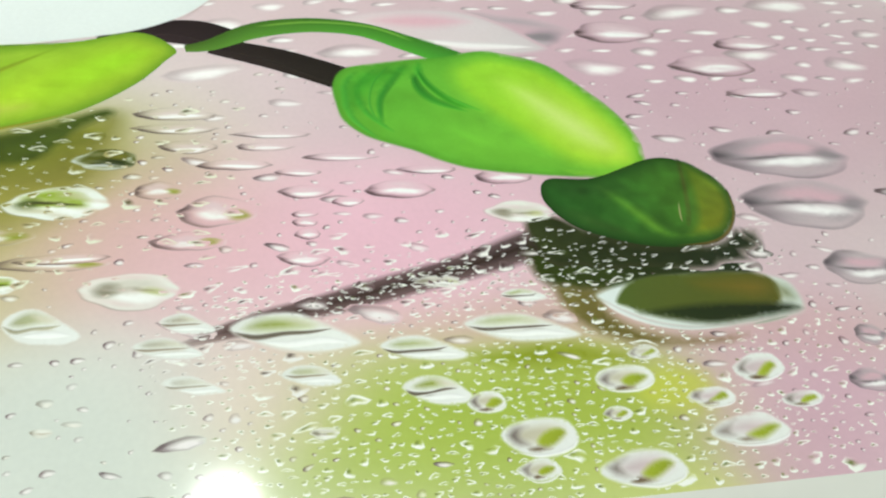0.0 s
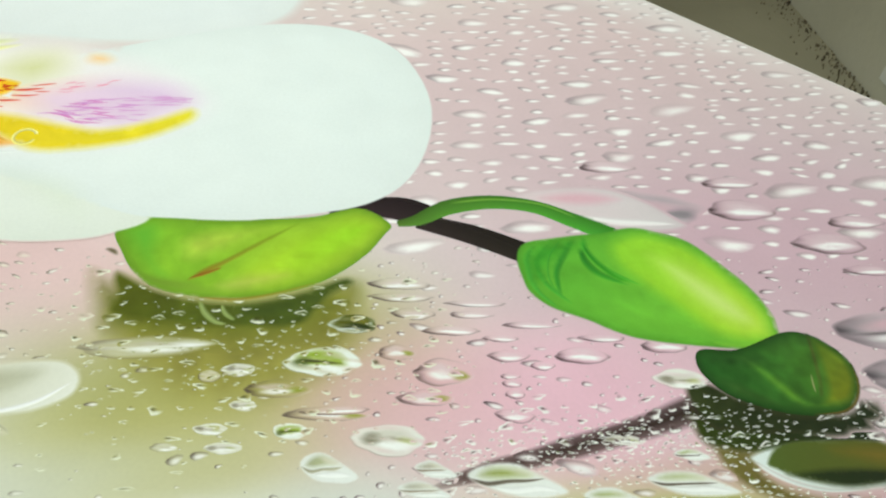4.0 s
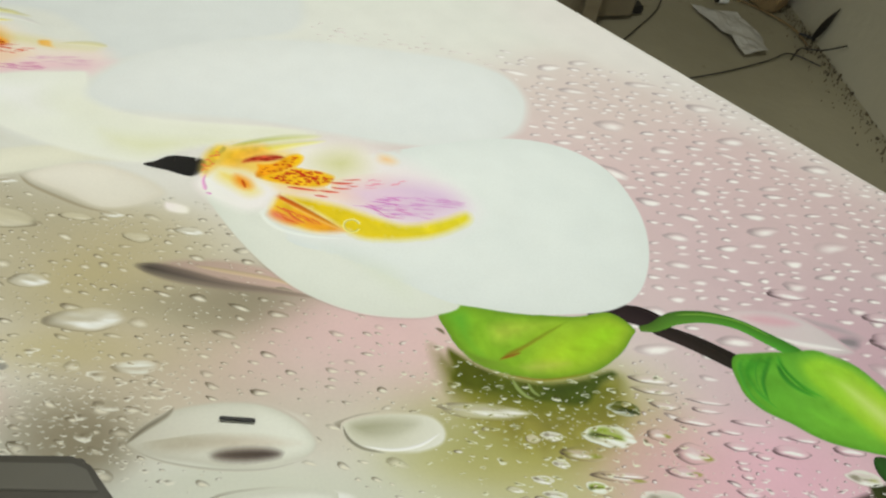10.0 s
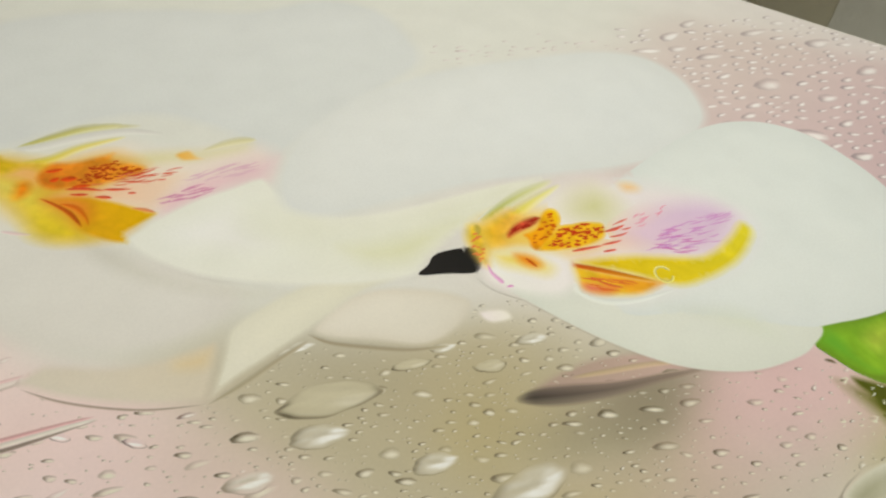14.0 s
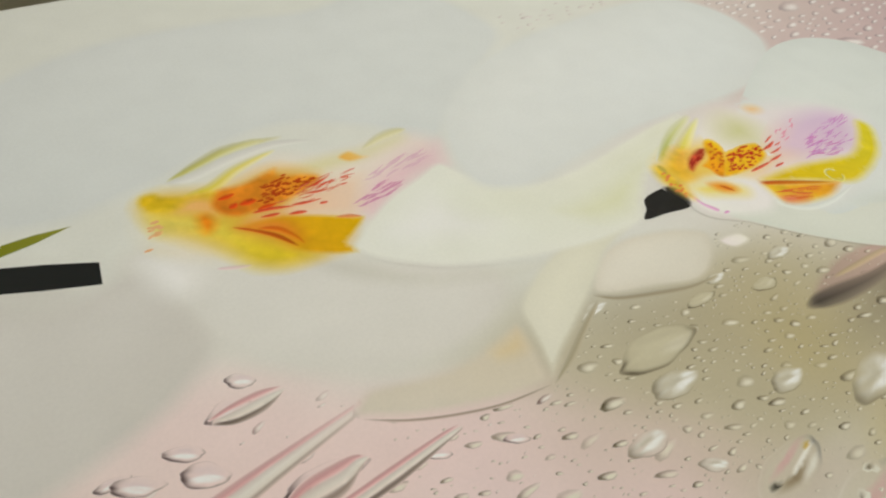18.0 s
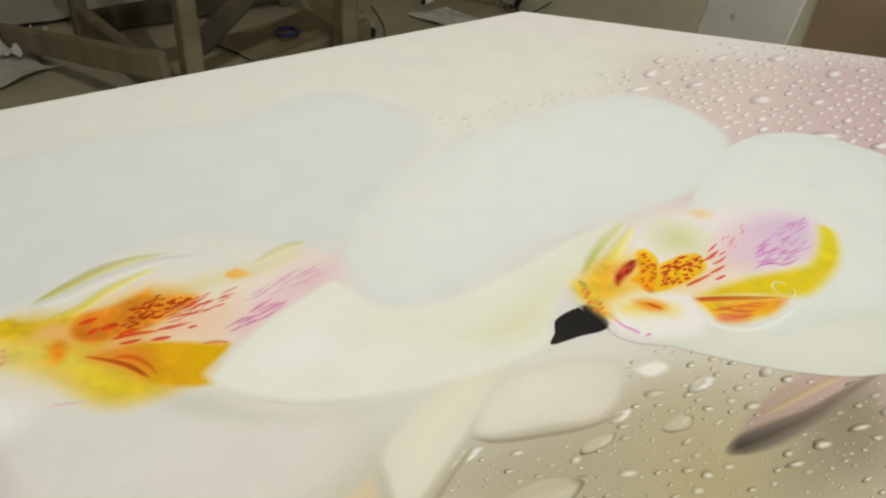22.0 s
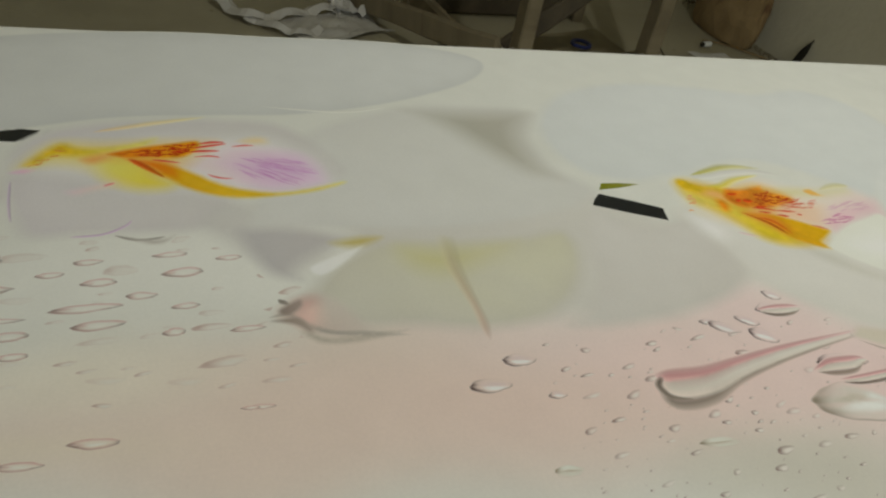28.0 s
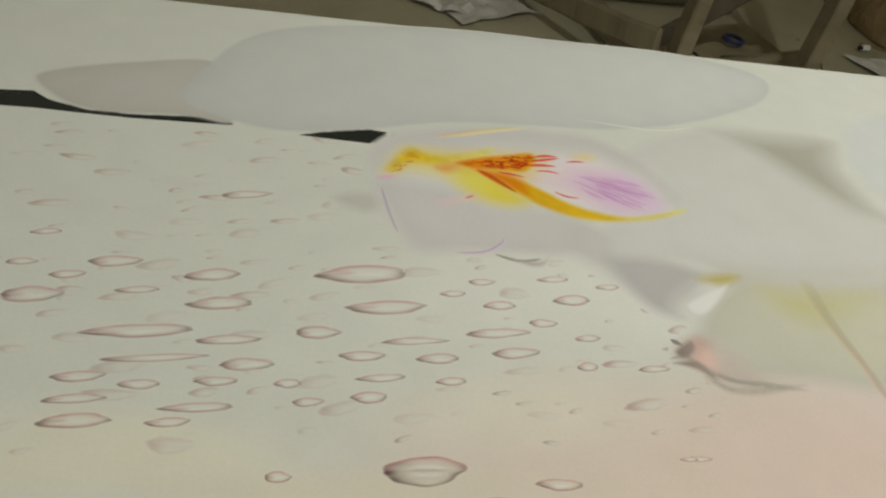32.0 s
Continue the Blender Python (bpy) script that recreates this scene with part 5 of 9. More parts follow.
ink("lip_yellow", [(-0.749, 0.617), (-0.722, 0.626), (-0.682, 0.610), (-0.633, 0.613), (-0.601, 0.579), (-0.624, 0.554), (-0.637, 0.544), (-0.606, 0.523), (-0.632, 0.487), (-0.689, 0.493), (-0.719, 0.528), (-0.745, 0.565), (-0.754, 0.590)], 14, (235, 200, 66), (240, 176, 77), ang=0, soft=0.0224)

# first flower
ink("petal_ground", [(-1.066, 0.640), (-0.983, 0.644), (-0.867, 0.618), (-0.807, 0.588), (-0.762, 0.500), (-0.772, 0.438), (-0.845, 0.410), (-0.923, 0.404), (-0.998, 0.414), (-1.067, 0.443), (-1.116, 0.493), (-1.123, 0.593)], 3, (222, 219, 212), (226, 224, 218), ang=0, soft=0.03)
ink("petal_ground", [(-1.333, 0.618), (-1.228, 0.622), (-1.117, 0.546), (-1.125, 0.508), (-1.162, 0.487), (-1.199, 0.509), (-1.233, 0.546), (-1.295, 0.561)], 3, (224, 222, 220), (222, 220, 216), ang=0, soft=0.02)
ink("petal", [(-1.202, 0.557), (-1.170, 0.648), (-1.123, 0.722), (-1.070, 0.754), (-1.000, 0.782), (-0.902, 0.785), (-0.840, 0.766), (-0.869, 0.713), (-0.870, 0.653), (-0.844, 0.614), (-0.846, 0.588), (-0.885, 0.561), (-0.963, 0.543), (-1.041, 0.537), (-1.100, 0.541), (-1.157, 0.547)], 6, (232, 232, 229), (223, 223, 217), ang=40, edge=(222, 221, 217), soft=0.016, band=0.015)
ink("petal", [(-1.550, 0.748), (-1.532, 0.819), (-1.502, 0.878), (-1.451, 0.918), (-1.361, 0.944), (-1.245, 0.957), (-1.138, 0.955), (-0.988, 0.955), (-0.895, 0.932), (-0.865, 0.896), (-0.907, 0.840), (-1.016, 0.783), (-1.123, 0.753), (-1.209, 0.748), (-1.302, 0.741), (-1.390, 0.717), (-1.451, 0.706), (-1.496, 0.714)], 7, (222, 224, 222), (227, 229, 227), ang=0, edge=(213, 215, 213), soft=0.005, band=0.015)
ink("petal", [(-1.674, 0.764), (-1.657, 0.786), (-1.602, 0.809), (-1.530, 0.826), (-1.508, 0.779), (-1.501, 0.713), (-1.546, 0.719), (-1.606, 0.716), (-1.642, 0.728)], 6, (212, 210, 204), (217, 215, 210), ang=0, edge=(204, 201, 194), soft=0.005, band=0.012)
ink("petal", [(-1.391, 0.664), (-1.380, 0.702), (-1.347, 0.729), (-1.291, 0.743), (-1.209, 0.748), (-1.141, 0.734), (-1.101, 0.673), (-1.099, 0.629), (-1.188, 0.602), (-1.230, 0.555), (-1.264, 0.548), (-1.323, 0.548), (-1.358, 0.548), (-1.374, 0.573), (-1.387, 0.616)], 8, (230, 226, 228), (224, 222, 218), ang=0, edge=(214, 208, 210), soft=0.016, band=0.01)
stroke("petal_edge", [(-1.378, 0.633, 0.0023), (-1.375, 0.602, 0.0031), (-1.370, 0.574, 0.0023)], 9, (206, 190, 212), (214, 200, 216), soft=0.5)
stroke("petal_edge", [(-1.327, 0.553, 0.0024), (-1.304, 0.555, 0.0030), (-1.288, 0.565, 0.0031), (-1.283, 0.573, 0.0015)], 9, (216, 186, 222), (220, 196, 222), soft=0.5)
stroke("petal_edge", [(-1.295, 0.553, 0.0023), (-1.278, 0.546, 0.0038), (-1.257, 0.549, 0.0031)], 9, (150, 144, 138), (176, 170, 164), soft=0.5)
ink("petal", [(-1.166, 0.461), (-1.135, 0.508), (-1.083, 0.538), (-1.027, 0.532), (-0.966, 0.534), (-0.910, 0.543), (-0.899, 0.505), (-0.925, 0.453), (-0.963, 0.421), (-1.001, 0.411), (-1.039, 0.411), (-1.082, 0.420), (-1.125, 0.423), (-1.158, 0.431)], 5, (220, 218, 206), (226, 224, 196), ang=60, edge=(208, 204, 196), soft=0.016, band=0.015)
ink("petal_blush", [(-1.080, 0.533), (-1.022, 0.532), (-0.950, 0.532), (-0.975, 0.498), (-1.038, 0.470), (-1.080, 0.492)], 6, (216, 212, 160), (220, 216, 176), soft=0.03)
ink("petal", [(-1.207, 0.558), (-1.169, 0.562), (-1.107, 0.545), (-1.082, 0.538), (-1.121, 0.526), (-1.155, 0.501), (-1.152, 0.483), (-1.180, 0.487), (-1.196, 0.509)], 5, (204, 202, 204), (214, 208, 206), ang=0, edge=(194, 190, 192), soft=0.016, band=0.008)
ink("petal_blush", [(-1.134, 0.535), (-1.103, 0.543), (-1.078, 0.538), (-1.103, 0.521), (-1.126, 0.524)], 6, (214, 206, 160), (206, 186, 96), ang=0, soft=0.01)
ink("petal_drip", [(-1.178, 0.466), (-1.171, 0.471), (-1.149, 0.478), (-1.128, 0.461), (-1.113, 0.435), (-1.089, 0.419), (-1.114, 0.416), (-1.148, 0.420), (-1.169, 0.432), (-1.187, 0.448)], 6, (216, 196, 188), (224, 220, 210), ang=30, soft=0.01)
ink("petal_blush", [(-1.170, 0.466), (-1.151, 0.473), (-1.142, 0.461), (-1.155, 0.443), (-1.170, 0.445)], 7, (216, 172, 168), (220, 186, 178), soft=0.014)
stroke("petal_shadow", [(-1.179, 0.466, 0.0017), (-1.176, 0.463, 0.0064), (-1.171, 0.460, 0.0017)], 7, (132, 126, 118), (160, 152, 146), soft=0.4)
stroke("petal_shadow", [(-1.188, 0.447, 0.0024), (-1.173, 0.449, 0.0074), (-1.164, 0.438, 0.0098), (-1.145, 0.427, 0.0074), (-1.120, 0.423, 0.0084), (-1.088, 0.418, 0.0024)], 7, (172, 165, 156), (190, 182, 174), soft=1.0)
ink("dark_stalk", [(-1.446, 0.703), (-1.411, 0.714), (-1.382, 0.720), (-1.360, 0.717), (-1.383, 0.697), (-1.416, 0.700)], 6, (46, 48, 46), (40, 42, 40), sharp=True)
ink("petal_shadow", [(-1.425, 0.614), (-1.406, 0.628), (-1.379, 0.627), (-1.378, 0.599), (-1.401, 0.594)], 4, (214, 212, 206), (220, 218, 212), soft=0.012)

# lip of the first flower
stroke("lip_fold", [(-1.321, 0.715, 0.0030), (-1.297, 0.723, 0.0091), (-1.267, 0.733, 0.0108), (-1.220, 0.746, 0.0046)], 13, (250, 222, 176), (250, 241, 187), soft=0.8)
ink("lip", [(-1.392, 0.643), (-1.380, 0.680), (-1.354, 0.708), (-1.309, 0.709), (-1.263, 0.720), (-1.216, 0.719), (-1.165, 0.720), (-1.125, 0.693), (-1.103, 0.659), (-1.104, 0.612), (-1.159, 0.593), (-1.203, 0.591), (-1.241, 0.603), (-1.273, 0.600), (-1.309, 0.615), (-1.331, 0.625), (-1.362, 0.632)], 12, (250, 250, 241), (250, 246, 250), ang=0, soft=0.0352)
ink("lip_blush", [(-1.295, 0.670), (-1.242, 0.680), (-1.199, 0.703), (-1.160, 0.696), (-1.127, 0.678), (-1.111, 0.648), (-1.112, 0.616), (-1.160, 0.600), (-1.195, 0.606), (-1.221, 0.620), (-1.238, 0.632), (-1.256, 0.640)], 13, (250, 241, 229), (250, 220, 250), ang=0, soft=0.0256)
ink("lip_purple", [(-1.221, 0.661), (-1.177, 0.686), (-1.132, 0.685), (-1.111, 0.652), (-1.118, 0.616), (-1.165, 0.604), (-1.197, 0.622)], 14, (243, 206, 241), (239, 206, 241), soft=0.0352)
ink("lip_yellow", [(-1.322, 0.667), (-1.290, 0.677), (-1.268, 0.665), (-1.254, 0.644), (-1.236, 0.628), (-1.252, 0.609), (-1.282, 0.607), (-1.306, 0.622), (-1.321, 0.640)], 14, (250, 248, 152), (250, 222, 47), ang=0, soft=0.0224)
ink("lip_margin", [(-1.377, 0.654), (-1.367, 0.677), (-1.352, 0.697), (-1.338, 0.698), (-1.327, 0.690), (-1.298, 0.694), (-1.262, 0.709), (-1.273, 0.687), (-1.308, 0.673), (-1.329, 0.667), (-1.349, 0.667), (-1.358, 0.652)], 15, (243, 197, 30), (250, 246, 105), ang=0, soft=0.0112, mottle=0.1)
ink("lip_orange", [(-1.333, 0.666), (-1.320, 0.678), (-1.291, 0.686), (-1.300, 0.664), (-1.319, 0.653)], 16, (250, 164, 82), (250, 211, 140), soft=0.0128)
ink("lip_margin", [(-1.266, 0.642), (-1.250, 0.655), (-1.230, 0.643), (-1.213, 0.628), (-1.191, 0.617), (-1.161, 0.611), (-1.131, 0.617), (-1.100, 0.627), (-1.099, 0.620), (-1.128, 0.607), (-1.163, 0.600), (-1.196, 0.598), (-1.221, 0.604), (-1.244, 0.617), (-1.255, 0.629)], 18, (241, 178, 23), (250, 239, 82), ang=0, soft=0.0064, mottle=0.05)
ink("lip_orange", [(-1.309, 0.676), (-1.283, 0.688), (-1.253, 0.696), (-1.229, 0.701), (-1.225, 0.687), (-1.240, 0.668), (-1.258, 0.666), (-1.275, 0.667), (-1.286, 0.666), (-1.297, 0.668)], 17, (250, 140, 23), (250, 176, 28), ang=0, soft=0.0048, mottle=0.15)
ink("lip_red", [(-1.297, 0.668), (-1.278, 0.670), (-1.257, 0.664), (-1.243, 0.653), (-1.243, 0.627), (-1.263, 0.637), (-1.279, 0.654)], 19, (250, 105, 35), (241, 164, 12), ang=-20, soft=0.0096)
stroke("lip_vein", [(-1.289, 0.667, 0.0039), (-1.278, 0.657, 0.0090), (-1.266, 0.644, 0.0058), (-1.258, 0.635, 0.0019)], 20, (229, 70, 23), (199, 105, 12), soft=0.6)
ink("lip_pink", [(-1.340, 0.617), (-1.320, 0.628), (-1.296, 0.636), (-1.292, 0.620), (-1.313, 0.611), (-1.329, 0.605)], 15, (250, 218, 241), (250, 234, 199), soft=0.0128)
ink("lip_pink", [(-1.383, 0.645), (-1.370, 0.655), (-1.358, 0.650), (-1.368, 0.641)], 15, (250, 176, 234), (250, 222, 222), soft=0.008)
stroke("lip_pink", [(-1.307, 0.623, 0.0016), (-1.302, 0.626, 0.0036), (-1.298, 0.628, 0.0014)], 16, (250, 129, 140), (250, 152, 140), soft=0.6)
ink("lip_orange", [(-1.196, 0.698), (-1.179, 0.711), (-1.161, 0.709), (-1.159, 0.691), (-1.179, 0.687)], 16, (250, 218, 152), (250, 234, 199), soft=0.0128)
stroke("lip_streak", [(-1.235, 0.685, 0.0020), (-1.220, 0.689, 0.0049), (-1.202, 0.694, 0.0019)], 23, (241, 73, 58), (241, 98, 94), soft=0.3)
stroke("lip_streak", [(-1.237, 0.678, 0.0020), (-1.225, 0.680, 0.0054), (-1.209, 0.680, 0.0022)], 23, (241, 73, 58), (241, 98, 94), soft=0.3)
stroke("lip_streak", [(-1.228, 0.693, 0.0020), (-1.216, 0.696, 0.0052), (-1.204, 0.696, 0.0021)], 23, (241, 73, 58), (241, 98, 94), soft=0.3)
stroke("lip_streak", [(-1.198, 0.688, 0.0010), (-1.187, 0.690, 0.0034), (-1.177, 0.690, 0.0011)], 23, (241, 73, 58), (241, 98, 94), soft=0.3)
stroke("lip_streak", [(-1.270, 0.665, 0.0011), (-1.259, 0.663, 0.0042), (-1.244, 0.659, 0.0010)], 23, (241, 73, 58), (241, 98, 94), soft=0.3)
stroke("lip_streak", [(-1.233, 0.670, 0.0010), (-1.219, 0.671, 0.0032), (-1.209, 0.668, 0.0011)], 23, (241, 73, 58), (241, 98, 94), soft=0.3)
stroke("lip_streak", [(-1.222, 0.640, 0.0011), (-1.213, 0.634, 0.0031), (-1.200, 0.632, 0.0010)], 23, (241, 73, 58), (241, 98, 94), soft=0.3)
speckle([(-1.282, 0.682), (-1.253, 0.691), (-1.231, 0.695), (-1.233, 0.682), (-1.244, 0.672), (-1.268, 0.671)], 46, (206, 70, 19), 22, 31)
veins([(-1.299, 0.674), (-1.271, 0.686), (-1.233, 0.694), (-1.238, 0.675), (-1.274, 0.670)], 28, (222, 73, 28), 21, 32, (-1.362, 0.668), (0.008, 0.018), (0.0008, 0.0018))
veins([(-1.206, 0.654), (-1.178, 0.668), (-1.150, 0.659), (-1.135, 0.637), (-1.157, 0.622), (-1.191, 0.636)], 36, (227, 171, 225), 21, 33, (-1.238, 0.686), (0.012, 0.03), (0.0008, 0.0018))
veins([(-1.176, 0.666), (-1.141, 0.666), (-1.127, 0.644), (-1.138, 0.630), (-1.165, 0.649)], 20, (234, 183, 234), 21, 34, (-1.238, 0.686), (0.012, 0.03), (0.0008, 0.0018))
veins([(-1.368, 0.654), (-1.357, 0.673), (-1.345, 0.686), (-1.341, 0.676), (-1.357, 0.660)], 10, (234, 152, 70), 21, 35, (-1.330, 0.680), (0.004, 0.01), (0.0008, 0.0018))
ink("lip_yellow", [(-1.385, 0.649), (-1.358, 0.705), (-1.308, 0.707), (-1.252, 0.711), (-1.202, 0.702), (-1.227, 0.655), (-1.252, 0.619), (-1.297, 0.614), (-1.324, 0.638), (-1.344, 0.647)], 13, (250, 229, 105), (250, 199, 105), ang=0, soft=0.032)

# buds and stem
stroke("dark_stem", [(0.004, 0.276, 0.0135), (0.028, 0.284, 0.0172), (0.053, 0.284, 0.0240), (0.078, 0.272, 0.0210)], 5, (50, 38, 42), (42, 34, 36), soft=0)
stroke("dark_stem", [(0.063, 0.272, 0.0143), (0.098, 0.260, 0.0189), (0.132, 0.243, 0.0197)], 5, (46, 38, 38), (38, 34, 30), soft=0)
stroke("green_stem", [(0.049, 0.269, 0.0060), (0.063, 0.273, 0.0105), (0.086, 0.287, 0.0150), (0.116, 0.293, 0.0143), (0.146, 0.289, 0.0137), (0.171, 0.276, 0.0153), (0.198, 0.260, 0.0162)], 6, (84, 116, 44), (74, 148, 46), soft=0)
stroke("stem_light", [(0.086, 0.291, 0.0023), (0.117, 0.296, 0.0024), (0.151, 0.292, 0.0024), (0.175, 0.278, 0.0030)], 7, (128, 172, 60), (120, 176, 66), soft=0.6)
stroke("bud_fold", [(0.152, 0.253, 0.0015), (0.140, 0.236, 0.0037), (0.142, 0.216, 0.0046), (0.156, 0.198, 0.0023)], 9, (60, 140, 44), (84, 170, 54), soft=0.6)
stroke("bud_fold", [(0.175, 0.259, 0.0031), (0.176, 0.243, 0.0060), (0.187, 0.227, 0.0038), (0.205, 0.214, 0.0023)], 10, (66, 150, 46), (90, 180, 50), soft=0.6)
stroke("bud_fold", [(0.168, 0.256, 0.0038), (0.160, 0.243, 0.0060), (0.151, 0.225, 0.0053), (0.150, 0.205, 0.0031)], 9, (52, 122, 40), (64, 146, 46), soft=0.7)
stroke("bud_fold", [(0.171, 0.249, 0.0031), (0.173, 0.234, 0.0076), (0.181, 0.223, 0.0069), (0.197, 0.214, 0.0015)], 10, (40, 108, 34), (76, 164, 46), soft=0.6)
stroke("bud_fold", [(0.140, 0.250, 0.0024), (0.133, 0.235, 0.0053), (0.135, 0.211, 0.0046), (0.148, 0.193, 0.0015)], 9, (70, 150, 50), (92, 176, 60), soft=0.7)
ink("bud", [(0.126, 0.239), (0.133, 0.252), (0.151, 0.257), (0.172, 0.261), (0.189, 0.263), (0.211, 0.269), (0.228, 0.266), (0.250, 0.256), (0.267, 0.234), (0.280, 0.212), (0.286, 0.190), (0.284, 0.175), (0.283, 0.166), (0.270, 0.161), (0.249, 0.162), (0.229, 0.164), (0.200, 0.168), (0.181, 0.174), (0.162, 0.185), (0.143, 0.194), (0.131, 0.206), (0.127, 0.220)], 8, (100, 172, 52), (136, 204, 60), ang=-25, edge=(84, 148, 44), band=0.004, soft=0.0014, mottle=0.09)
ink("bud_petal", [(0.189, 0.255), (0.211, 0.267), (0.228, 0.265), (0.249, 0.255), (0.267, 0.233), (0.279, 0.211), (0.286, 0.190), (0.284, 0.175), (0.281, 0.166), (0.259, 0.164), (0.240, 0.171), (0.219, 0.193), (0.199, 0.216), (0.188, 0.233)], 9, (144, 206, 50), (180, 218, 54), ang=-30, soft=0.012, mottle=0.05)
ink("bud_light", [(0.211, 0.245), (0.233, 0.245), (0.253, 0.232), (0.271, 0.211), (0.280, 0.191), (0.282, 0.177), (0.271, 0.169), (0.252, 0.174), (0.235, 0.190), (0.221, 0.214)], 11, (204, 236, 110), (204, 226, 110), ang=-30, soft=0.022)
ink("bud_sheen", [(0.220, 0.236), (0.233, 0.235), (0.249, 0.221), (0.266, 0.203), (0.274, 0.184), (0.266, 0.179), (0.251, 0.185), (0.237, 0.202)], 12, (208, 236, 136), (206, 224, 130), soft=0.016)
ink("bud_light", [(0.236, 0.169), (0.254, 0.167), (0.273, 0.167), (0.281, 0.170), (0.280, 0.164), (0.264, 0.162), (0.244, 0.164)], 12, (176, 216, 60), (190, 220, 70), soft=0.006)
ink("bud_shade", [(0.129, 0.234), (0.136, 0.248), (0.151, 0.257), (0.172, 0.259), (0.181, 0.255), (0.173, 0.245), (0.151, 0.231), (0.140, 0.214), (0.132, 0.213)], 10, (56, 128, 36), (84, 168, 46), ang=-30, soft=0.012, mottle=0.15)
stroke("bud_fold", [(0.174, 0.251, 0.0012), (0.178, 0.237, 0.0036), (0.188, 0.223, 0.0046), (0.199, 0.216, 0.0014)], 13, (40, 112, 30), (80, 170, 40), soft=0.8)
stroke("bud_fold", [(0.160, 0.256, 0.0008), (0.149, 0.240, 0.0018), (0.145, 0.221, 0.0020), (0.149, 0.205, 0.0007)], 13, (64, 140, 44), (86, 170, 56), soft=0.9)
ink("bud_tip", [(0.222, 0.151), (0.228, 0.162), (0.252, 0.162), (0.286, 0.175), (0.303, 0.173), (0.313, 0.165), (0.320, 0.153), (0.319, 0.138), (0.310, 0.124), (0.299, 0.117), (0.281, 0.115), (0.264, 0.117), (0.249, 0.122), (0.235, 0.129), (0.226, 0.139)], 14, (44, 92, 36), (78, 120, 40), ang=-10, edge=(36, 66, 26), band=0.005, mottle=0.22)
ink("bud_petal", [(0.301, 0.173), (0.313, 0.165), (0.320, 0.153), (0.319, 0.138), (0.310, 0.124), (0.299, 0.120), (0.286, 0.121), (0.294, 0.133), (0.298, 0.150)], 15, (84, 116, 34), (116, 122, 30), ang=-50, soft=0.006, mottle=0.2)
ink("bud_light", [(0.250, 0.158), (0.263, 0.150), (0.275, 0.135), (0.282, 0.124), (0.297, 0.123), (0.286, 0.120), (0.272, 0.122), (0.261, 0.137)], 16, (116, 174, 56), (136, 190, 56), ang=-20, soft=0.007, mottle=0.15)
ink("bud_stain", [(0.230, 0.160), (0.251, 0.160), (0.270, 0.160), (0.269, 0.152), (0.253, 0.147), (0.232, 0.148)], 16, (38, 66, 30), (48, 76, 34), soft=0.012, mottle=0.4)
ink("bud_stain", [(0.225, 0.144), (0.239, 0.143), (0.253, 0.133), (0.266, 0.122), (0.252, 0.122), (0.235, 0.130)], 16, (54, 92, 36), (60, 72, 36), soft=0.01, mottle=0.4)
ink("bud_wedge", [(0.300, 0.173), (0.303, 0.171), (0.299, 0.150), (0.293, 0.130), (0.289, 0.128), (0.294, 0.144)], 17, (60, 62, 30), (110, 76, 46), ang=-80, soft=0.003, mottle=0.4)
stroke("bud_rim", [(0.320, 0.152, 0.0011), (0.318, 0.137, 0.0020), (0.310, 0.124, 0.0021), (0.298, 0.117, 0.0022), (0.280, 0.116, 0.0009)], 17, (96, 90, 36), (100, 76, 36), soft=0.7)
stroke("bud_fold", [(0.291, 0.144, 0.0003), (0.289, 0.136, 0.0012), (0.288, 0.130, 0.0003)], 17, (176, 170, 120), (170, 160, 110), soft=0.6)
ink("dark_reflection", [(0.208, 0.135), (0.218, 0.140), (0.229, 0.137), (0.244, 0.124), (0.267, 0.116), (0.299, 0.116), (0.314, 0.127), (0.317, 0.121), (0.322, 0.113), (0.312, 0.110), (0.316, 0.104), (0.299, 0.104), (0.291, 0.100), (0.264, 0.104), (0.240, 0.104), (0.230, 0.107), (0.219, 0.107), (0.211, 0.116)], 2, (50, 58, 30), (34, 42, 28), ang=0, soft=0.004, mottle=0.2)
stroke("dark_reflection", [(0.057, 0.076, 0.0021), (0.075, 0.082, 0.0089), (0.093, 0.087, 0.0129), (0.112, 0.092, 0.0127), (0.132, 0.097, 0.0155), (0.158, 0.104, 0.0162), (0.186, 0.112, 0.0179), (0.211, 0.121, 0.0207), (0.225, 0.125, 0.0126)], 1, (86, 66, 64), (44, 36, 32), soft=0.45)

# folds, the pale bud and larger drops
ink("water_drop", [(0.219, 0.049), (0.222, 0.053), (0.230, 0.055), (0.236, 0.055), (0.243, 0.053), (0.245, 0.047), (0.240, 0.043), (0.232, 0.042), (0.225, 0.043), (0.220, 0.046)], 8, (232, 234, 230), (238, 240, 236), soft=0.001)
ink("water_drop_band", [(0.220, 0.049), (0.225, 0.053), (0.231, 0.054), (0.236, 0.054), (0.241, 0.052), (0.242, 0.047), (0.236, 0.044), (0.232, 0.044), (0.227, 0.045), (0.222, 0.047)], 9, (192, 187, 165), (214, 208, 184), ang=-20, soft=0.0041)
ink("water_drop_dark", [(0.220, 0.049), (0.223, 0.052), (0.229, 0.053), (0.231, 0.052), (0.226, 0.049), (0.227, 0.047), (0.229, 0.045), (0.224, 0.045), (0.221, 0.047)], 10, (112, 104, 98), (168, 156, 150), ang=0, soft=0.0027)
ink("water_drop_dark", [(0.226, 0.045), (0.230, 0.046), (0.234, 0.046), (0.236, 0.044), (0.231, 0.043), (0.227, 0.043)], 10, (96, 78, 56), (120, 100, 66), soft=0.0014)
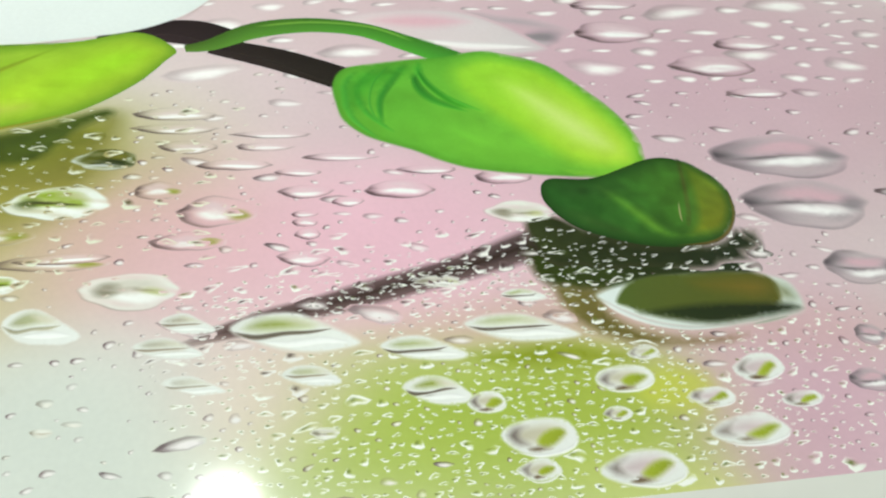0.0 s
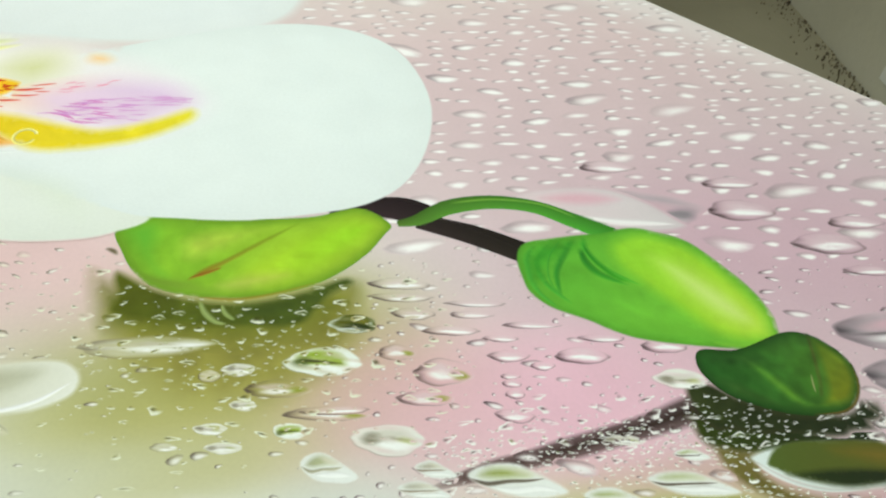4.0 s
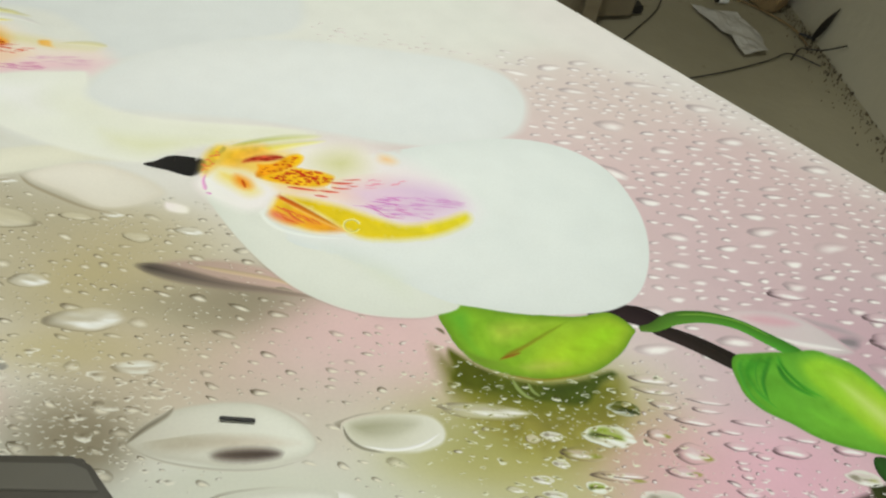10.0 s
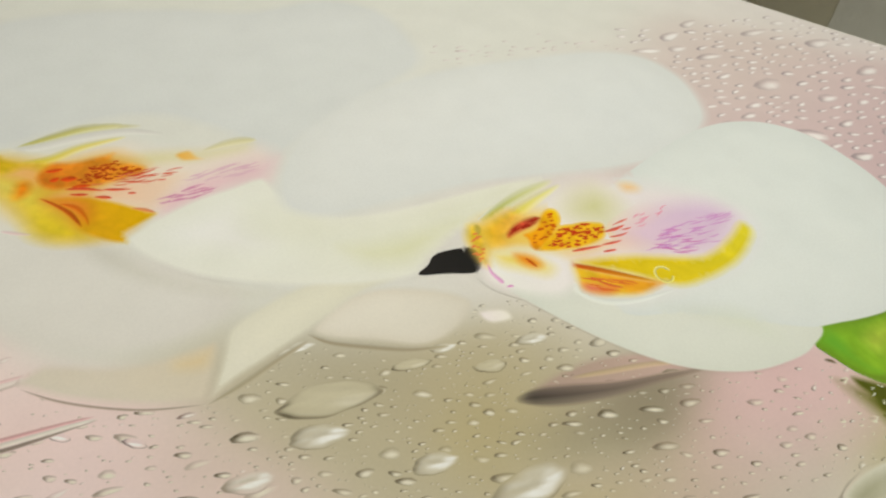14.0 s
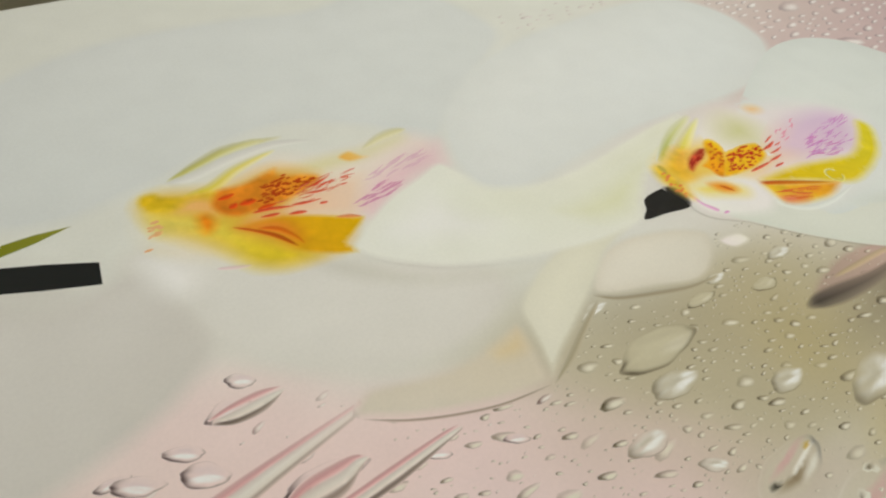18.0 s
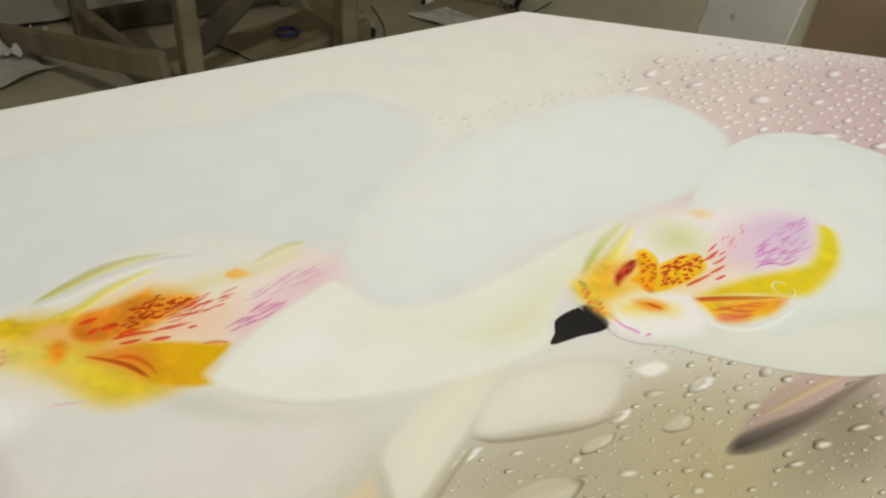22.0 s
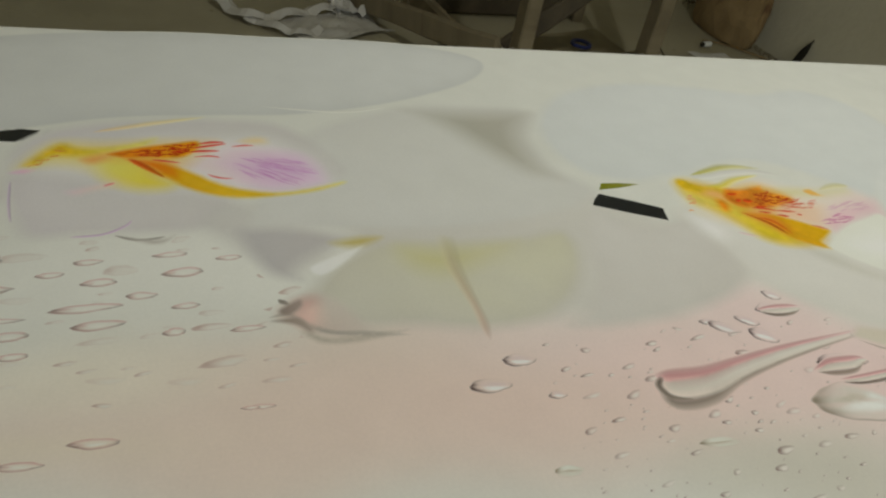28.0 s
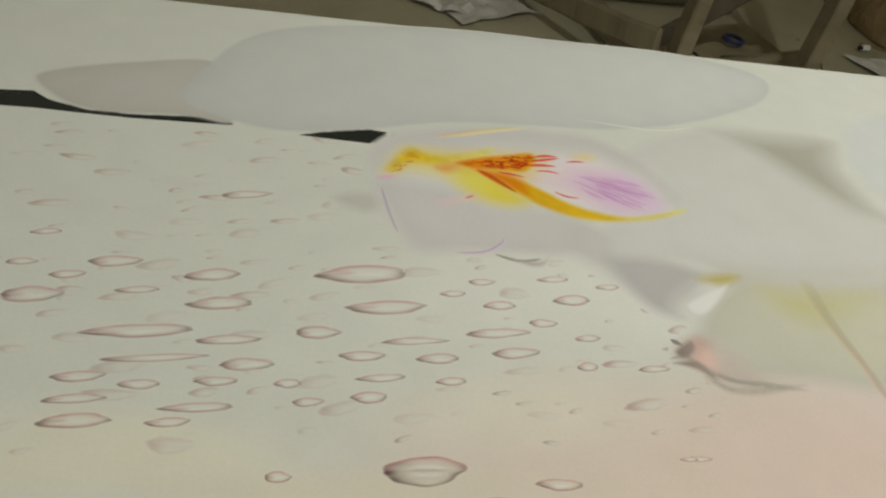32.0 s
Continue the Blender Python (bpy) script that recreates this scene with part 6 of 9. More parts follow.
ink("water_drop_spot", [(0.229, 0.048), (0.234, 0.051), (0.239, 0.051), (0.243, 0.049), (0.239, 0.046), (0.234, 0.044), (0.231, 0.045)], 11, (170, 186, 56), (146, 159, 48), ang=-40, soft=0.0018)
stroke("water_drop_edge", [(0.223, 0.044, 0.0004), (0.228, 0.043, 0.0013), (0.236, 0.043, 0.0016), (0.242, 0.045, 0.0012), (0.244, 0.047, 0.0004)], 12, (246, 247, 246), (244, 245, 244), soft=0.8)
ink("water_drop", [(0.176, 0.029), (0.180, 0.033), (0.188, 0.035), (0.197, 0.035), (0.204, 0.033), (0.207, 0.025), (0.202, 0.020), (0.192, 0.018), (0.185, 0.020), (0.179, 0.024)], 8, (232, 234, 230), (238, 240, 236), soft=0.0011)
ink("water_drop_band", [(0.178, 0.029), (0.183, 0.033), (0.190, 0.034), (0.197, 0.034), (0.203, 0.031), (0.203, 0.026), (0.198, 0.023), (0.192, 0.022), (0.185, 0.023), (0.180, 0.025)], 9, (192, 187, 165), (214, 208, 184), ang=-20, soft=0.0047)
ink("water_drop_dark", [(0.178, 0.029), (0.182, 0.033), (0.186, 0.033), (0.190, 0.032), (0.185, 0.029), (0.187, 0.026), (0.189, 0.023), (0.183, 0.023), (0.180, 0.025)], 10, (112, 104, 98), (168, 156, 150), ang=0, soft=0.0031)
ink("water_drop_dark", [(0.185, 0.023), (0.190, 0.024), (0.194, 0.024), (0.196, 0.022), (0.192, 0.021), (0.187, 0.021)], 10, (96, 78, 56), (120, 100, 66), soft=0.0016)
ink("water_drop_spot", [(0.189, 0.026), (0.194, 0.030), (0.200, 0.031), (0.203, 0.028), (0.200, 0.025), (0.195, 0.022), (0.190, 0.023)], 11, (170, 186, 56), (146, 159, 48), ang=-40, soft=0.002)
stroke("water_drop_edge", [(0.181, 0.022, 0.0005), (0.188, 0.020, 0.0014), (0.196, 0.020, 0.0018), (0.203, 0.022, 0.0018), (0.205, 0.025, 0.0005)], 12, (246, 247, 246), (244, 245, 244), soft=0.8)
ink("water_drop", [(0.179, 0.015), (0.182, 0.017), (0.187, 0.019), (0.191, 0.019), (0.195, 0.017), (0.197, 0.013), (0.193, 0.011), (0.189, 0.010), (0.184, 0.011), (0.181, 0.013)], 8, (232, 234, 230), (238, 240, 236), soft=0.0006)
ink("water_drop_band", [(0.181, 0.015), (0.184, 0.017), (0.187, 0.018), (0.192, 0.018), (0.194, 0.016), (0.195, 0.013), (0.192, 0.012), (0.189, 0.011), (0.185, 0.012), (0.182, 0.013)], 9, (192, 187, 165), (214, 208, 184), ang=-20, soft=0.0026)
ink("water_drop_dark", [(0.180, 0.015), (0.183, 0.017), (0.186, 0.018), (0.187, 0.017), (0.185, 0.015), (0.185, 0.014), (0.187, 0.012), (0.183, 0.012), (0.182, 0.014)], 10, (112, 104, 98), (168, 156, 150), ang=0, soft=0.0017)
ink("water_drop_dark", [(0.185, 0.012), (0.187, 0.013), (0.190, 0.012), (0.191, 0.012), (0.188, 0.011), (0.186, 0.011)], 10, (96, 78, 56), (120, 100, 66), soft=0.0009)
ink("water_drop_spot", [(0.187, 0.014), (0.190, 0.016), (0.193, 0.016), (0.195, 0.015), (0.193, 0.013), (0.190, 0.012), (0.188, 0.012)], 11, (170, 186, 56), (146, 159, 48), ang=-40, soft=0.0011)
stroke("water_drop_edge", [(0.183, 0.012, 0.0003), (0.186, 0.010, 0.0008), (0.191, 0.010, 0.0011), (0.195, 0.012, 0.0009), (0.196, 0.013, 0.0002)], 12, (246, 247, 246), (244, 245, 244), soft=0.8)
ink("water_drop", [(0.218, 0.034), (0.220, 0.036), (0.223, 0.037), (0.226, 0.037), (0.229, 0.036), (0.231, 0.033), (0.228, 0.031), (0.225, 0.030), (0.221, 0.031), (0.219, 0.033)], 8, (232, 234, 230), (238, 240, 236), soft=0.0005)
ink("water_drop_band", [(0.219, 0.034), (0.221, 0.036), (0.224, 0.036), (0.227, 0.036), (0.229, 0.035), (0.229, 0.033), (0.227, 0.032), (0.224, 0.032), (0.222, 0.032), (0.219, 0.033)], 9, (192, 187, 165), (214, 208, 184), ang=-20, soft=0.002)
ink("water_drop_dark", [(0.218, 0.034), (0.221, 0.036), (0.223, 0.036), (0.224, 0.035), (0.222, 0.034), (0.222, 0.033), (0.223, 0.032), (0.221, 0.032), (0.219, 0.033)], 10, (112, 104, 98), (168, 156, 150), ang=0, soft=0.0013)
ink("water_drop_dark", [(0.221, 0.032), (0.223, 0.032), (0.226, 0.032), (0.226, 0.032), (0.224, 0.031), (0.222, 0.031)], 10, (96, 78, 56), (120, 100, 66), soft=0.0007)
ink("water_drop_spot", [(0.223, 0.033), (0.226, 0.035), (0.228, 0.035), (0.229, 0.034), (0.228, 0.033), (0.226, 0.032), (0.223, 0.032)], 11, (170, 186, 56), (146, 159, 48), ang=-40, soft=0.0008)
stroke("water_drop_edge", [(0.220, 0.032, 0.0002), (0.223, 0.031, 0.0007), (0.226, 0.031, 0.0008), (0.229, 0.032, 0.0007), (0.230, 0.033, 0.0002)], 12, (246, 247, 246), (244, 245, 244), soft=0.8)
ink("water_drop", [(0.166, 0.043), (0.169, 0.046), (0.173, 0.048), (0.177, 0.048), (0.180, 0.047), (0.182, 0.042), (0.180, 0.039), (0.175, 0.038), (0.170, 0.039), (0.167, 0.041)], 8, (232, 234, 230), (238, 240, 236), soft=0.0006)
ink("water_drop_band", [(0.168, 0.044), (0.170, 0.046), (0.174, 0.047), (0.177, 0.047), (0.179, 0.045), (0.181, 0.042), (0.177, 0.040), (0.175, 0.040), (0.171, 0.041), (0.168, 0.042)], 9, (192, 187, 165), (214, 208, 184), ang=-20, soft=0.0026)
ink("water_drop_dark", [(0.167, 0.044), (0.169, 0.046), (0.172, 0.047), (0.173, 0.046), (0.171, 0.044), (0.172, 0.042), (0.173, 0.040), (0.170, 0.040), (0.168, 0.042)], 10, (112, 104, 98), (168, 156, 150), ang=0, soft=0.0017)
ink("water_drop_dark", [(0.170, 0.040), (0.173, 0.041), (0.176, 0.041), (0.177, 0.040), (0.174, 0.039), (0.172, 0.039)], 10, (96, 78, 56), (120, 100, 66), soft=0.0009)
ink("water_drop_spot", [(0.173, 0.042), (0.176, 0.045), (0.179, 0.045), (0.181, 0.043), (0.179, 0.041), (0.176, 0.040), (0.173, 0.041)], 11, (170, 186, 56), (146, 159, 48), ang=-40, soft=0.0011)
stroke("water_drop_edge", [(0.169, 0.040, 0.0003), (0.173, 0.039, 0.0008), (0.177, 0.039, 0.0011), (0.180, 0.040, 0.0010), (0.182, 0.042, 0.0003)], 12, (246, 247, 246), (244, 245, 244), soft=0.8)
ink("water_drop", [(0.236, 0.060), (0.239, 0.062), (0.242, 0.063), (0.246, 0.064), (0.250, 0.062), (0.251, 0.059), (0.248, 0.057), (0.244, 0.056), (0.240, 0.057), (0.237, 0.058)], 8, (232, 234, 230), (238, 240, 236), soft=0.0006)
ink("water_drop_band", [(0.237, 0.061), (0.240, 0.062), (0.243, 0.063), (0.247, 0.063), (0.250, 0.061), (0.250, 0.059), (0.247, 0.058), (0.244, 0.058), (0.241, 0.058), (0.237, 0.059)], 9, (192, 187, 165), (214, 208, 184), ang=-20, soft=0.0026)
ink("water_drop_dark", [(0.237, 0.060), (0.239, 0.062), (0.241, 0.063), (0.243, 0.062), (0.240, 0.060), (0.241, 0.059), (0.242, 0.058), (0.239, 0.058), (0.237, 0.059)], 10, (112, 104, 98), (168, 156, 150), ang=0, soft=0.0017)
ink("water_drop_dark", [(0.240, 0.058), (0.242, 0.058), (0.245, 0.058), (0.246, 0.058), (0.243, 0.057), (0.242, 0.057)], 10, (96, 78, 56), (120, 100, 66), soft=0.0009)
ink("water_drop_spot", [(0.242, 0.059), (0.246, 0.061), (0.248, 0.062), (0.250, 0.060), (0.248, 0.059), (0.245, 0.058), (0.242, 0.058)], 11, (170, 186, 56), (146, 159, 48), ang=-40, soft=0.0011)
stroke("water_drop_edge", [(0.238, 0.058, 0.0003), (0.242, 0.057, 0.0008), (0.246, 0.057, 0.0008), (0.250, 0.058, 0.0008), (0.251, 0.059, 0.0002)], 12, (246, 247, 246), (244, 245, 244), soft=0.8)
ink("water_drop", [(0.210, 0.013), (0.216, 0.016), (0.225, 0.019), (0.233, 0.019), (0.241, 0.016), (0.245, 0.008), (0.238, 0.004), (0.229, 0.003), (0.219, 0.005), (0.211, 0.009)], 8, (232, 234, 230), (238, 240, 236), soft=0.0013)
ink("water_drop_band", [(0.213, 0.013), (0.219, 0.016), (0.225, 0.018), (0.235, 0.018), (0.240, 0.014), (0.242, 0.010), (0.233, 0.006), (0.227, 0.006), (0.220, 0.007), (0.214, 0.009)], 9, (199, 183, 186), (222, 204, 207), ang=-20, soft=0.0054)
ink("water_drop_dark", [(0.212, 0.013), (0.217, 0.016), (0.223, 0.017), (0.225, 0.016), (0.220, 0.013), (0.222, 0.009), (0.225, 0.007), (0.217, 0.008), (0.214, 0.010)], 10, (112, 104, 98), (168, 156, 150), ang=0, soft=0.0036)
ink("water_drop_dark", [(0.220, 0.007), (0.225, 0.009), (0.231, 0.007), (0.233, 0.006), (0.227, 0.005), (0.222, 0.005)], 10, (96, 78, 56), (120, 100, 66), soft=0.0018)
ink("water_drop_spot", [(0.225, 0.010), (0.231, 0.014), (0.237, 0.015), (0.241, 0.012), (0.237, 0.009), (0.231, 0.006), (0.226, 0.007)], 11, (170, 186, 56), (146, 159, 48), ang=-40, soft=0.0023)
stroke("water_drop_edge", [(0.216, 0.007, 0.0005), (0.224, 0.005, 0.0015), (0.232, 0.004, 0.0018), (0.241, 0.006, 0.0017), (0.243, 0.009, 0.0004)], 12, (246, 247, 246), (244, 245, 244), soft=0.8)
ink("water_drop", [(0.258, 0.023), (0.264, 0.027), (0.273, 0.029), (0.283, 0.030), (0.289, 0.026), (0.293, 0.020), (0.285, 0.015), (0.276, 0.015), (0.265, 0.017), (0.259, 0.020)], 8, (232, 234, 230), (238, 240, 236), soft=0.0013)
ink("water_drop_band", [(0.260, 0.024), (0.266, 0.027), (0.274, 0.029), (0.283, 0.028), (0.289, 0.025), (0.289, 0.021), (0.281, 0.018), (0.276, 0.017), (0.269, 0.019), (0.262, 0.020)], 9, (199, 183, 186), (222, 204, 207), ang=-20, soft=0.0056)
ink("water_drop_dark", [(0.260, 0.024), (0.265, 0.026), (0.271, 0.028), (0.273, 0.027), (0.269, 0.024), (0.269, 0.021), (0.272, 0.019), (0.265, 0.019), (0.260, 0.021)], 10, (112, 104, 98), (168, 156, 150), ang=0, soft=0.0037)
ink("water_drop_dark", [(0.267, 0.019), (0.272, 0.020), (0.278, 0.019), (0.281, 0.017), (0.275, 0.017), (0.271, 0.017)], 10, (96, 78, 56), (120, 100, 66), soft=0.0019)
ink("water_drop_spot", [(0.272, 0.021), (0.280, 0.024), (0.286, 0.025), (0.290, 0.023), (0.286, 0.020), (0.279, 0.017), (0.273, 0.019)], 11, (170, 186, 56), (146, 159, 48), ang=-40, soft=0.0024)
stroke("water_drop_edge", [(0.263, 0.018, 0.0005), (0.271, 0.016, 0.0016), (0.280, 0.016, 0.0016), (0.289, 0.018, 0.0015), (0.291, 0.020, 0.0004)], 12, (246, 247, 246), (244, 245, 244), soft=0.8)
ink("water_drop", [(0.279, 0.050), (0.284, 0.053), (0.290, 0.056), (0.297, 0.056), (0.301, 0.054), (0.303, 0.047), (0.296, 0.043), (0.290, 0.042), (0.284, 0.043), (0.280, 0.046)], 8, (232, 234, 230), (238, 240, 236), soft=0.0008)
ink("water_drop_band", [(0.280, 0.050), (0.286, 0.053), (0.291, 0.054), (0.297, 0.054), (0.301, 0.052), (0.300, 0.048), (0.295, 0.045), (0.291, 0.044), (0.286, 0.045), (0.282, 0.047)], 9, (199, 183, 186), (222, 204, 207), ang=-20, soft=0.0036)
ink("water_drop_dark", [(0.281, 0.050), (0.285, 0.053), (0.289, 0.054), (0.291, 0.053), (0.286, 0.050), (0.286, 0.047), (0.288, 0.045), (0.284, 0.046), (0.281, 0.047)], 10, (112, 104, 98), (168, 156, 150), ang=0, soft=0.0024)
ink("water_drop_dark", [(0.284, 0.045), (0.289, 0.046), (0.293, 0.045), (0.294, 0.044), (0.290, 0.043), (0.287, 0.043)], 10, (96, 78, 56), (120, 100, 66), soft=0.0012)
ink("water_drop_spot", [(0.289, 0.047), (0.294, 0.051), (0.298, 0.052), (0.300, 0.049), (0.297, 0.047), (0.293, 0.044), (0.288, 0.045)], 11, (170, 186, 56), (146, 159, 48), ang=-40, soft=0.0016)
stroke("water_drop_edge", [(0.282, 0.044, 0.0005), (0.287, 0.043, 0.0014), (0.293, 0.043, 0.0016), (0.299, 0.045, 0.0014), (0.301, 0.047, 0.0004)], 12, (246, 247, 246), (244, 245, 244), soft=0.8)
ink("water_drop", [(0.254, 0.038), (0.258, 0.041), (0.264, 0.042), (0.269, 0.042), (0.273, 0.041), (0.276, 0.036), (0.271, 0.033), (0.265, 0.033), (0.260, 0.034), (0.256, 0.036)], 8, (232, 234, 230), (238, 240, 236), soft=0.0008)
ink("water_drop_band", [(0.255, 0.038), (0.259, 0.041), (0.264, 0.041), (0.269, 0.042), (0.273, 0.040), (0.273, 0.036), (0.269, 0.035), (0.265, 0.034), (0.261, 0.035), (0.257, 0.036)], 9, (199, 183, 186), (222, 204, 207), ang=-20, soft=0.0033)
ink("water_drop_dark", [(0.256, 0.038), (0.258, 0.041), (0.263, 0.041), (0.264, 0.040), (0.261, 0.038), (0.261, 0.036), (0.263, 0.035), (0.259, 0.036), (0.256, 0.037)], 10, (112, 104, 98), (168, 156, 150), ang=0, soft=0.0022)
ink("water_drop_dark", [(0.260, 0.035), (0.264, 0.036), (0.267, 0.035), (0.268, 0.034), (0.265, 0.034), (0.262, 0.034)], 10, (96, 78, 56), (120, 100, 66), soft=0.0011)
ink("water_drop_spot", [(0.263, 0.036), (0.268, 0.039), (0.271, 0.040), (0.273, 0.038), (0.272, 0.036), (0.267, 0.035), (0.263, 0.035)], 11, (170, 186, 56), (146, 159, 48), ang=-40, soft=0.0014)
stroke("water_drop_edge", [(0.258, 0.035, 0.0003), (0.262, 0.033, 0.0009), (0.268, 0.033, 0.0011), (0.273, 0.034, 0.0009), (0.275, 0.036, 0.0002)], 12, (246, 247, 246), (244, 245, 244), soft=0.8)
ink("water_drop", [(0.294, 0.034), (0.298, 0.036), (0.302, 0.037), (0.308, 0.037), (0.312, 0.036), (0.313, 0.032), (0.309, 0.030), (0.303, 0.029), (0.298, 0.030), (0.294, 0.032)], 8, (232, 234, 230), (238, 240, 236), soft=0.0007)
ink("water_drop_band", [(0.295, 0.034), (0.298, 0.036), (0.303, 0.037), (0.308, 0.036), (0.311, 0.035), (0.311, 0.032), (0.307, 0.031), (0.303, 0.031), (0.299, 0.031), (0.296, 0.032)], 9, (199, 183, 186), (222, 204, 207), ang=-20, soft=0.0029)
ink("water_drop_dark", [(0.295, 0.034), (0.298, 0.036), (0.302, 0.036), (0.303, 0.035), (0.300, 0.034), (0.300, 0.032), (0.301, 0.031), (0.298, 0.031), (0.296, 0.032)], 10, (112, 104, 98), (168, 156, 150), ang=0, soft=0.0019)
ink("water_drop_dark", [(0.298, 0.031), (0.302, 0.032), (0.305, 0.031), (0.306, 0.030), (0.303, 0.030), (0.301, 0.030)], 10, (96, 78, 56), (120, 100, 66), soft=0.001)
ink("water_drop_spot", [(0.302, 0.033), (0.306, 0.035), (0.310, 0.035), (0.311, 0.033), (0.309, 0.032), (0.305, 0.031), (0.302, 0.031)], 11, (170, 186, 56), (146, 159, 48), ang=-40, soft=0.0012)
stroke("water_drop_edge", [(0.297, 0.031, 0.0003), (0.301, 0.030, 0.0008), (0.306, 0.030, 0.0010), (0.310, 0.031, 0.0008), (0.312, 0.032, 0.0002)], 12, (246, 247, 246), (244, 245, 244), soft=0.8)
ink("water_drop", [(0.077, 0.083), (0.086, 0.090), (0.103, 0.091), (0.113, 0.086), (0.130, 0.074), (0.120, 0.070), (0.106, 0.070), (0.092, 0.074)], 8, (230, 232, 226), (240, 242, 238), ang=-60, soft=0.0019)
ink("water_drop_band", [(0.081, 0.083), (0.089, 0.089), (0.101, 0.089), (0.112, 0.085), (0.113, 0.081), (0.102, 0.080), (0.090, 0.080)], 9, (131, 142, 62), (160, 174, 76), ang=-20, soft=0.0054)
ink("water_drop_band", [(0.096, 0.089), (0.113, 0.086), (0.121, 0.080), (0.111, 0.081), (0.101, 0.084)], 10, (208, 204, 176), (226, 222, 206), soft=0.0043)
stroke("water_drop_dark", [(0.080, 0.082, 0.0010), (0.088, 0.079, 0.0033), (0.099, 0.080, 0.0027), (0.109, 0.080, 0.0021), (0.118, 0.081, 0.0007)], 11, (80, 70, 58), (100, 87, 72), soft=0.7)
stroke("water_drop_edge", [(0.090, 0.077, 0.0007), (0.101, 0.075, 0.0044), (0.114, 0.076, 0.0042), (0.124, 0.074, 0.0013)], 12, (248, 249, 247), (248, 249, 247), soft=0.9)
ink("water_drop", [(0.135, 0.071), (0.141, 0.075), (0.152, 0.076), (0.161, 0.072), (0.172, 0.065), (0.166, 0.062), (0.154, 0.063), (0.145, 0.065)], 8, (230, 232, 226), (240, 242, 238), ang=-60, soft=0.0013)
ink("water_drop_band", [(0.138, 0.071), (0.143, 0.074), (0.153, 0.074), (0.160, 0.071), (0.159, 0.069), (0.152, 0.069), (0.144, 0.069)], 9, (131, 142, 62), (160, 174, 76), ang=-20, soft=0.0038)
ink("water_drop_band", [(0.149, 0.074), (0.160, 0.072), (0.166, 0.069), (0.158, 0.069), (0.152, 0.071)], 10, (208, 204, 176), (226, 222, 206), soft=0.003)
stroke("water_drop_dark", [(0.137, 0.070, 0.0006), (0.142, 0.068, 0.0018), (0.150, 0.068, 0.0017), (0.158, 0.068, 0.0015), (0.163, 0.069, 0.0004)], 11, (80, 70, 58), (100, 87, 72), soft=0.7)
stroke("water_drop_edge", [(0.144, 0.067, 0.0005), (0.152, 0.066, 0.0024), (0.160, 0.066, 0.0027), (0.168, 0.065, 0.0007)], 12, (248, 249, 247), (248, 249, 247), soft=0.9)
ink("water_drop", [(0.142, 0.052), (0.147, 0.056), (0.155, 0.057), (0.163, 0.054), (0.170, 0.046), (0.165, 0.043), (0.157, 0.043), (0.149, 0.046)], 8, (230, 232, 226), (240, 242, 238), ang=-60, soft=0.001)
ink("water_drop_band", [(0.145, 0.052), (0.150, 0.055), (0.156, 0.056), (0.161, 0.053), (0.161, 0.051), (0.155, 0.050), (0.149, 0.050)], 9, (131, 142, 62), (160, 174, 76), ang=-20, soft=0.0029)
ink("water_drop_band", [(0.153, 0.056), (0.162, 0.054), (0.165, 0.050), (0.160, 0.050), (0.156, 0.052)], 10, (208, 204, 176), (226, 222, 206), soft=0.0023)
stroke("water_drop_dark", [(0.144, 0.051, 0.0006), (0.147, 0.049, 0.0021), (0.153, 0.049, 0.0013), (0.159, 0.050, 0.0015), (0.164, 0.050, 0.0004)], 11, (80, 70, 58), (100, 87, 72), soft=0.7)
stroke("water_drop_edge", [(0.149, 0.047, 0.0005), (0.155, 0.047, 0.0028), (0.161, 0.047, 0.0031), (0.167, 0.046, 0.0008)], 12, (248, 249, 247), (248, 249, 247), soft=0.9)
ink("water_drop", [(0.170, 0.079), (0.180, 0.084), (0.196, 0.084), (0.206, 0.080), (0.221, 0.071), (0.213, 0.068), (0.196, 0.068), (0.183, 0.071)], 8, (230, 232, 226), (240, 242, 238), ang=-60, soft=0.0019)
ink("water_drop_band", [(0.174, 0.079), (0.182, 0.083), (0.195, 0.083), (0.204, 0.080), (0.204, 0.077), (0.194, 0.077), (0.182, 0.077)], 9, (131, 142, 62), (160, 174, 76), ang=-20, soft=0.0054)
ink("water_drop_band", [(0.190, 0.083), (0.206, 0.080), (0.212, 0.076), (0.202, 0.076), (0.194, 0.079)], 10, (208, 204, 176), (226, 222, 206), soft=0.0043)
stroke("water_drop_dark", [(0.173, 0.078, 0.0007), (0.180, 0.076, 0.0022), (0.190, 0.076, 0.0017), (0.201, 0.076, 0.0015), (0.209, 0.076, 0.0005)], 11, (80, 70, 58), (100, 87, 72), soft=0.7)
stroke("water_drop_edge", [(0.182, 0.074, 0.0006), (0.193, 0.073, 0.0033), (0.204, 0.073, 0.0037), (0.216, 0.071, 0.0010)], 12, (248, 249, 247), (248, 249, 247), soft=0.9)
ink("water_drop", [(0.189, 0.093), (0.194, 0.096), (0.200, 0.096), (0.205, 0.095), (0.211, 0.090), (0.207, 0.089), (0.201, 0.088), (0.195, 0.090)], 8, (230, 232, 226), (240, 242, 238), ang=-60, soft=0.0008)
ink("water_drop_band", [(0.191, 0.094), (0.194, 0.095), (0.200, 0.096), (0.204, 0.094), (0.204, 0.093), (0.199, 0.093), (0.194, 0.092)], 9, (131, 142, 62), (160, 174, 76), ang=-20, soft=0.0023)
ink("water_drop_band", [(0.198, 0.096), (0.204, 0.095), (0.208, 0.092), (0.203, 0.093), (0.200, 0.094)], 10, (208, 204, 176), (226, 222, 206), soft=0.0018)
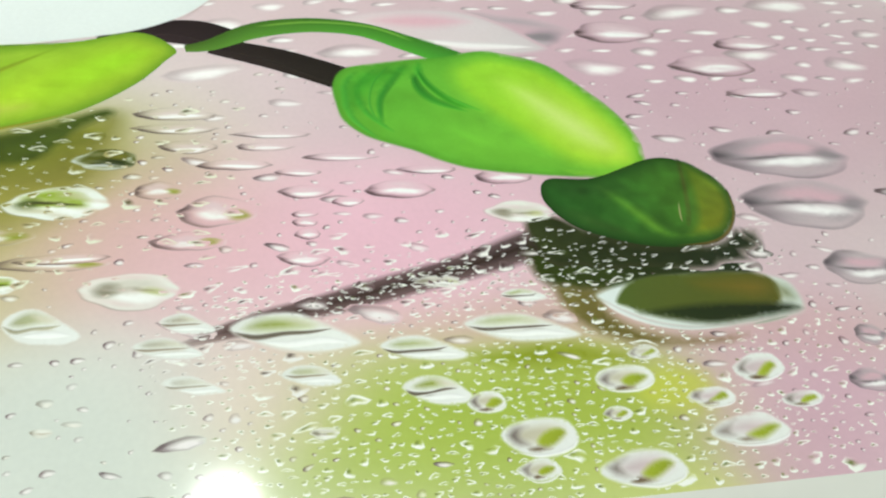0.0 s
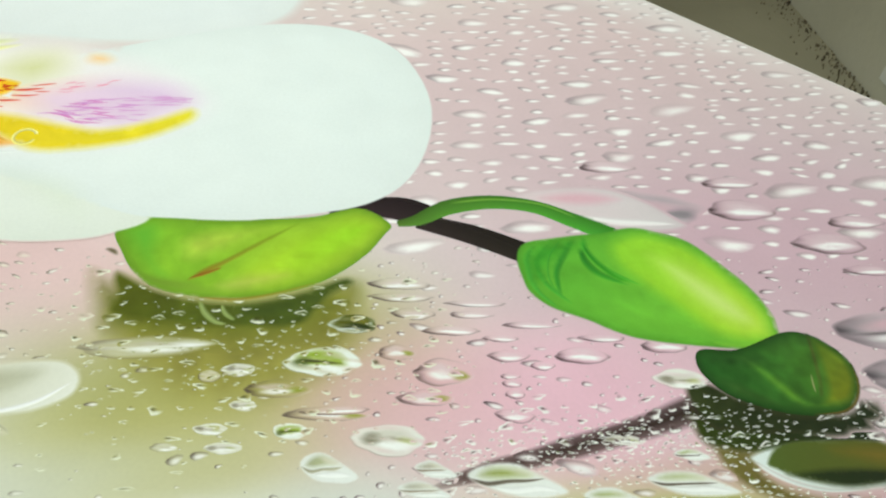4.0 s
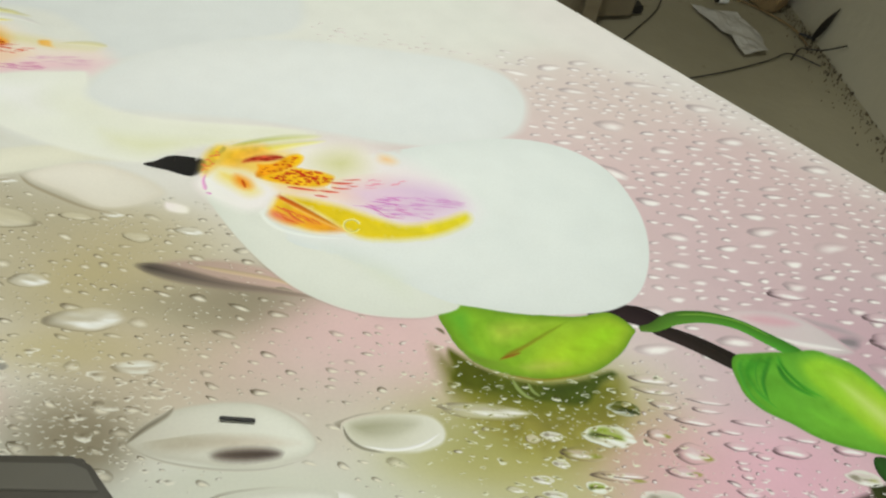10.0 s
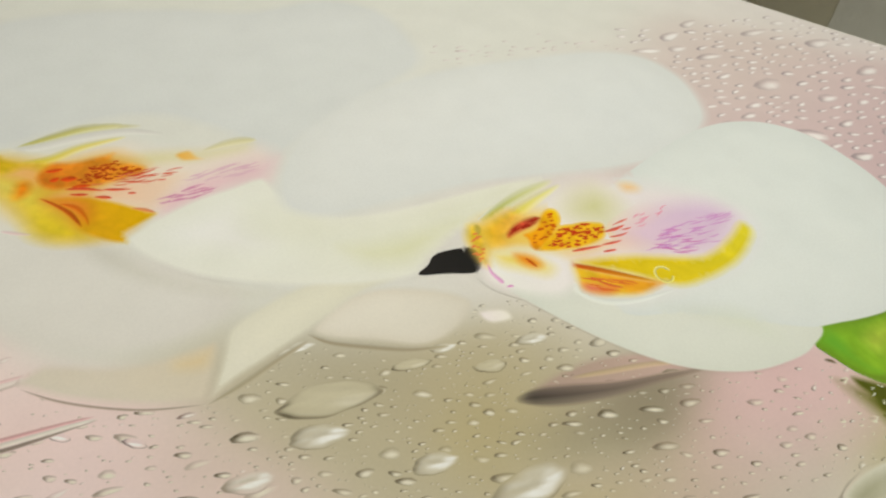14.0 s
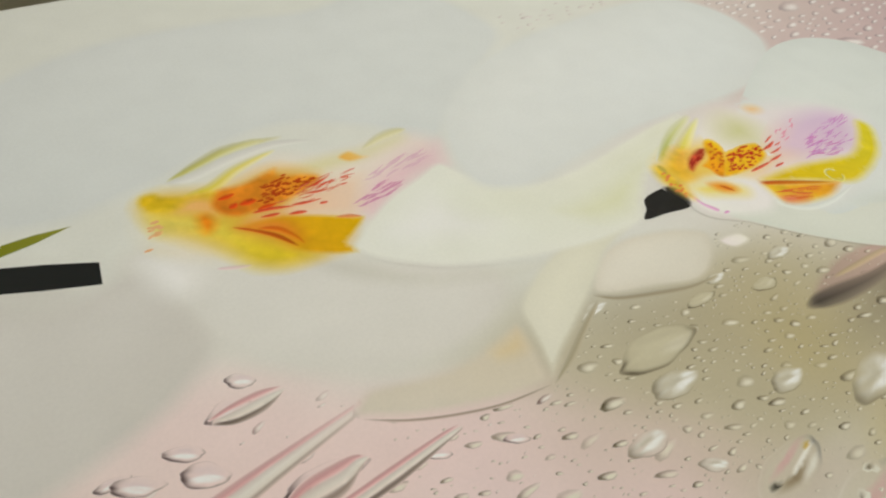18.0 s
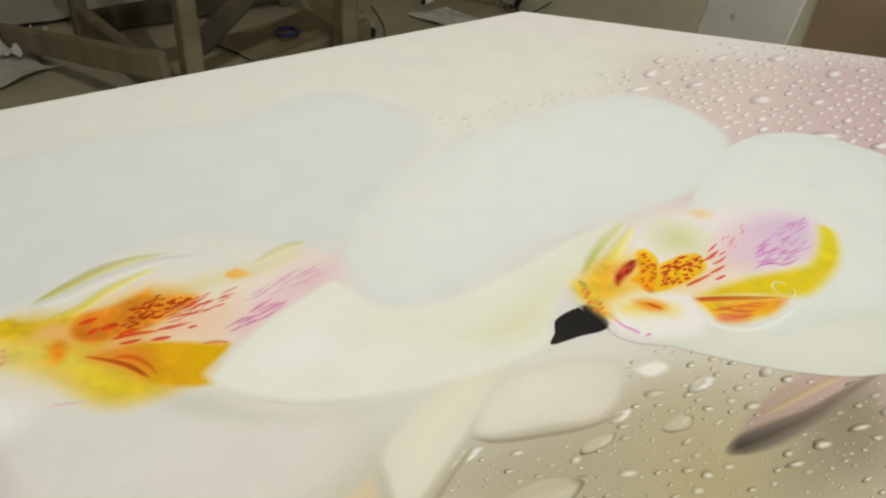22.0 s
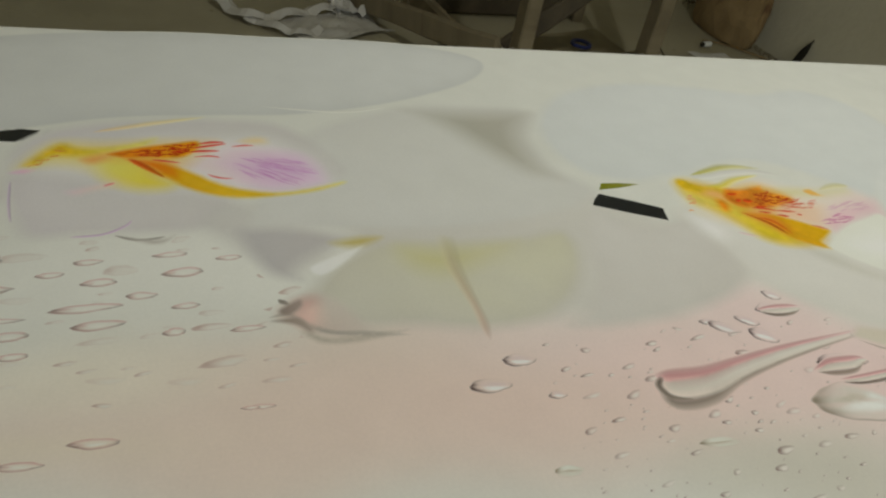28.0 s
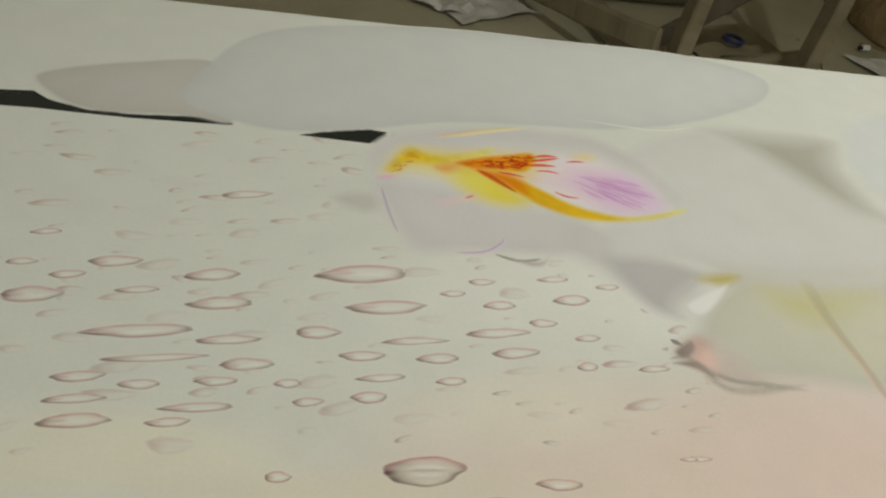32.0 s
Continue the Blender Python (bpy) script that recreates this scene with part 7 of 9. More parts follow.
stroke("water_drop_dark", [(0.190, 0.093, 0.0004), (0.193, 0.092, 0.0012), (0.198, 0.092, 0.0009), (0.203, 0.092, 0.0008), (0.206, 0.093, 0.0002)], 11, (80, 70, 58), (100, 87, 72), soft=0.7)
stroke("water_drop_edge", [(0.194, 0.091, 0.0003), (0.199, 0.091, 0.0016), (0.204, 0.091, 0.0017), (0.209, 0.090, 0.0005)], 12, (248, 249, 247), (248, 249, 247), soft=0.9)
ink("water_drop", [(0.097, 0.061), (0.102, 0.065), (0.109, 0.065), (0.115, 0.063), (0.121, 0.057), (0.118, 0.055), (0.111, 0.055), (0.104, 0.057)], 8, (230, 232, 226), (240, 242, 238), ang=-60, soft=0.0008)
ink("water_drop_band", [(0.100, 0.062), (0.103, 0.064), (0.109, 0.064), (0.114, 0.062), (0.114, 0.060), (0.109, 0.060), (0.104, 0.060)], 9, (155, 159, 106), (190, 194, 130), ang=-20, soft=0.0024)
ink("water_drop_band", [(0.107, 0.064), (0.114, 0.063), (0.118, 0.060), (0.113, 0.060), (0.109, 0.062)], 10, (208, 204, 176), (226, 222, 206), soft=0.0019)
stroke("water_drop_dark", [(0.099, 0.061, 0.0005), (0.103, 0.060, 0.0015), (0.108, 0.060, 0.0012), (0.112, 0.060, 0.0011), (0.116, 0.060, 0.0003)], 11, (140, 130, 110), (175, 162, 137), soft=0.7)
stroke("water_drop_edge", [(0.104, 0.058, 0.0004), (0.109, 0.058, 0.0020), (0.114, 0.058, 0.0022), (0.119, 0.057, 0.0006)], 12, (248, 249, 247), (248, 249, 247), soft=0.9)
ink("water_drop", [(0.042, 0.078), (0.047, 0.081), (0.054, 0.082), (0.061, 0.079), (0.070, 0.073), (0.066, 0.071), (0.059, 0.071), (0.050, 0.073)], 8, (230, 232, 226), (240, 242, 238), ang=-60, soft=0.001)
ink("water_drop_band", [(0.044, 0.078), (0.048, 0.081), (0.055, 0.081), (0.061, 0.079), (0.060, 0.077), (0.055, 0.076), (0.049, 0.076)], 9, (168, 164, 144), (206, 200, 176), ang=-20, soft=0.0029)
ink("water_drop_band", [(0.052, 0.081), (0.061, 0.079), (0.065, 0.076), (0.060, 0.076), (0.055, 0.078)], 10, (208, 204, 176), (226, 222, 206), soft=0.0023)
stroke("water_drop_dark", [(0.043, 0.077, 0.0005), (0.048, 0.076, 0.0016), (0.054, 0.076, 0.0013), (0.059, 0.076, 0.0012), (0.064, 0.076, 0.0003)], 11, (140, 128, 108), (175, 160, 135), soft=0.7)
stroke("water_drop_edge", [(0.050, 0.074, 0.0004), (0.055, 0.074, 0.0021), (0.062, 0.074, 0.0023), (0.068, 0.073, 0.0006)], 12, (248, 249, 247), (248, 249, 247), soft=0.9)
ink("water_drop", [(0.054, 0.061), (0.058, 0.064), (0.065, 0.064), (0.071, 0.061), (0.079, 0.056), (0.075, 0.055), (0.068, 0.055), (0.062, 0.057)], 8, (230, 232, 226), (240, 242, 238), ang=-60, soft=0.0009)
ink("water_drop_band", [(0.057, 0.061), (0.059, 0.063), (0.065, 0.063), (0.070, 0.061), (0.070, 0.060), (0.066, 0.059), (0.060, 0.059)], 9, (175, 172, 155), (214, 210, 190), ang=-20, soft=0.0025)
ink("water_drop_band", [(0.063, 0.063), (0.070, 0.061), (0.074, 0.059), (0.070, 0.059), (0.065, 0.061)], 10, (208, 204, 176), (226, 222, 206), soft=0.002)
stroke("water_drop_dark", [(0.056, 0.060, 0.0005), (0.059, 0.059, 0.0013), (0.064, 0.059, 0.0011), (0.069, 0.059, 0.0010), (0.073, 0.059, 0.0003)], 11, (150, 142, 124), (187, 177, 155), soft=0.7)
stroke("water_drop_edge", [(0.061, 0.058, 0.0003), (0.066, 0.057, 0.0018), (0.071, 0.057, 0.0020), (0.076, 0.057, 0.0004)], 12, (248, 249, 247), (248, 249, 247), soft=0.9)
ink("water_drop", [(0.051, 0.089), (0.055, 0.092), (0.061, 0.093), (0.066, 0.090), (0.074, 0.084), (0.070, 0.082), (0.063, 0.082), (0.057, 0.084)], 8, (230, 232, 226), (240, 242, 238), ang=-60, soft=0.0008)
ink("water_drop_band", [(0.052, 0.089), (0.055, 0.091), (0.060, 0.092), (0.065, 0.090), (0.065, 0.088), (0.061, 0.087), (0.056, 0.087)], 9, (168, 162, 144), (206, 198, 176), ang=-20, soft=0.0023)
ink("water_drop_band", [(0.058, 0.092), (0.065, 0.090), (0.069, 0.087), (0.065, 0.087), (0.061, 0.089)], 10, (208, 204, 176), (226, 222, 206), soft=0.0018)
stroke("water_drop_dark", [(0.052, 0.088, 0.0004), (0.055, 0.087, 0.0017), (0.060, 0.087, 0.0012), (0.064, 0.087, 0.0012), (0.068, 0.087, 0.0004)], 11, (130, 118, 100), (162, 147, 125), soft=0.7)
stroke("water_drop_edge", [(0.056, 0.085, 0.0005), (0.061, 0.085, 0.0020), (0.066, 0.085, 0.0022), (0.071, 0.084, 0.0007)], 12, (248, 249, 247), (248, 249, 247), soft=0.9)
ink("water_drop", [(-0.006, 0.091), (-0.003, 0.097), (0.005, 0.099), (0.012, 0.095), (0.024, 0.085), (0.019, 0.081), (0.012, 0.081), (0.002, 0.083)], 8, (230, 232, 226), (240, 242, 238), ang=-60, soft=0.001)
ink("water_drop_band", [(-0.004, 0.091), (-0.001, 0.096), (0.005, 0.098), (0.012, 0.094), (0.013, 0.091), (0.007, 0.090), (0.001, 0.089)], 9, (164, 167, 131), (200, 204, 160), ang=-20, soft=0.0029)
ink("water_drop_band", [(0.003, 0.097), (0.012, 0.095), (0.017, 0.090), (0.012, 0.090), (0.006, 0.092)], 10, (208, 204, 176), (226, 222, 206), soft=0.0023)
stroke("water_drop_dark", [(-0.005, 0.091, 0.0007), (-0.000, 0.088, 0.0025), (0.006, 0.089, 0.0020), (0.011, 0.089, 0.0023), (0.016, 0.090, 0.0005)], 11, (150, 146, 120), (187, 182, 150), soft=0.7)
stroke("water_drop_edge", [(0.002, 0.086, 0.0007), (0.008, 0.086, 0.0037), (0.014, 0.086, 0.0041), (0.020, 0.085, 0.0009)], 12, (248, 249, 247), (248, 249, 247), soft=0.9)
ink("water_drop", [(0.230, 0.090), (0.239, 0.095), (0.254, 0.098), (0.274, 0.100), (0.300, 0.100), (0.319, 0.097), (0.328, 0.091), (0.328, 0.076), (0.315, 0.071), (0.296, 0.069), (0.281, 0.068), (0.267, 0.069), (0.255, 0.072), (0.245, 0.077), (0.236, 0.083)], 8, (228, 236, 234), (206, 214, 204), ang=0, soft=0.003)
ink("water_drop_band", [(0.239, 0.086), (0.248, 0.096), (0.262, 0.100), (0.277, 0.100), (0.300, 0.100), (0.316, 0.097), (0.321, 0.089), (0.316, 0.079), (0.299, 0.073), (0.280, 0.072), (0.264, 0.074), (0.251, 0.078), (0.244, 0.082)], 9, (82, 100, 44), (92, 90, 36), ang=0, soft=0.002)
ink("water_drop_dark", [(0.246, 0.080), (0.263, 0.083), (0.282, 0.084), (0.303, 0.083), (0.322, 0.081), (0.327, 0.076), (0.315, 0.073), (0.296, 0.071), (0.280, 0.070), (0.262, 0.074)], 10, (44, 56, 30), (34, 42, 28), ang=0, soft=0.004)
ink("water_drop_band", [(0.274, 0.098), (0.299, 0.099), (0.314, 0.096), (0.319, 0.088), (0.308, 0.081), (0.293, 0.084), (0.278, 0.088)], 10, (96, 96, 36), (120, 102, 42), ang=0, soft=0.008)
ink("water_drop_spot", [(0.318, 0.093), (0.326, 0.090), (0.327, 0.081), (0.319, 0.080), (0.316, 0.085)], 11, (150, 156, 120), (120, 126, 96), soft=0.006)
stroke("water_drop_edge", [(0.233, 0.088, 0.0013), (0.240, 0.081, 0.0036), (0.252, 0.074, 0.0031), (0.268, 0.070, 0.0023), (0.289, 0.070, 0.0012)], 12, (240, 246, 246), (210, 220, 214), soft=0.7)
stroke("water_drop_edge", [(0.298, 0.070, 0.0005), (0.306, 0.071, 0.0017), (0.317, 0.073, 0.0008)], 12, (170, 178, 160), (160, 168, 150), soft=0.8)
ink("dark_reflection", [(0.217, 0.134), (0.229, 0.132), (0.243, 0.121), (0.266, 0.116), (0.294, 0.115), (0.314, 0.127), (0.324, 0.119), (0.324, 0.111), (0.314, 0.102), (0.311, 0.093), (0.272, 0.093), (0.244, 0.089), (0.221, 0.091), (0.207, 0.099), (0.205, 0.115)], 2, (56, 68, 24), (34, 42, 32), ang=0, soft=0.005, mottle=0.15)
ink("dark_reflection", [(0.212, 0.098), (0.230, 0.097), (0.245, 0.093), (0.237, 0.085), (0.247, 0.074), (0.267, 0.068), (0.296, 0.067), (0.285, 0.060), (0.249, 0.060), (0.227, 0.068), (0.215, 0.080)], 2, (110, 104, 52), (130, 108, 70), ang=0, soft=0.006, mottle=0.1)
ink("green_reflection", [(0.164, 0.065), (0.184, 0.070), (0.213, 0.072), (0.238, 0.064), (0.258, 0.058), (0.237, 0.053), (0.208, 0.052), (0.181, 0.055)], 2, (136, 156, 36), (150, 156, 50), ang=0, soft=0.009, mottle=0.08)
ink("green_reflection", [(0.248, 0.058), (0.267, 0.054), (0.274, 0.040), (0.259, 0.027), (0.236, 0.031), (0.229, 0.044)], 2, (196, 206, 76), (200, 196, 110), ang=0, soft=0.01)
ink("petal_shadow", [(-1.035, 0.776), (-0.990, 0.780), (-0.920, 0.780), (-0.843, 0.773), (-0.869, 0.709), (-0.871, 0.654), (-0.863, 0.614), (-0.905, 0.618), (-0.942, 0.653), (-0.971, 0.702), (-1.000, 0.745)], 7, (194, 193, 181), (190, 187, 175), ang=0, soft=0.04)
stroke("petal_vein", [(-1.027, 0.536, 0.0216), (-1.031, 0.498, 0.0189), (-1.030, 0.470, 0.0146), (-1.028, 0.444, 0.0108), (-1.028, 0.422, 0.0108), (-1.029, 0.406, 0.0038)], 7, (204, 199, 158), (216, 190, 180), soft=1.0)
ink("petal_fold", [(-0.708, 0.372), (-0.694, 0.384), (-0.678, 0.382), (-0.650, 0.373), (-0.625, 0.371), (-0.599, 0.374), (-0.577, 0.377), (-0.578, 0.359), (-0.588, 0.329), (-0.597, 0.326), (-0.625, 0.331), (-0.653, 0.340), (-0.681, 0.352), (-0.698, 0.363)], 8, (230, 221, 207), (225, 214, 191), ang=20, edge=(225, 216, 201), band=0.006, soft=0.007)
ink("petal_blush", [(-0.612, 0.370), (-0.589, 0.374), (-0.577, 0.374), (-0.581, 0.352), (-0.597, 0.348), (-0.614, 0.355)], 9, (237, 216, 170), (230, 207, 161), soft=0.016)
stroke("petal_shadow", [(-0.704, 0.367, 0.0012), (-0.682, 0.352, 0.0027), (-0.654, 0.339, 0.0027), (-0.626, 0.330, 0.0025), (-0.593, 0.325, 0.0012)], 9, (172, 152, 140), (161, 147, 129), soft=0.9)
ink("petal", [(-0.430, 0.404), (-0.470, 0.391), (-0.506, 0.370), (-0.540, 0.352), (-0.567, 0.339), (-0.590, 0.326), (-0.587, 0.337), (-0.581, 0.352), (-0.576, 0.366), (-0.565, 0.389), (-0.520, 0.411), (-0.479, 0.418)], 10, (244, 241, 225), (237, 235, 214), ang=20, edge=(230, 228, 212), band=0.01, soft=0.006)
ink("pale_bud", [(-0.512, 0.371), (-0.485, 0.392), (-0.457, 0.398), (-0.429, 0.393), (-0.400, 0.382), (-0.383, 0.366), (-0.395, 0.348), (-0.417, 0.335), (-0.439, 0.333), (-0.469, 0.345), (-0.503, 0.357)], 9, (244, 239, 227), (232, 227, 214), ang=-60, edge=(218, 210, 193), band=0.006, soft=0.006)
stroke("petal_shadow", [(-0.515, 0.366, 0.0018), (-0.501, 0.354, 0.0053), (-0.472, 0.342, 0.0063), (-0.445, 0.333, 0.0049), (-0.419, 0.330, 0.0019)], 8, (168, 156, 131), (172, 161, 138), soft=1.0)
stroke("petal_shadow", [(-0.591, 0.324, 0.0014), (-0.567, 0.334, 0.0063), (-0.542, 0.347, 0.0057), (-0.515, 0.360, 0.0023)], 7, (175, 166, 140), (182, 170, 145), soft=1.0)
ink("pink_speck", [(-0.383, 0.356), (-0.362, 0.353), (-0.359, 0.341), (-0.376, 0.340), (-0.384, 0.347)], 11, (250, 241, 241), (250, 246, 235), soft=0.004)
ink("petal_light", [(-1.152, 0.502), (-1.139, 0.511), (-1.115, 0.523), (-1.099, 0.528), (-1.117, 0.507), (-1.137, 0.491), (-1.148, 0.491)], 8, (250, 250, 250), (250, 250, 245), soft=0.004)
ink("petal_blush", [(-1.176, 0.449), (-1.161, 0.465), (-1.143, 0.459), (-1.144, 0.436), (-1.159, 0.427), (-1.171, 0.433)], 8, (238, 200, 192), (245, 220, 208), soft=0.014)
ink("petal_shadow", [(-1.182, 0.454), (-1.174, 0.461), (-1.162, 0.467), (-1.160, 0.458), (-1.168, 0.449), (-1.177, 0.447)], 9, (150, 138, 130), (188, 170, 162), soft=0.004)
ink("petal_shadow", [(-1.189, 0.443), (-1.177, 0.447), (-1.164, 0.446), (-1.156, 0.432), (-1.161, 0.426), (-1.170, 0.436)], 9, (150, 140, 130), (188, 172, 162), soft=0.004)
ink("petal_shadow", [(-1.169, 0.432), (-1.158, 0.430), (-1.147, 0.424), (-1.120, 0.424), (-1.097, 0.425), (-1.083, 0.424), (-1.106, 0.417), (-1.132, 0.413), (-1.153, 0.415), (-1.164, 0.423)], 9, (188, 179, 165), (188, 180, 170), soft=0.006)
ink("petal_shadow", [(-1.290, 0.554), (-1.277, 0.549), (-1.260, 0.548), (-1.248, 0.554), (-1.256, 0.540), (-1.272, 0.539)], 10, (188, 181, 174), (195, 189, 182), soft=0.006)
stroke("petal_light", [(-1.162, 0.771, 0.0028), (-1.102, 0.762, 0.0057), (-1.062, 0.763, 0.0060), (-1.021, 0.776, 0.0020)], 9, (240, 240, 233), (240, 240, 233), soft=0.8)
ink("petal", [(-0.634, 0.493), (-0.623, 0.502), (-0.609, 0.512), (-0.578, 0.528), (-0.547, 0.537), (-0.517, 0.545), (-0.506, 0.524), (-0.487, 0.502), (-0.465, 0.485), (-0.431, 0.481), (-0.388, 0.484), (-0.330, 0.492), (-0.280, 0.496), (-0.252, 0.491), (-0.326, 0.457), (-0.371, 0.437), (-0.398, 0.419), (-0.418, 0.401), (-0.456, 0.400), (-0.496, 0.407), (-0.540, 0.420), (-0.586, 0.440), (-0.617, 0.465), (-0.631, 0.483)], 26, (246, 248, 241), (233, 234, 209), ang=8, edge=(244, 244, 235), band=0.012, soft=0.006)
ink("petal_light", [(-0.614, 0.501), (-0.573, 0.521), (-0.539, 0.525), (-0.523, 0.484), (-0.505, 0.458), (-0.535, 0.440), (-0.578, 0.452), (-0.608, 0.473)], 27, (250, 250, 248), (244, 244, 238), soft=0.03)
ink("petal_fold", [(-0.480, 0.453), (-0.430, 0.454), (-0.359, 0.464), (-0.292, 0.477), (-0.261, 0.485), (-0.322, 0.459), (-0.365, 0.441), (-0.398, 0.418), (-0.424, 0.407), (-0.463, 0.418)], 27, (231, 232, 196), (218, 220, 154), ang=15, soft=0.03)
ink("water_drop", [(0.122, 0.292), (0.140, 0.305), (0.173, 0.312), (0.206, 0.311), (0.232, 0.297), (0.249, 0.280), (0.256, 0.270), (0.234, 0.264), (0.207, 0.266), (0.183, 0.268), (0.158, 0.277), (0.135, 0.286)], 4, (226, 206, 210), (214, 206, 208), ang=0, edge=(206, 192, 196), band=0.003, soft=0.004)
ink("water_drop_band", [(0.147, 0.299), (0.173, 0.308), (0.201, 0.307), (0.218, 0.298), (0.194, 0.289), (0.166, 0.290)], 5, (222, 176, 188), (220, 184, 196), soft=0.008)
stroke("water_drop_edge", [(0.179, 0.280, 0.0018), (0.202, 0.275, 0.0096), (0.226, 0.274, 0.0076), (0.247, 0.273, 0.0018)], 6, (246, 242, 242), (244, 240, 240), soft=0.9)
ink("dark_stalk", [(-1.726, 0.736), (-1.693, 0.741), (-1.668, 0.743), (-1.654, 0.731), (-1.623, 0.719), (-1.578, 0.717), (-1.508, 0.722), (-1.502, 0.711), (-1.541, 0.711), (-1.586, 0.711), (-1.635, 0.714), (-1.661, 0.716), (-1.687, 0.716), (-1.719, 0.713)], 5, (48, 50, 48), (44, 46, 44), sharp=True)
ink("water_drop", [(-0.342, 0.109), (-0.336, 0.123), (-0.322, 0.139), (-0.293, 0.150), (-0.261, 0.153), (-0.235, 0.145), (-0.216, 0.129), (-0.217, 0.115), (-0.235, 0.105), (-0.260, 0.098), (-0.290, 0.099), (-0.317, 0.100), (-0.333, 0.104)], 5, (216, 213, 200), (244, 246, 235), ang=10, edge=(195, 193, 178), band=0.004, soft=0.003)
ink("water_drop_band", [(-0.337, 0.109), (-0.318, 0.116), (-0.286, 0.125), (-0.248, 0.128), (-0.219, 0.124), (-0.245, 0.115), (-0.282, 0.109), (-0.315, 0.104)], 6, (174, 165, 141), (220, 206, 189), ang=0, soft=0.01)
ink("water_drop_dark", [(-0.289, 0.109), (-0.276, 0.116), (-0.249, 0.119), (-0.235, 0.115), (-0.239, 0.108), (-0.261, 0.102), (-0.282, 0.102)], 7, (88, 78, 69), (69, 61, 57), soft=0.01)
stroke("water_drop_edge", [(-0.342, 0.109, 0.0020), (-0.333, 0.122, 0.0060), (-0.322, 0.134, 0.0058), (-0.318, 0.142, 0.0014)], 7, (116, 109, 92), (158, 151, 134), soft=0.8)
stroke("water_drop_edge", [(-0.338, 0.106, 0.0008), (-0.313, 0.099, 0.0024), (-0.278, 0.097, 0.0029), (-0.245, 0.101, 0.0026), (-0.219, 0.112, 0.0009)], 7, (189, 185, 168), (206, 204, 193), soft=0.8)
ink("water_drop", [(-0.200, 0.143), (-0.186, 0.151), (-0.162, 0.157), (-0.136, 0.158), (-0.123, 0.148), (-0.124, 0.134), (-0.142, 0.124), (-0.166, 0.122), (-0.187, 0.124), (-0.197, 0.132)], 5, (200, 198, 174), (235, 235, 223), ang=-50, edge=(237, 237, 227), band=0.003, soft=0.003)
ink("water_drop_band", [(-0.196, 0.144), (-0.174, 0.152), (-0.144, 0.155), (-0.139, 0.146), (-0.155, 0.133), (-0.175, 0.129), (-0.190, 0.133)], 6, (158, 156, 126), (216, 216, 197), ang=-60, soft=0.008)
stroke("water_drop_edge", [(-0.183, 0.126, 0.0014), (-0.162, 0.125, 0.0037), (-0.142, 0.131, 0.0037), (-0.127, 0.143, 0.0014)], 7, (250, 250, 250), (250, 250, 250), soft=0.8)
stroke("water_drop_edge", [(-0.199, 0.141, 0.0008), (-0.194, 0.131, 0.0033), (-0.183, 0.124, 0.0035), (-0.166, 0.122, 0.0014)], 7, (116, 111, 94), (147, 145, 126), soft=0.8)
ink("water_drop", [(-0.282, 0.069), (-0.273, 0.078), (-0.249, 0.085), (-0.220, 0.090), (-0.197, 0.089), (-0.199, 0.079), (-0.220, 0.068), (-0.251, 0.063)], 4, (237, 237, 227), (242, 244, 235), ang=0, edge=(189, 187, 174), band=0.004, soft=0.005)

# water drops of the print
drop("pale", 0.039, 0.105, 0.0211, 0.0084, -4)
drop("rose", 0.060, 0.130, 0.0160, 0.0050, -1)
drop("rose", 0.071, 0.147, 0.0180, 0.0085, -3)
drop("green", 0.004, 0.155, 0.0230, 0.0094, -2)
drop("olive", 0.020, 0.182, 0.0155, 0.0065, -1)
drop("rose", 0.045, 0.161, 0.0115, 0.0050, -2)
drop("pink", 0.078, 0.177, 0.0180, 0.0035, -1)
drop("pink", 0.056, 0.190, 0.0135, 0.0045, -2)
drop("pink", 0.049, 0.203, 0.0200, 0.0035, -1)
drop("pink", 0.048, 0.214, 0.0200, 0.0045, -1)
drop("pink", 0.110, 0.158, 0.0125, 0.0040, 0)
drop("pink", 0.154, 0.158, 0.0175, 0.0055, -1)
drop("pink", 0.129, 0.151, 0.0075, 0.0030, 0)
drop("pink", 0.108, 0.118, 0.0115, 0.0040, -4)
drop("pink", 0.206, 0.165, 0.0155, 0.0050, -1)
drop("pink", 0.169, 0.171, 0.0145, 0.0030, -1)
drop("pink", 0.107, 0.171, 0.0115, 0.0025, -2)
drop("pink", 0.109, 0.144, 0.0060, 0.0020, 0)
drop("pink", 0.109, 0.139, 0.0060, 0.0025, -4)
drop("pink", 0.110, 0.132, 0.0060, 0.0030, 0)
drop("pale", 0.209, 0.141, 0.0165, 0.0071, -3)
drop("lens", 0.363, 0.175, 0.0425, 0.0152, -1)
drop("lens", 0.361, 0.140, 0.0375, 0.0153, -2)
drop("lens", 0.368, 0.098, 0.0196, 0.0099, -4)
drop("lens", 0.351, 0.061, 0.0080, 0.0052, -3)
drop("lens", 0.339, 0.039, 0.0105, 0.0053, -5)
drop("pink", 0.302, 0.289, 0.0280, 0.0099, 1)
drop("pink", 0.355, 0.255, 0.0280, 0.0100, 0)
drop("pink", 0.387, 0.278, 0.0240, 0.0064, 1)
drop("pink", 0.373, 0.229, 0.0200, 0.0045, 0)
drop("pale", 0.113, 0.036, 0.0055, 0.0025, -5)
drop("grey", 0.017, 0.045, 0.0040, 0.0019, -7)
drop("pale", 0.165, 0.102, 0.0130, 0.0030, -4)
drop("pink", 0.095, 0.198, 0.0190, 0.0025, -1)
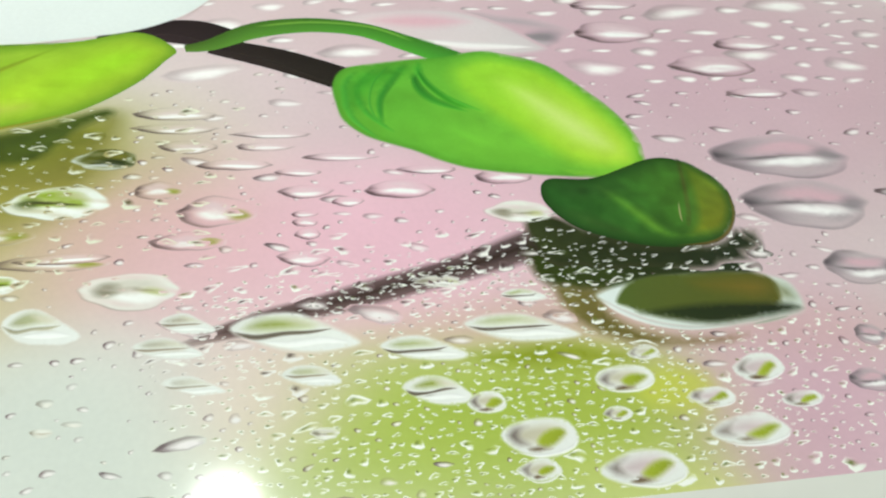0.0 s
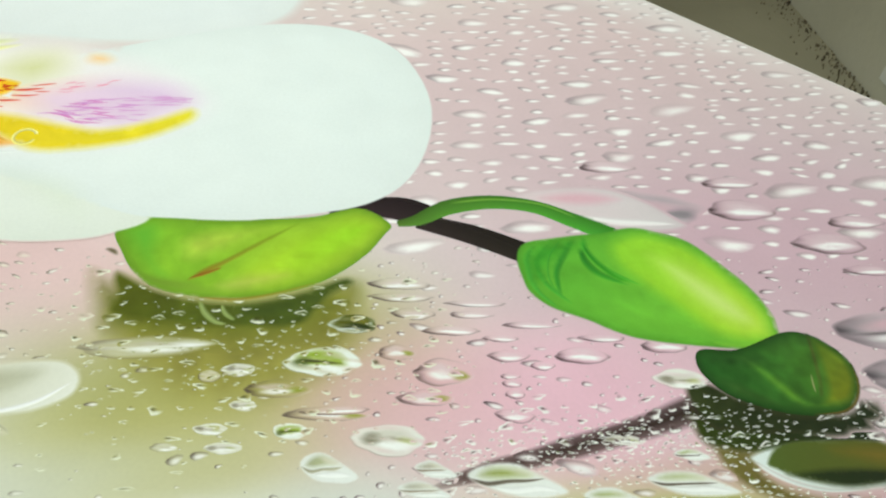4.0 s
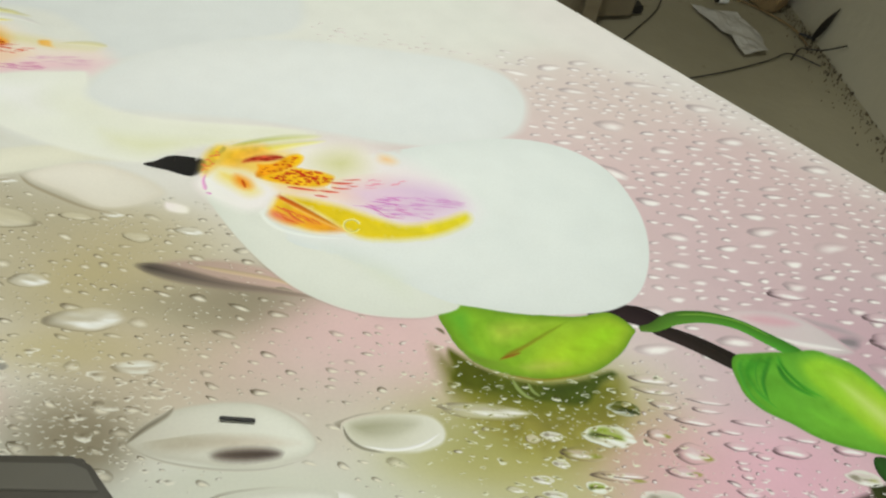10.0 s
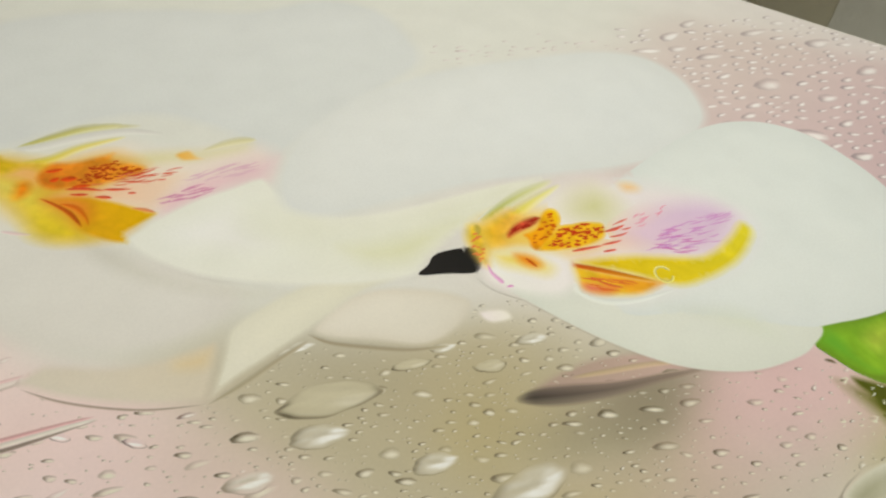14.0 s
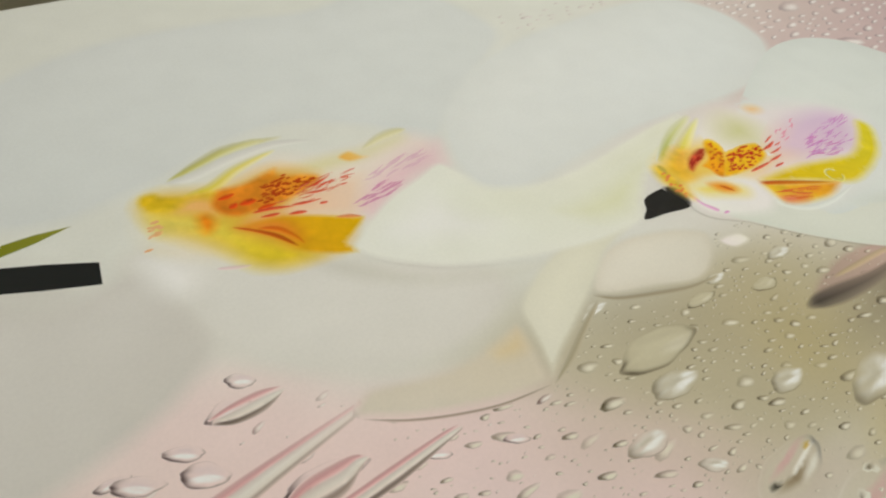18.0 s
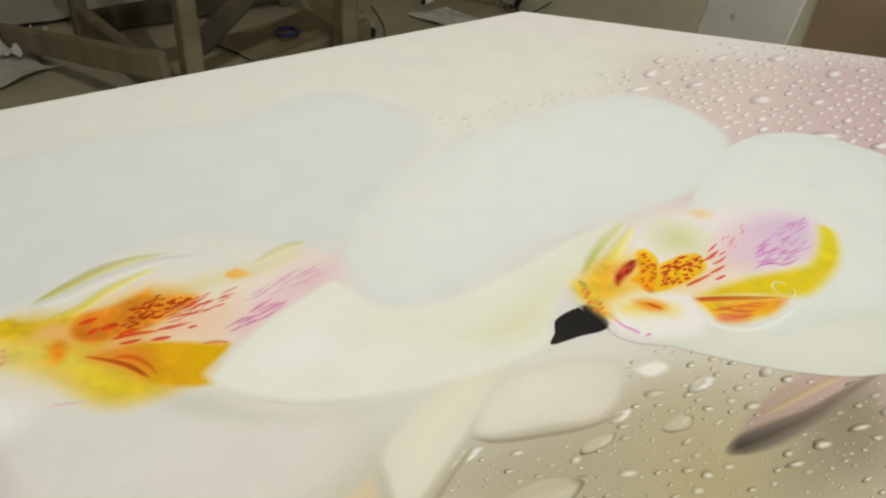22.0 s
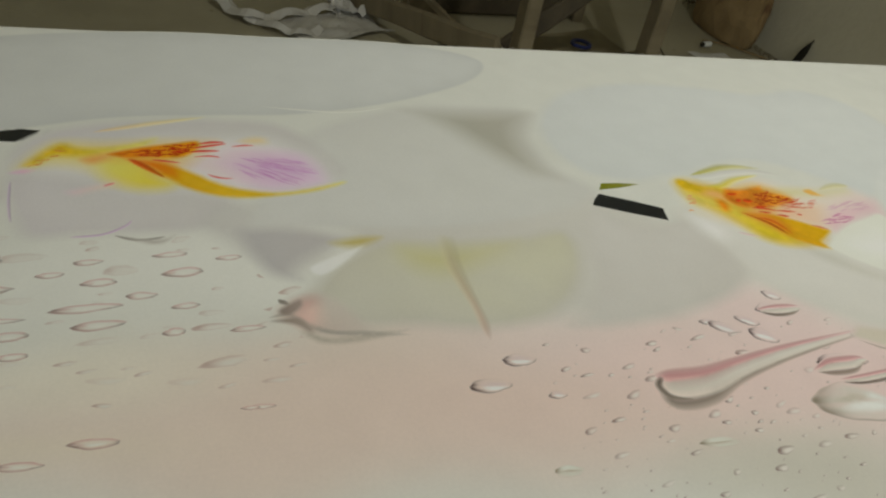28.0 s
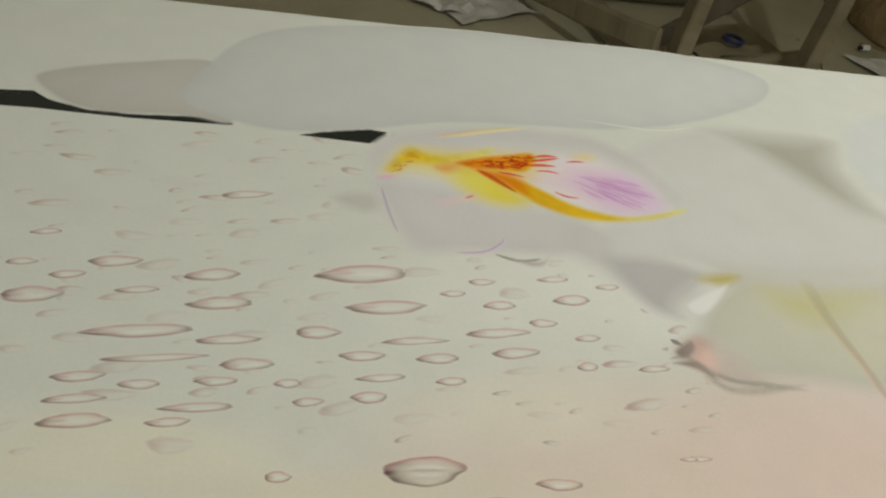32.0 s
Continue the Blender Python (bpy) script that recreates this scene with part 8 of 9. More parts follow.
drop("pink", 0.127, 0.181, 0.0190, 0.0025, -1)
drop("pink", 0.091, 0.189, 0.0145, 0.0025, -1)
ink("pale_drop", [(-0.065, 0.076), (-0.046, 0.078), (-0.025, 0.075), (-0.008, 0.069), (0.004, 0.063), (-0.001, 0.059), (-0.009, 0.053), (-0.020, 0.048), (-0.035, 0.049), (-0.058, 0.054)], 3, (122, 114, 96), (242, 242, 234), ang=90, soft=0.008)
drop("rose", -0.020, 0.137, 0.0180, 0.0055, -1)
drop("rose", 0.007, 0.121, 0.0240, 0.0040, -2)
drop("pale", -0.052, 0.113, 0.0090, 0.0034, -3)
drop("green", -0.011, 0.111, 0.0105, 0.0045, -2)
drop("pale", -0.044, 0.102, 0.0105, 0.0030, -2)
drop("pearl", -0.073, 0.103, 0.0070, 0.0025, -4)
drop("stone", -0.057, 0.146, 0.0065, 0.0040, 0)
drop("pale", -0.042, 0.150, 0.0100, 0.0040, -2)
drop("pale", -0.037, 0.127, 0.0075, 0.0034, -3)
drop("lens", 0.217, 0.286, 0.0580, 0.0209, 0)
drop("pink", 0.211, 0.336, 0.0235, 0.0065, 1)
drop("pink", 0.304, 0.320, 0.0240, 0.0059, 2)
drop("pearl", -0.161, 0.142, 0.0405, 0.0151, 2)
drop("pearl", -0.093, 0.166, 0.0400, 0.0070, 2)
drop("pink", 0.011, 0.123, 0.0200, 0.0025, 2)
drop("grey", -0.277, 0.126, 0.0611, 0.0242, 7)
drop("pearl", -0.402, 0.211, 0.0309, 0.0117, 9)
drop("grey", -0.354, 0.172, 0.0172, 0.0068, 8)
drop("pearl", -0.231, 0.079, 0.0529, 0.0097, 7)
ink("drop_shade", [(-0.287, 0.106), (-0.278, 0.114), (-0.254, 0.119), (-0.237, 0.117), (-0.237, 0.110), (-0.254, 0.104), (-0.277, 0.102)], 5, (116, 100, 94), (96, 82, 78), soft=0.006)
ink("drop_shade", [(-0.336, 0.113), (-0.318, 0.122), (-0.280, 0.126), (-0.241, 0.128), (-0.251, 0.121), (-0.288, 0.115), (-0.317, 0.109)], 5, (168, 158, 130), (206, 196, 180), ang=0, soft=0.01)
drop("long", -0.501, 0.156, 0.0613, 0.0209, 5)
drop("long", -0.514, 0.203, 0.0317, 0.0124, 6)
drop("stone", -0.512, 0.308, 0.0365, 0.0125, -1)
drop("pearl", -0.525, 0.282, 0.0210, 0.0084, -2)
drop("pearl", -0.665, 0.261, 0.0220, 0.0055, -1)
drop("pearl", -0.573, 0.262, 0.0180, 0.0065, -1)
drop("pearl", -0.623, 0.240, 0.0170, 0.0045, -1)
drop("pearl", -0.457, 0.243, 0.0165, 0.0075, -1)
drop("pearl", -0.528, 0.356, 0.0175, 0.0050, 0)
drop("pearl", -0.353, 0.320, 0.0140, 0.0050, -2)
drop("stone", -0.393, 0.305, 0.0130, 0.0055, -2)
drop("stone", -0.449, 0.321, 0.0150, 0.0045, -1)
drop("pearl", -0.422, 0.329, 0.0110, 0.0040, 0)
drop("pink", -0.792, 0.383, 0.0142, 0.0071, -32)
drop("pink", -0.823, 0.396, 0.0146, 0.0057, -30)
drop("pink", -0.796, 0.401, 0.0121, 0.0047, -29)
drop("pink", -0.750, 0.429, 0.0099, 0.0049, -30)
drop("pink", -0.682, 0.326, 0.0094, 0.0036, -32)
drop("pink", -0.637, 0.308, 0.0085, 0.0031, -28)
drop("pearl", -0.551, 0.231, 0.0103, 0.0043, -29)
stroke("tear_pink", [(-0.777, 0.413, 0.0015), (-0.763, 0.415, 0.0040), (-0.745, 0.415, 0.0050), (-0.732, 0.413, 0.0008)], 4, (214, 158, 160), (220, 172, 174), soft=0.6)
stroke("tear_shade", [(-0.776, 0.410, 0.0015), (-0.764, 0.405, 0.0050), (-0.747, 0.405, 0.0057), (-0.731, 0.410, 0.0011)], 4, (84, 74, 66), (170, 156, 144), soft=0.6)
stroke("tear_light", [(-0.775, 0.411, 0.0017), (-0.762, 0.409, 0.0064), (-0.745, 0.409, 0.0067), (-0.730, 0.410, 0.0008)], 5, (226, 216, 206), (242, 238, 230), soft=0.5)
stroke("tear_pink", [(-0.774, 0.341, 0.0011), (-0.753, 0.348, 0.0071), (-0.732, 0.349, 0.0071), (-0.721, 0.349, 0.0038), (-0.716, 0.347, 0.0000)], 4, (214, 158, 160), (220, 172, 174), soft=0.6)
stroke("tear_shade", [(-0.772, 0.339, 0.0011), (-0.757, 0.336, 0.0067), (-0.737, 0.336, 0.0067), (-0.723, 0.342, 0.0034), (-0.715, 0.345, 0.0011)], 4, (150, 132, 124), (170, 156, 144), soft=0.6)
stroke("tear_light", [(-0.772, 0.339, 0.0008), (-0.754, 0.342, 0.0091), (-0.733, 0.342, 0.0087), (-0.721, 0.345, 0.0054), (-0.714, 0.345, 0.0011)], 5, (226, 216, 206), (242, 238, 230), soft=0.5)
stroke("tear_pink", [(-0.757, 0.329, 0.0011), (-0.736, 0.330, 0.0034), (-0.706, 0.332, 0.0038), (-0.673, 0.334, 0.0027), (-0.660, 0.334, 0.0011)], 4, (214, 158, 160), (220, 172, 174), soft=0.6)
stroke("tear_shade", [(-0.756, 0.326, 0.0017), (-0.738, 0.323, 0.0038), (-0.708, 0.324, 0.0040), (-0.674, 0.329, 0.0027), (-0.658, 0.331, 0.0008)], 4, (96, 84, 76), (170, 156, 144), soft=0.6)
stroke("tear_light", [(-0.755, 0.327, 0.0017), (-0.736, 0.326, 0.0044), (-0.706, 0.328, 0.0048), (-0.672, 0.331, 0.0038), (-0.658, 0.332, 0.0011)], 5, (226, 216, 206), (242, 238, 230), soft=0.5)
stroke("tear_pink", [(-0.914, 0.353, 0.0067), (-0.899, 0.352, 0.0158), (-0.869, 0.352, 0.0158), (-0.835, 0.359, 0.0108), (-0.777, 0.369, 0.0065), (-0.689, 0.379, 0.0021)], 4, (214, 158, 160), (220, 172, 174), soft=0.6)
stroke("tear_shade", [(-0.916, 0.342, 0.0067), (-0.911, 0.327, 0.0142), (-0.881, 0.327, 0.0142), (-0.843, 0.342, 0.0102), (-0.781, 0.358, 0.0069), (-0.687, 0.375, 0.0027)], 4, (150, 138, 130), (170, 156, 144), soft=0.6)
stroke("tear_light", [(-0.913, 0.347, 0.0087), (-0.903, 0.339, 0.0202), (-0.873, 0.340, 0.0200), (-0.837, 0.350, 0.0140), (-0.777, 0.363, 0.0096), (-0.686, 0.377, 0.0032)], 5, (226, 216, 206), (242, 238, 230), soft=0.5)
stroke("tear_rim", [(-0.909, 0.352, 0.0044), (-0.916, 0.344, 0.0077), (-0.911, 0.333, 0.0060), (-0.895, 0.328, 0.0017)], 6, (104, 94, 86), (150, 140, 130), soft=0.8)
drop("pearl", -0.760, 0.306, 0.0404, 0.0172, -7)
drop("pink", -0.740, 0.347, 0.0242, 0.0078, -7)
drop("pink", -1.014, 0.383, 0.0135, 0.0057, -4)
drop("pink", -1.044, 0.362, 0.0160, 0.0061, -3)
drop("pink", -0.998, 0.347, 0.0075, 0.0031, -3)
drop("grey", -0.897, 0.290, 0.0166, 0.0043, -5)
drop("grey", -1.016, 0.286, 0.0115, 0.0042, -4)
drop("clear", -1.200, 0.366, 0.0090, 0.0019, -3)
drop("pink", -0.764, 0.413, 0.0145, 0.0077, -1)
drop("pink", -0.833, 0.404, 0.0105, 0.0031, -2)
drop("pink", -0.823, 0.394, 0.0080, 0.0031, -3)
drop("grey", -1.208, 0.297, 0.0246, 0.0020, -5)
drop("clear", -1.297, 0.352, 0.0145, 0.0037, -3)
drop("clear", -1.335, 0.342, 0.0135, 0.0029, -4)
drop("ring", -1.376, 0.364, 0.0260, 0.0085, 1)
drop("clear", -1.400, 0.526, 0.0351, 0.0085, 4)
drop("clear", -1.386, 0.493, 0.0296, 0.0059, 3)
drop("clear", -1.245, 0.504, 0.0155, 0.0051, 3)
drop("clear", -1.303, 0.497, 0.0130, 0.0040, 4)
drop("clear", -1.310, 0.470, 0.0245, 0.0040, 3)
drop("clear", -1.301, 0.452, 0.0180, 0.0044, 3)
drop("clear", -1.356, 0.447, 0.0150, 0.0041, 1)
drop("clear", -1.406, 0.449, 0.0150, 0.0041, 1)
drop("clear", -1.395, 0.431, 0.0160, 0.0030, 3)
drop("clear", -1.350, 0.428, 0.0110, 0.0030, 2)
drop("clear", -1.404, 0.416, 0.0120, 0.0041, 2)
drop("clear", -1.370, 0.462, 0.0230, 0.0029, 3)
drop("clear", -1.478, 0.442, 0.0170, 0.0045, 3)
drop("clear", -1.497, 0.494, 0.0211, 0.0056, 4)
drop("clear", -1.504, 0.521, 0.0186, 0.0056, 6)
drop("clear", -1.544, 0.469, 0.0336, 0.0052, 4)
drop("clear", -1.490, 0.462, 0.0206, 0.0037, 4)
drop("clear", -1.532, 0.447, 0.0326, 0.0026, 3)
drop("clear", -1.572, 0.433, 0.0150, 0.0038, 3)
drop("clear", -1.571, 0.417, 0.0180, 0.0030, 3)
drop("clear", -1.568, 0.402, 0.0200, 0.0045, 2)
drop("clear", -1.538, 0.427, 0.0120, 0.0034, 2)
drop("clear", -1.495, 0.429, 0.0130, 0.0033, 2)
drop("clear", -1.504, 0.410, 0.0205, 0.0033, 2)
drop("clear", -1.519, 0.400, 0.0125, 0.0030, 2)
drop("clear", -1.441, 0.413, 0.0100, 0.0030, 2)
drop("clear", -1.612, 0.499, 0.0181, 0.0068, 4)
drop("clear", -1.550, 0.505, 0.0140, 0.0030, 4)
drop("clear", -1.434, 0.469, 0.0150, 0.0052, 3)
drop("clear", -1.453, 0.427, 0.0085, 0.0033, 3)
drop("clear", -1.274, 0.480, 0.0110, 0.0037, 2)
drop("clear", -1.312, 0.521, 0.0105, 0.0033, 5)
drop("clear", -1.254, 0.526, 0.0140, 0.0029, 4)
drop("clear", -1.211, 0.519, 0.0105, 0.0029, 5)
drop("clear", -1.244, 0.466, 0.0105, 0.0029, 5)
drop("clear", -1.252, 0.440, 0.0080, 0.0036, 3)
drop("clear", -1.203, 0.438, 0.0130, 0.0026, 2)
drop("clear", -1.458, 0.363, 0.0075, 0.0033, 0)
drop("clear", -1.207, 0.366, 0.0065, 0.0015, 0)
drop("clear", -1.336, 0.508, 0.0105, 0.0029, 5)
drop("clear", -1.625, 0.529, 0.0100, 0.0030, 5)
drop("clear", -1.568, 0.532, 0.0181, 0.0049, 6)
drop("clear", -1.595, 0.518, 0.0121, 0.0034, 7)
drop("clear", -1.486, 0.613, 0.0197, 0.0044, 8)
drop("clear", -1.617, 0.560, 0.0106, 0.0027, 8)

print_ground()


# ---- fields of small droplets ----
def area(x0, x1, y0, y1, keep=None, grow=None):
    def place(rnd):
        x, y = rnd.uniform(x0, x1), rnd.uniform(y0, y1)
        if x > right_end(y) - 0.012 or (keep and rnd.random() > keep(x, y)):
            return None
        return x, y, grow(x, y) if grow else 1.0
    return place


def bump(x, y, cx, cy, rx, ry):
    return math.exp(-(((x - cx) / rx) ** 2 + ((y - cy) / ry) ** 2))


droplets("droplet_field", 2300, 1, area(-0.06, 0.8, 0.24, 0.73, lambda x, y: min(1, max(0, (0.745 - y) * 6)) * (1 if y > 0.3 or x > 0.36 else 0.4)), (0.007, 0.025), (0.32, 0.56), (252, 248, 247), (158, 142, 146), 4, 2, 1.15)
droplets("droplet_field", 210, 2, area(0.04, 0.85, 0.005, 0.27, lambda x, y: 1 - bump(x, y, 0.19, 0.03, 0.1, 0.05)), (0.004, 0.012), (0.3, 0.45), (244, 238, 238), (84, 68, 72), -6)
droplets("fine_speckle", 900, 3, area(0.0, 0.6, 0.004, 0.25), (0.001, 0.003), (0.5, 0.9), (244, 240, 238), (84, 60, 66), 0)
droplets("bubble_field", 1300, 4, area(0.06, 0.36, 0.003, 0.11, lambda x, y: bump(x, y, 0.19, 0.035, 0.1, 0.05)), (0.0014, 0.0058), (0.35, 0.8), (250, 252, 244), (96, 112, 40), 0, 2, 1.8, True)
droplets("bubble_field", 400, 5, area(0.05, 0.33, 0.05, 0.16, lambda x, y: bump(y - min(0.081 + (x - 0.062) * 0.25, 0.112), 0, 0, 0, 0.017, 1) * (1 if x < 0.25 else 0.35)), (0.001, 0.0056), (0.3, 0.7), (244, 242, 238), (60, 48, 46), 10, 4, 1.8, True)
droplets("bubble_field", 380, 6, area(-0.16, 0.09, 0.08, 0.23, lambda x, y: bump(x, y, -0.045, 0.165, 0.1, 0.05)), (0.001, 0.0054), (0.3, 0.7), (232, 234, 212), (60, 62, 26), 0, 4, 1.5, True)
droplets("brown_speckle", 1500, 7, area(-0.72, -0.15, 0.06, 0.36, lambda x, y: bump(x, y, -0.43, 0.25, 0.22, 0.12)), (0.0012, 0.0105), (0.34, 0.62), (236, 231, 214), (84, 74, 56), -12, 2, 0.85)
droplets("bubble_field", 240, 8, area(-0.5, -0.3, 0.08, 0.18, lambda x, y: bump(x, y, -0.39, 0.13, 0.06, 0.03)), (0.002, 0.0085), (0.4, 0.65), (236, 234, 222), (90, 80, 62), 4, 4, 1.3, True)
droplets("pale_speckle", 280, 9, area(-0.4, 0.1, 0.004, 0.25), (0.001, 0.005), (0.4, 0.7), (240, 238, 230), (96, 86, 72), 0)
droplets("rose_speckle", 340, 10, area(-1.0, -0.5, 0.15, 0.4), (0.0012, 0.009), (0.28, 0.6), (244, 238, 232), (116, 90, 86), 10, 2, 0.85)
droplets("clear_droplet_field", 300, 11, area(-1.9, -1.15, 0.38, 0.7), (0.006, 0.018), (0.24, 0.42), (238, 234, 227), (190, 160, 152), 6, 2, 0.62)
droplets("droplet_field", 90, 12, area(-0.45, -0.06, 0.63, 0.74, lambda x, y: bump(x, y, -0.2, 0.685, 0.12, 0.03)), (0.004, 0.009), (0.25, 0.4), (238, 232, 230), (180, 160, 160), 4)

print_all()

# ---- small things on the panel ----
scrap = thing("black_scrap", -0.273, 0.136, TOP + 0.004, "small black plastic scrap lying on the print", "scrap", rz=2)
part("strip", slab(-0.0125, 0.0125, -0.0017, 0.0017, -0.0028, -0.0012, 0.0006), RUBBER, scrap)
part("bend", slab(-0.0022, 0.0012, -0.0011, 0.0011, -0.0014, -0.0006, 0.0003), STEEL, scrap, "pale scuffed middle")



def prism(outline, z0, z1, bevel=0.0):
    bm = bmesh.new()
    low = [bm.verts.new((x, y, z0)) for x, y in outline]
    top = [bm.verts.new((x, y, z1)) for x, y in outline]
    bm.faces.new(top)
    bm.faces.new(low[::-1])
    for k in range(len(outline)):
        bm.faces.new((low[k], low[(k + 1) % len(outline)], top[(k + 1) % len(outline)], top[k]))
    bmesh.ops.recalc_face_normals(bm, faces=bm.faces)
    if bevel:
        bmesh.ops.bevel(bm, geom=bm.edges[:], offset=bevel, segments=2, affect="EDGES")
    return bm


tool = thing("grey_block", -0.36, 0.05, TOP + 0.002, "dark grey block with a paler band, lying on the print", "block")
part("body", prism([(-0.13, -0.046), (0.072, -0.046), (0.078, -0.038), (0.006, 0.034), (-0.002, 0.037), (-0.13, 0.025)], 0, 0.02, 0.003), GREY_METAL, tool)
part("band", prism([(-0.127, 0.002), (0.02, 0.013), (0.008, 0.027), (-0.002, 0.03), (-0.127, 0.019)], 0.0195, 0.0212, 0.0006), CASING_BAND, tool, "paler grey band")

# ---- things on the floor ----
frame_ob = thing("timber_crate_frame", -0.1, 2.42, 0.0, "rough open timber crate frame standing on the floor", "crate")


def beam(name, a, b, wide, thick, seed, mat=TIMBER, roll=0.0):
    a, b = Vector(a), Vector(b)
    ob = part(name, plank((b - a).length, wide, thick, seed), mat, frame_ob)
    q = (b - a).to_track_quat("X", "Z")
    ob.matrix_basis = Matrix.Translation(a) @ q.to_matrix().to_4x4() @ pose(0, 0, 0, roll, 0, 0)
    return ob


beam("post", (0.03, 0.0, 0.0), (0.03, 0.0, 1.25), 0.085, 0.06, 1)
beam("post", (0.62, 0.08, 0.0), (0.62, 0.08, 1.2), 0.085, 0.06, 2)
beam("post", (-0.12, 0.95, 0.0), (-0.12, 0.95, 1.25), 0.085, 0.06, 3)
beam("post", (0.75, 0.95, 0.0), (0.75, 0.95, 1.2), 0.085, 0.06, 4)
beam("bottom_rail", (0.04, 0.055, 0.06), (0.86, 0.35, 0.06), 0.05, 0.1, 5)
beam("bottom_rail", (0.0, 0.05, 0.07), (-0.12, 0.98, 0.07), 0.05, 0.11, 6)
beam("bottom_rail", (-0.1, 0.9, 0.06), (0.78, 0.95, 0.06), 0.05, 0.1, 7, DARK_TIMBER)
beam("brace", (-0.05, 0.03, 0.2), (-0.42, 0.9, 0.06), 0.03, 0.1, 8)
beam("brace", (0.1, 0.3, 0.1), (0.62, 0.25, 0.55), 0.03, 0.08, 9, DARK_TIMBER)
beam("cross_rail", (0.02, 0.05, 0.62), (0.64, 0.1, 0.6), 0.04, 0.09, 10)
beam("cross_rail", (-0.12, 0.92, 0.5), (0.76, 0.92, 0.45), 0.04, 0.09, 11, DARK_TIMBER)
beam("side_rail", (0.03, 0.02, 0.5), (-0.12, 0.94, 0.52), 0.035, 0.08, 12)
beam("side_rail", (0.62, 0.1, 0.42), (0.74, 0.94, 0.4), 0.035, 0.08, 13, DARK_TIMBER)


def crumpled(name, w, h, lift, seed, folds=5.0):
    bm = bmesh.new()
    bmesh.ops.create_grid(bm, x_segments=18, y_segments=12, size=0.5)
    for v in bm.verts:
        q = Vector((v.co.x * folds, v.co.y * folds, seed))
        ridge = abs(noise.noise(q)) * lift + abs(noise.noise(q * 2.3)) * lift * 0.4
        v.co = Vector((v.co.x * w * (1 + 0.25 * noise.noise(q + Vector((9, 0, 0)))), v.co.y * h * (1 + 0.3 * noise.noise(q + Vector((0, 7, 0)))), ridge + 0.002))
    ret = bmesh.ops.extrude_face_region(bm, geom=bm.faces[:])
    bmesh.ops.translate(bm, vec=(0, 0, 0.0012), verts=[v for v in ret["geom"] if isinstance(v, bmesh.types.BMVert)])
    bmesh.ops.recalc_face_normals(bm, faces=bm.faces)
    return bm


def loose(name, x, y, rz, bm, mat, label, category, group=""):
    ob = part(name, bm, mat)
    ob.matrix_world = pose(x, y, 0.002, 0, 0, rz)
    return tagged(ob, label, category, group)


def strip_bm(ctrl, wide, lift, seed):
    """A bent strip of torn sheet along a line on the floor."""
    c = curve_points(ctrl, 6)
    bm, rnd, rows = bmesh.new(), random.Random(seed), []
    for i, p in enumerate(c):
        a, b = c[max(i - 1, 0)], c[min(i + 1, len(c) - 1)]
        d = (b - a) / (np.linalg.norm(b - a) + 1e-9)
        w = wide * rnd.uniform(0.75, 1.2)
        z = lift * abs(math.sin(i * 0.5 + seed)) + 0.003
        rows.append([bm.verts.new((p[0] - d[1] * s * w, p[1] + d[0] * s * w, z + h)) for s, h in ((-0.5, 0.0), (0.05, 0.018 * lift / 0.03), (0.5, 0.004))])
    for p, q in zip(rows, rows[1:]):
        for k in range(2):
            bm.faces.new((p[k], q[k], q[k + 1], p[k + 1]))
    ret = bmesh.ops.extrude_face_region(bm, geom=bm.faces[:])
    bmesh.ops.translate(bm, vec=(0, 0, 0.0012), verts=[v for v in ret["geom"] if isinstance(v, bmesh.types.BMVert)])
    bmesh.ops.recalc_face_normals(bm, faces=bm.faces)
    return bm


waste = thing("torn_sheet", 0, 0.055, 0, "torn crumpled white sheet lying on the concrete floor", "waste sheet")
part("long_strip", strip_bm([(-1.1, 3.3), (-1.0, 3.08), (-0.86, 3.08), (-0.7, 3.16), (-0.58, 3.2)], 0.07, 0.03, 1), PAPER, waste)
part("short_strip", strip_bm([(-0.98, 3.06), (-0.86, 2.97), (-0.78, 2.93), (-0.7, 2.97)], 0.06, 0.02, 2), PAPER, waste)
flat = part("flat_piece", crumpled("flat", 0.42, 0.26, 0.02, 3.0, 3.0), PAPER, waste)
flat.matrix_basis = pose(-0.62, 3.03, 0.002, 0, 0, 24)
knot = part("crumpled_end", crumpled("knot", 0.24, 0.16, 0.1, 5.0, 5.0), PAPER, waste)
knot.matrix_basis = pose(-0.5, 3.2, 0.01, 0, 0, -10)



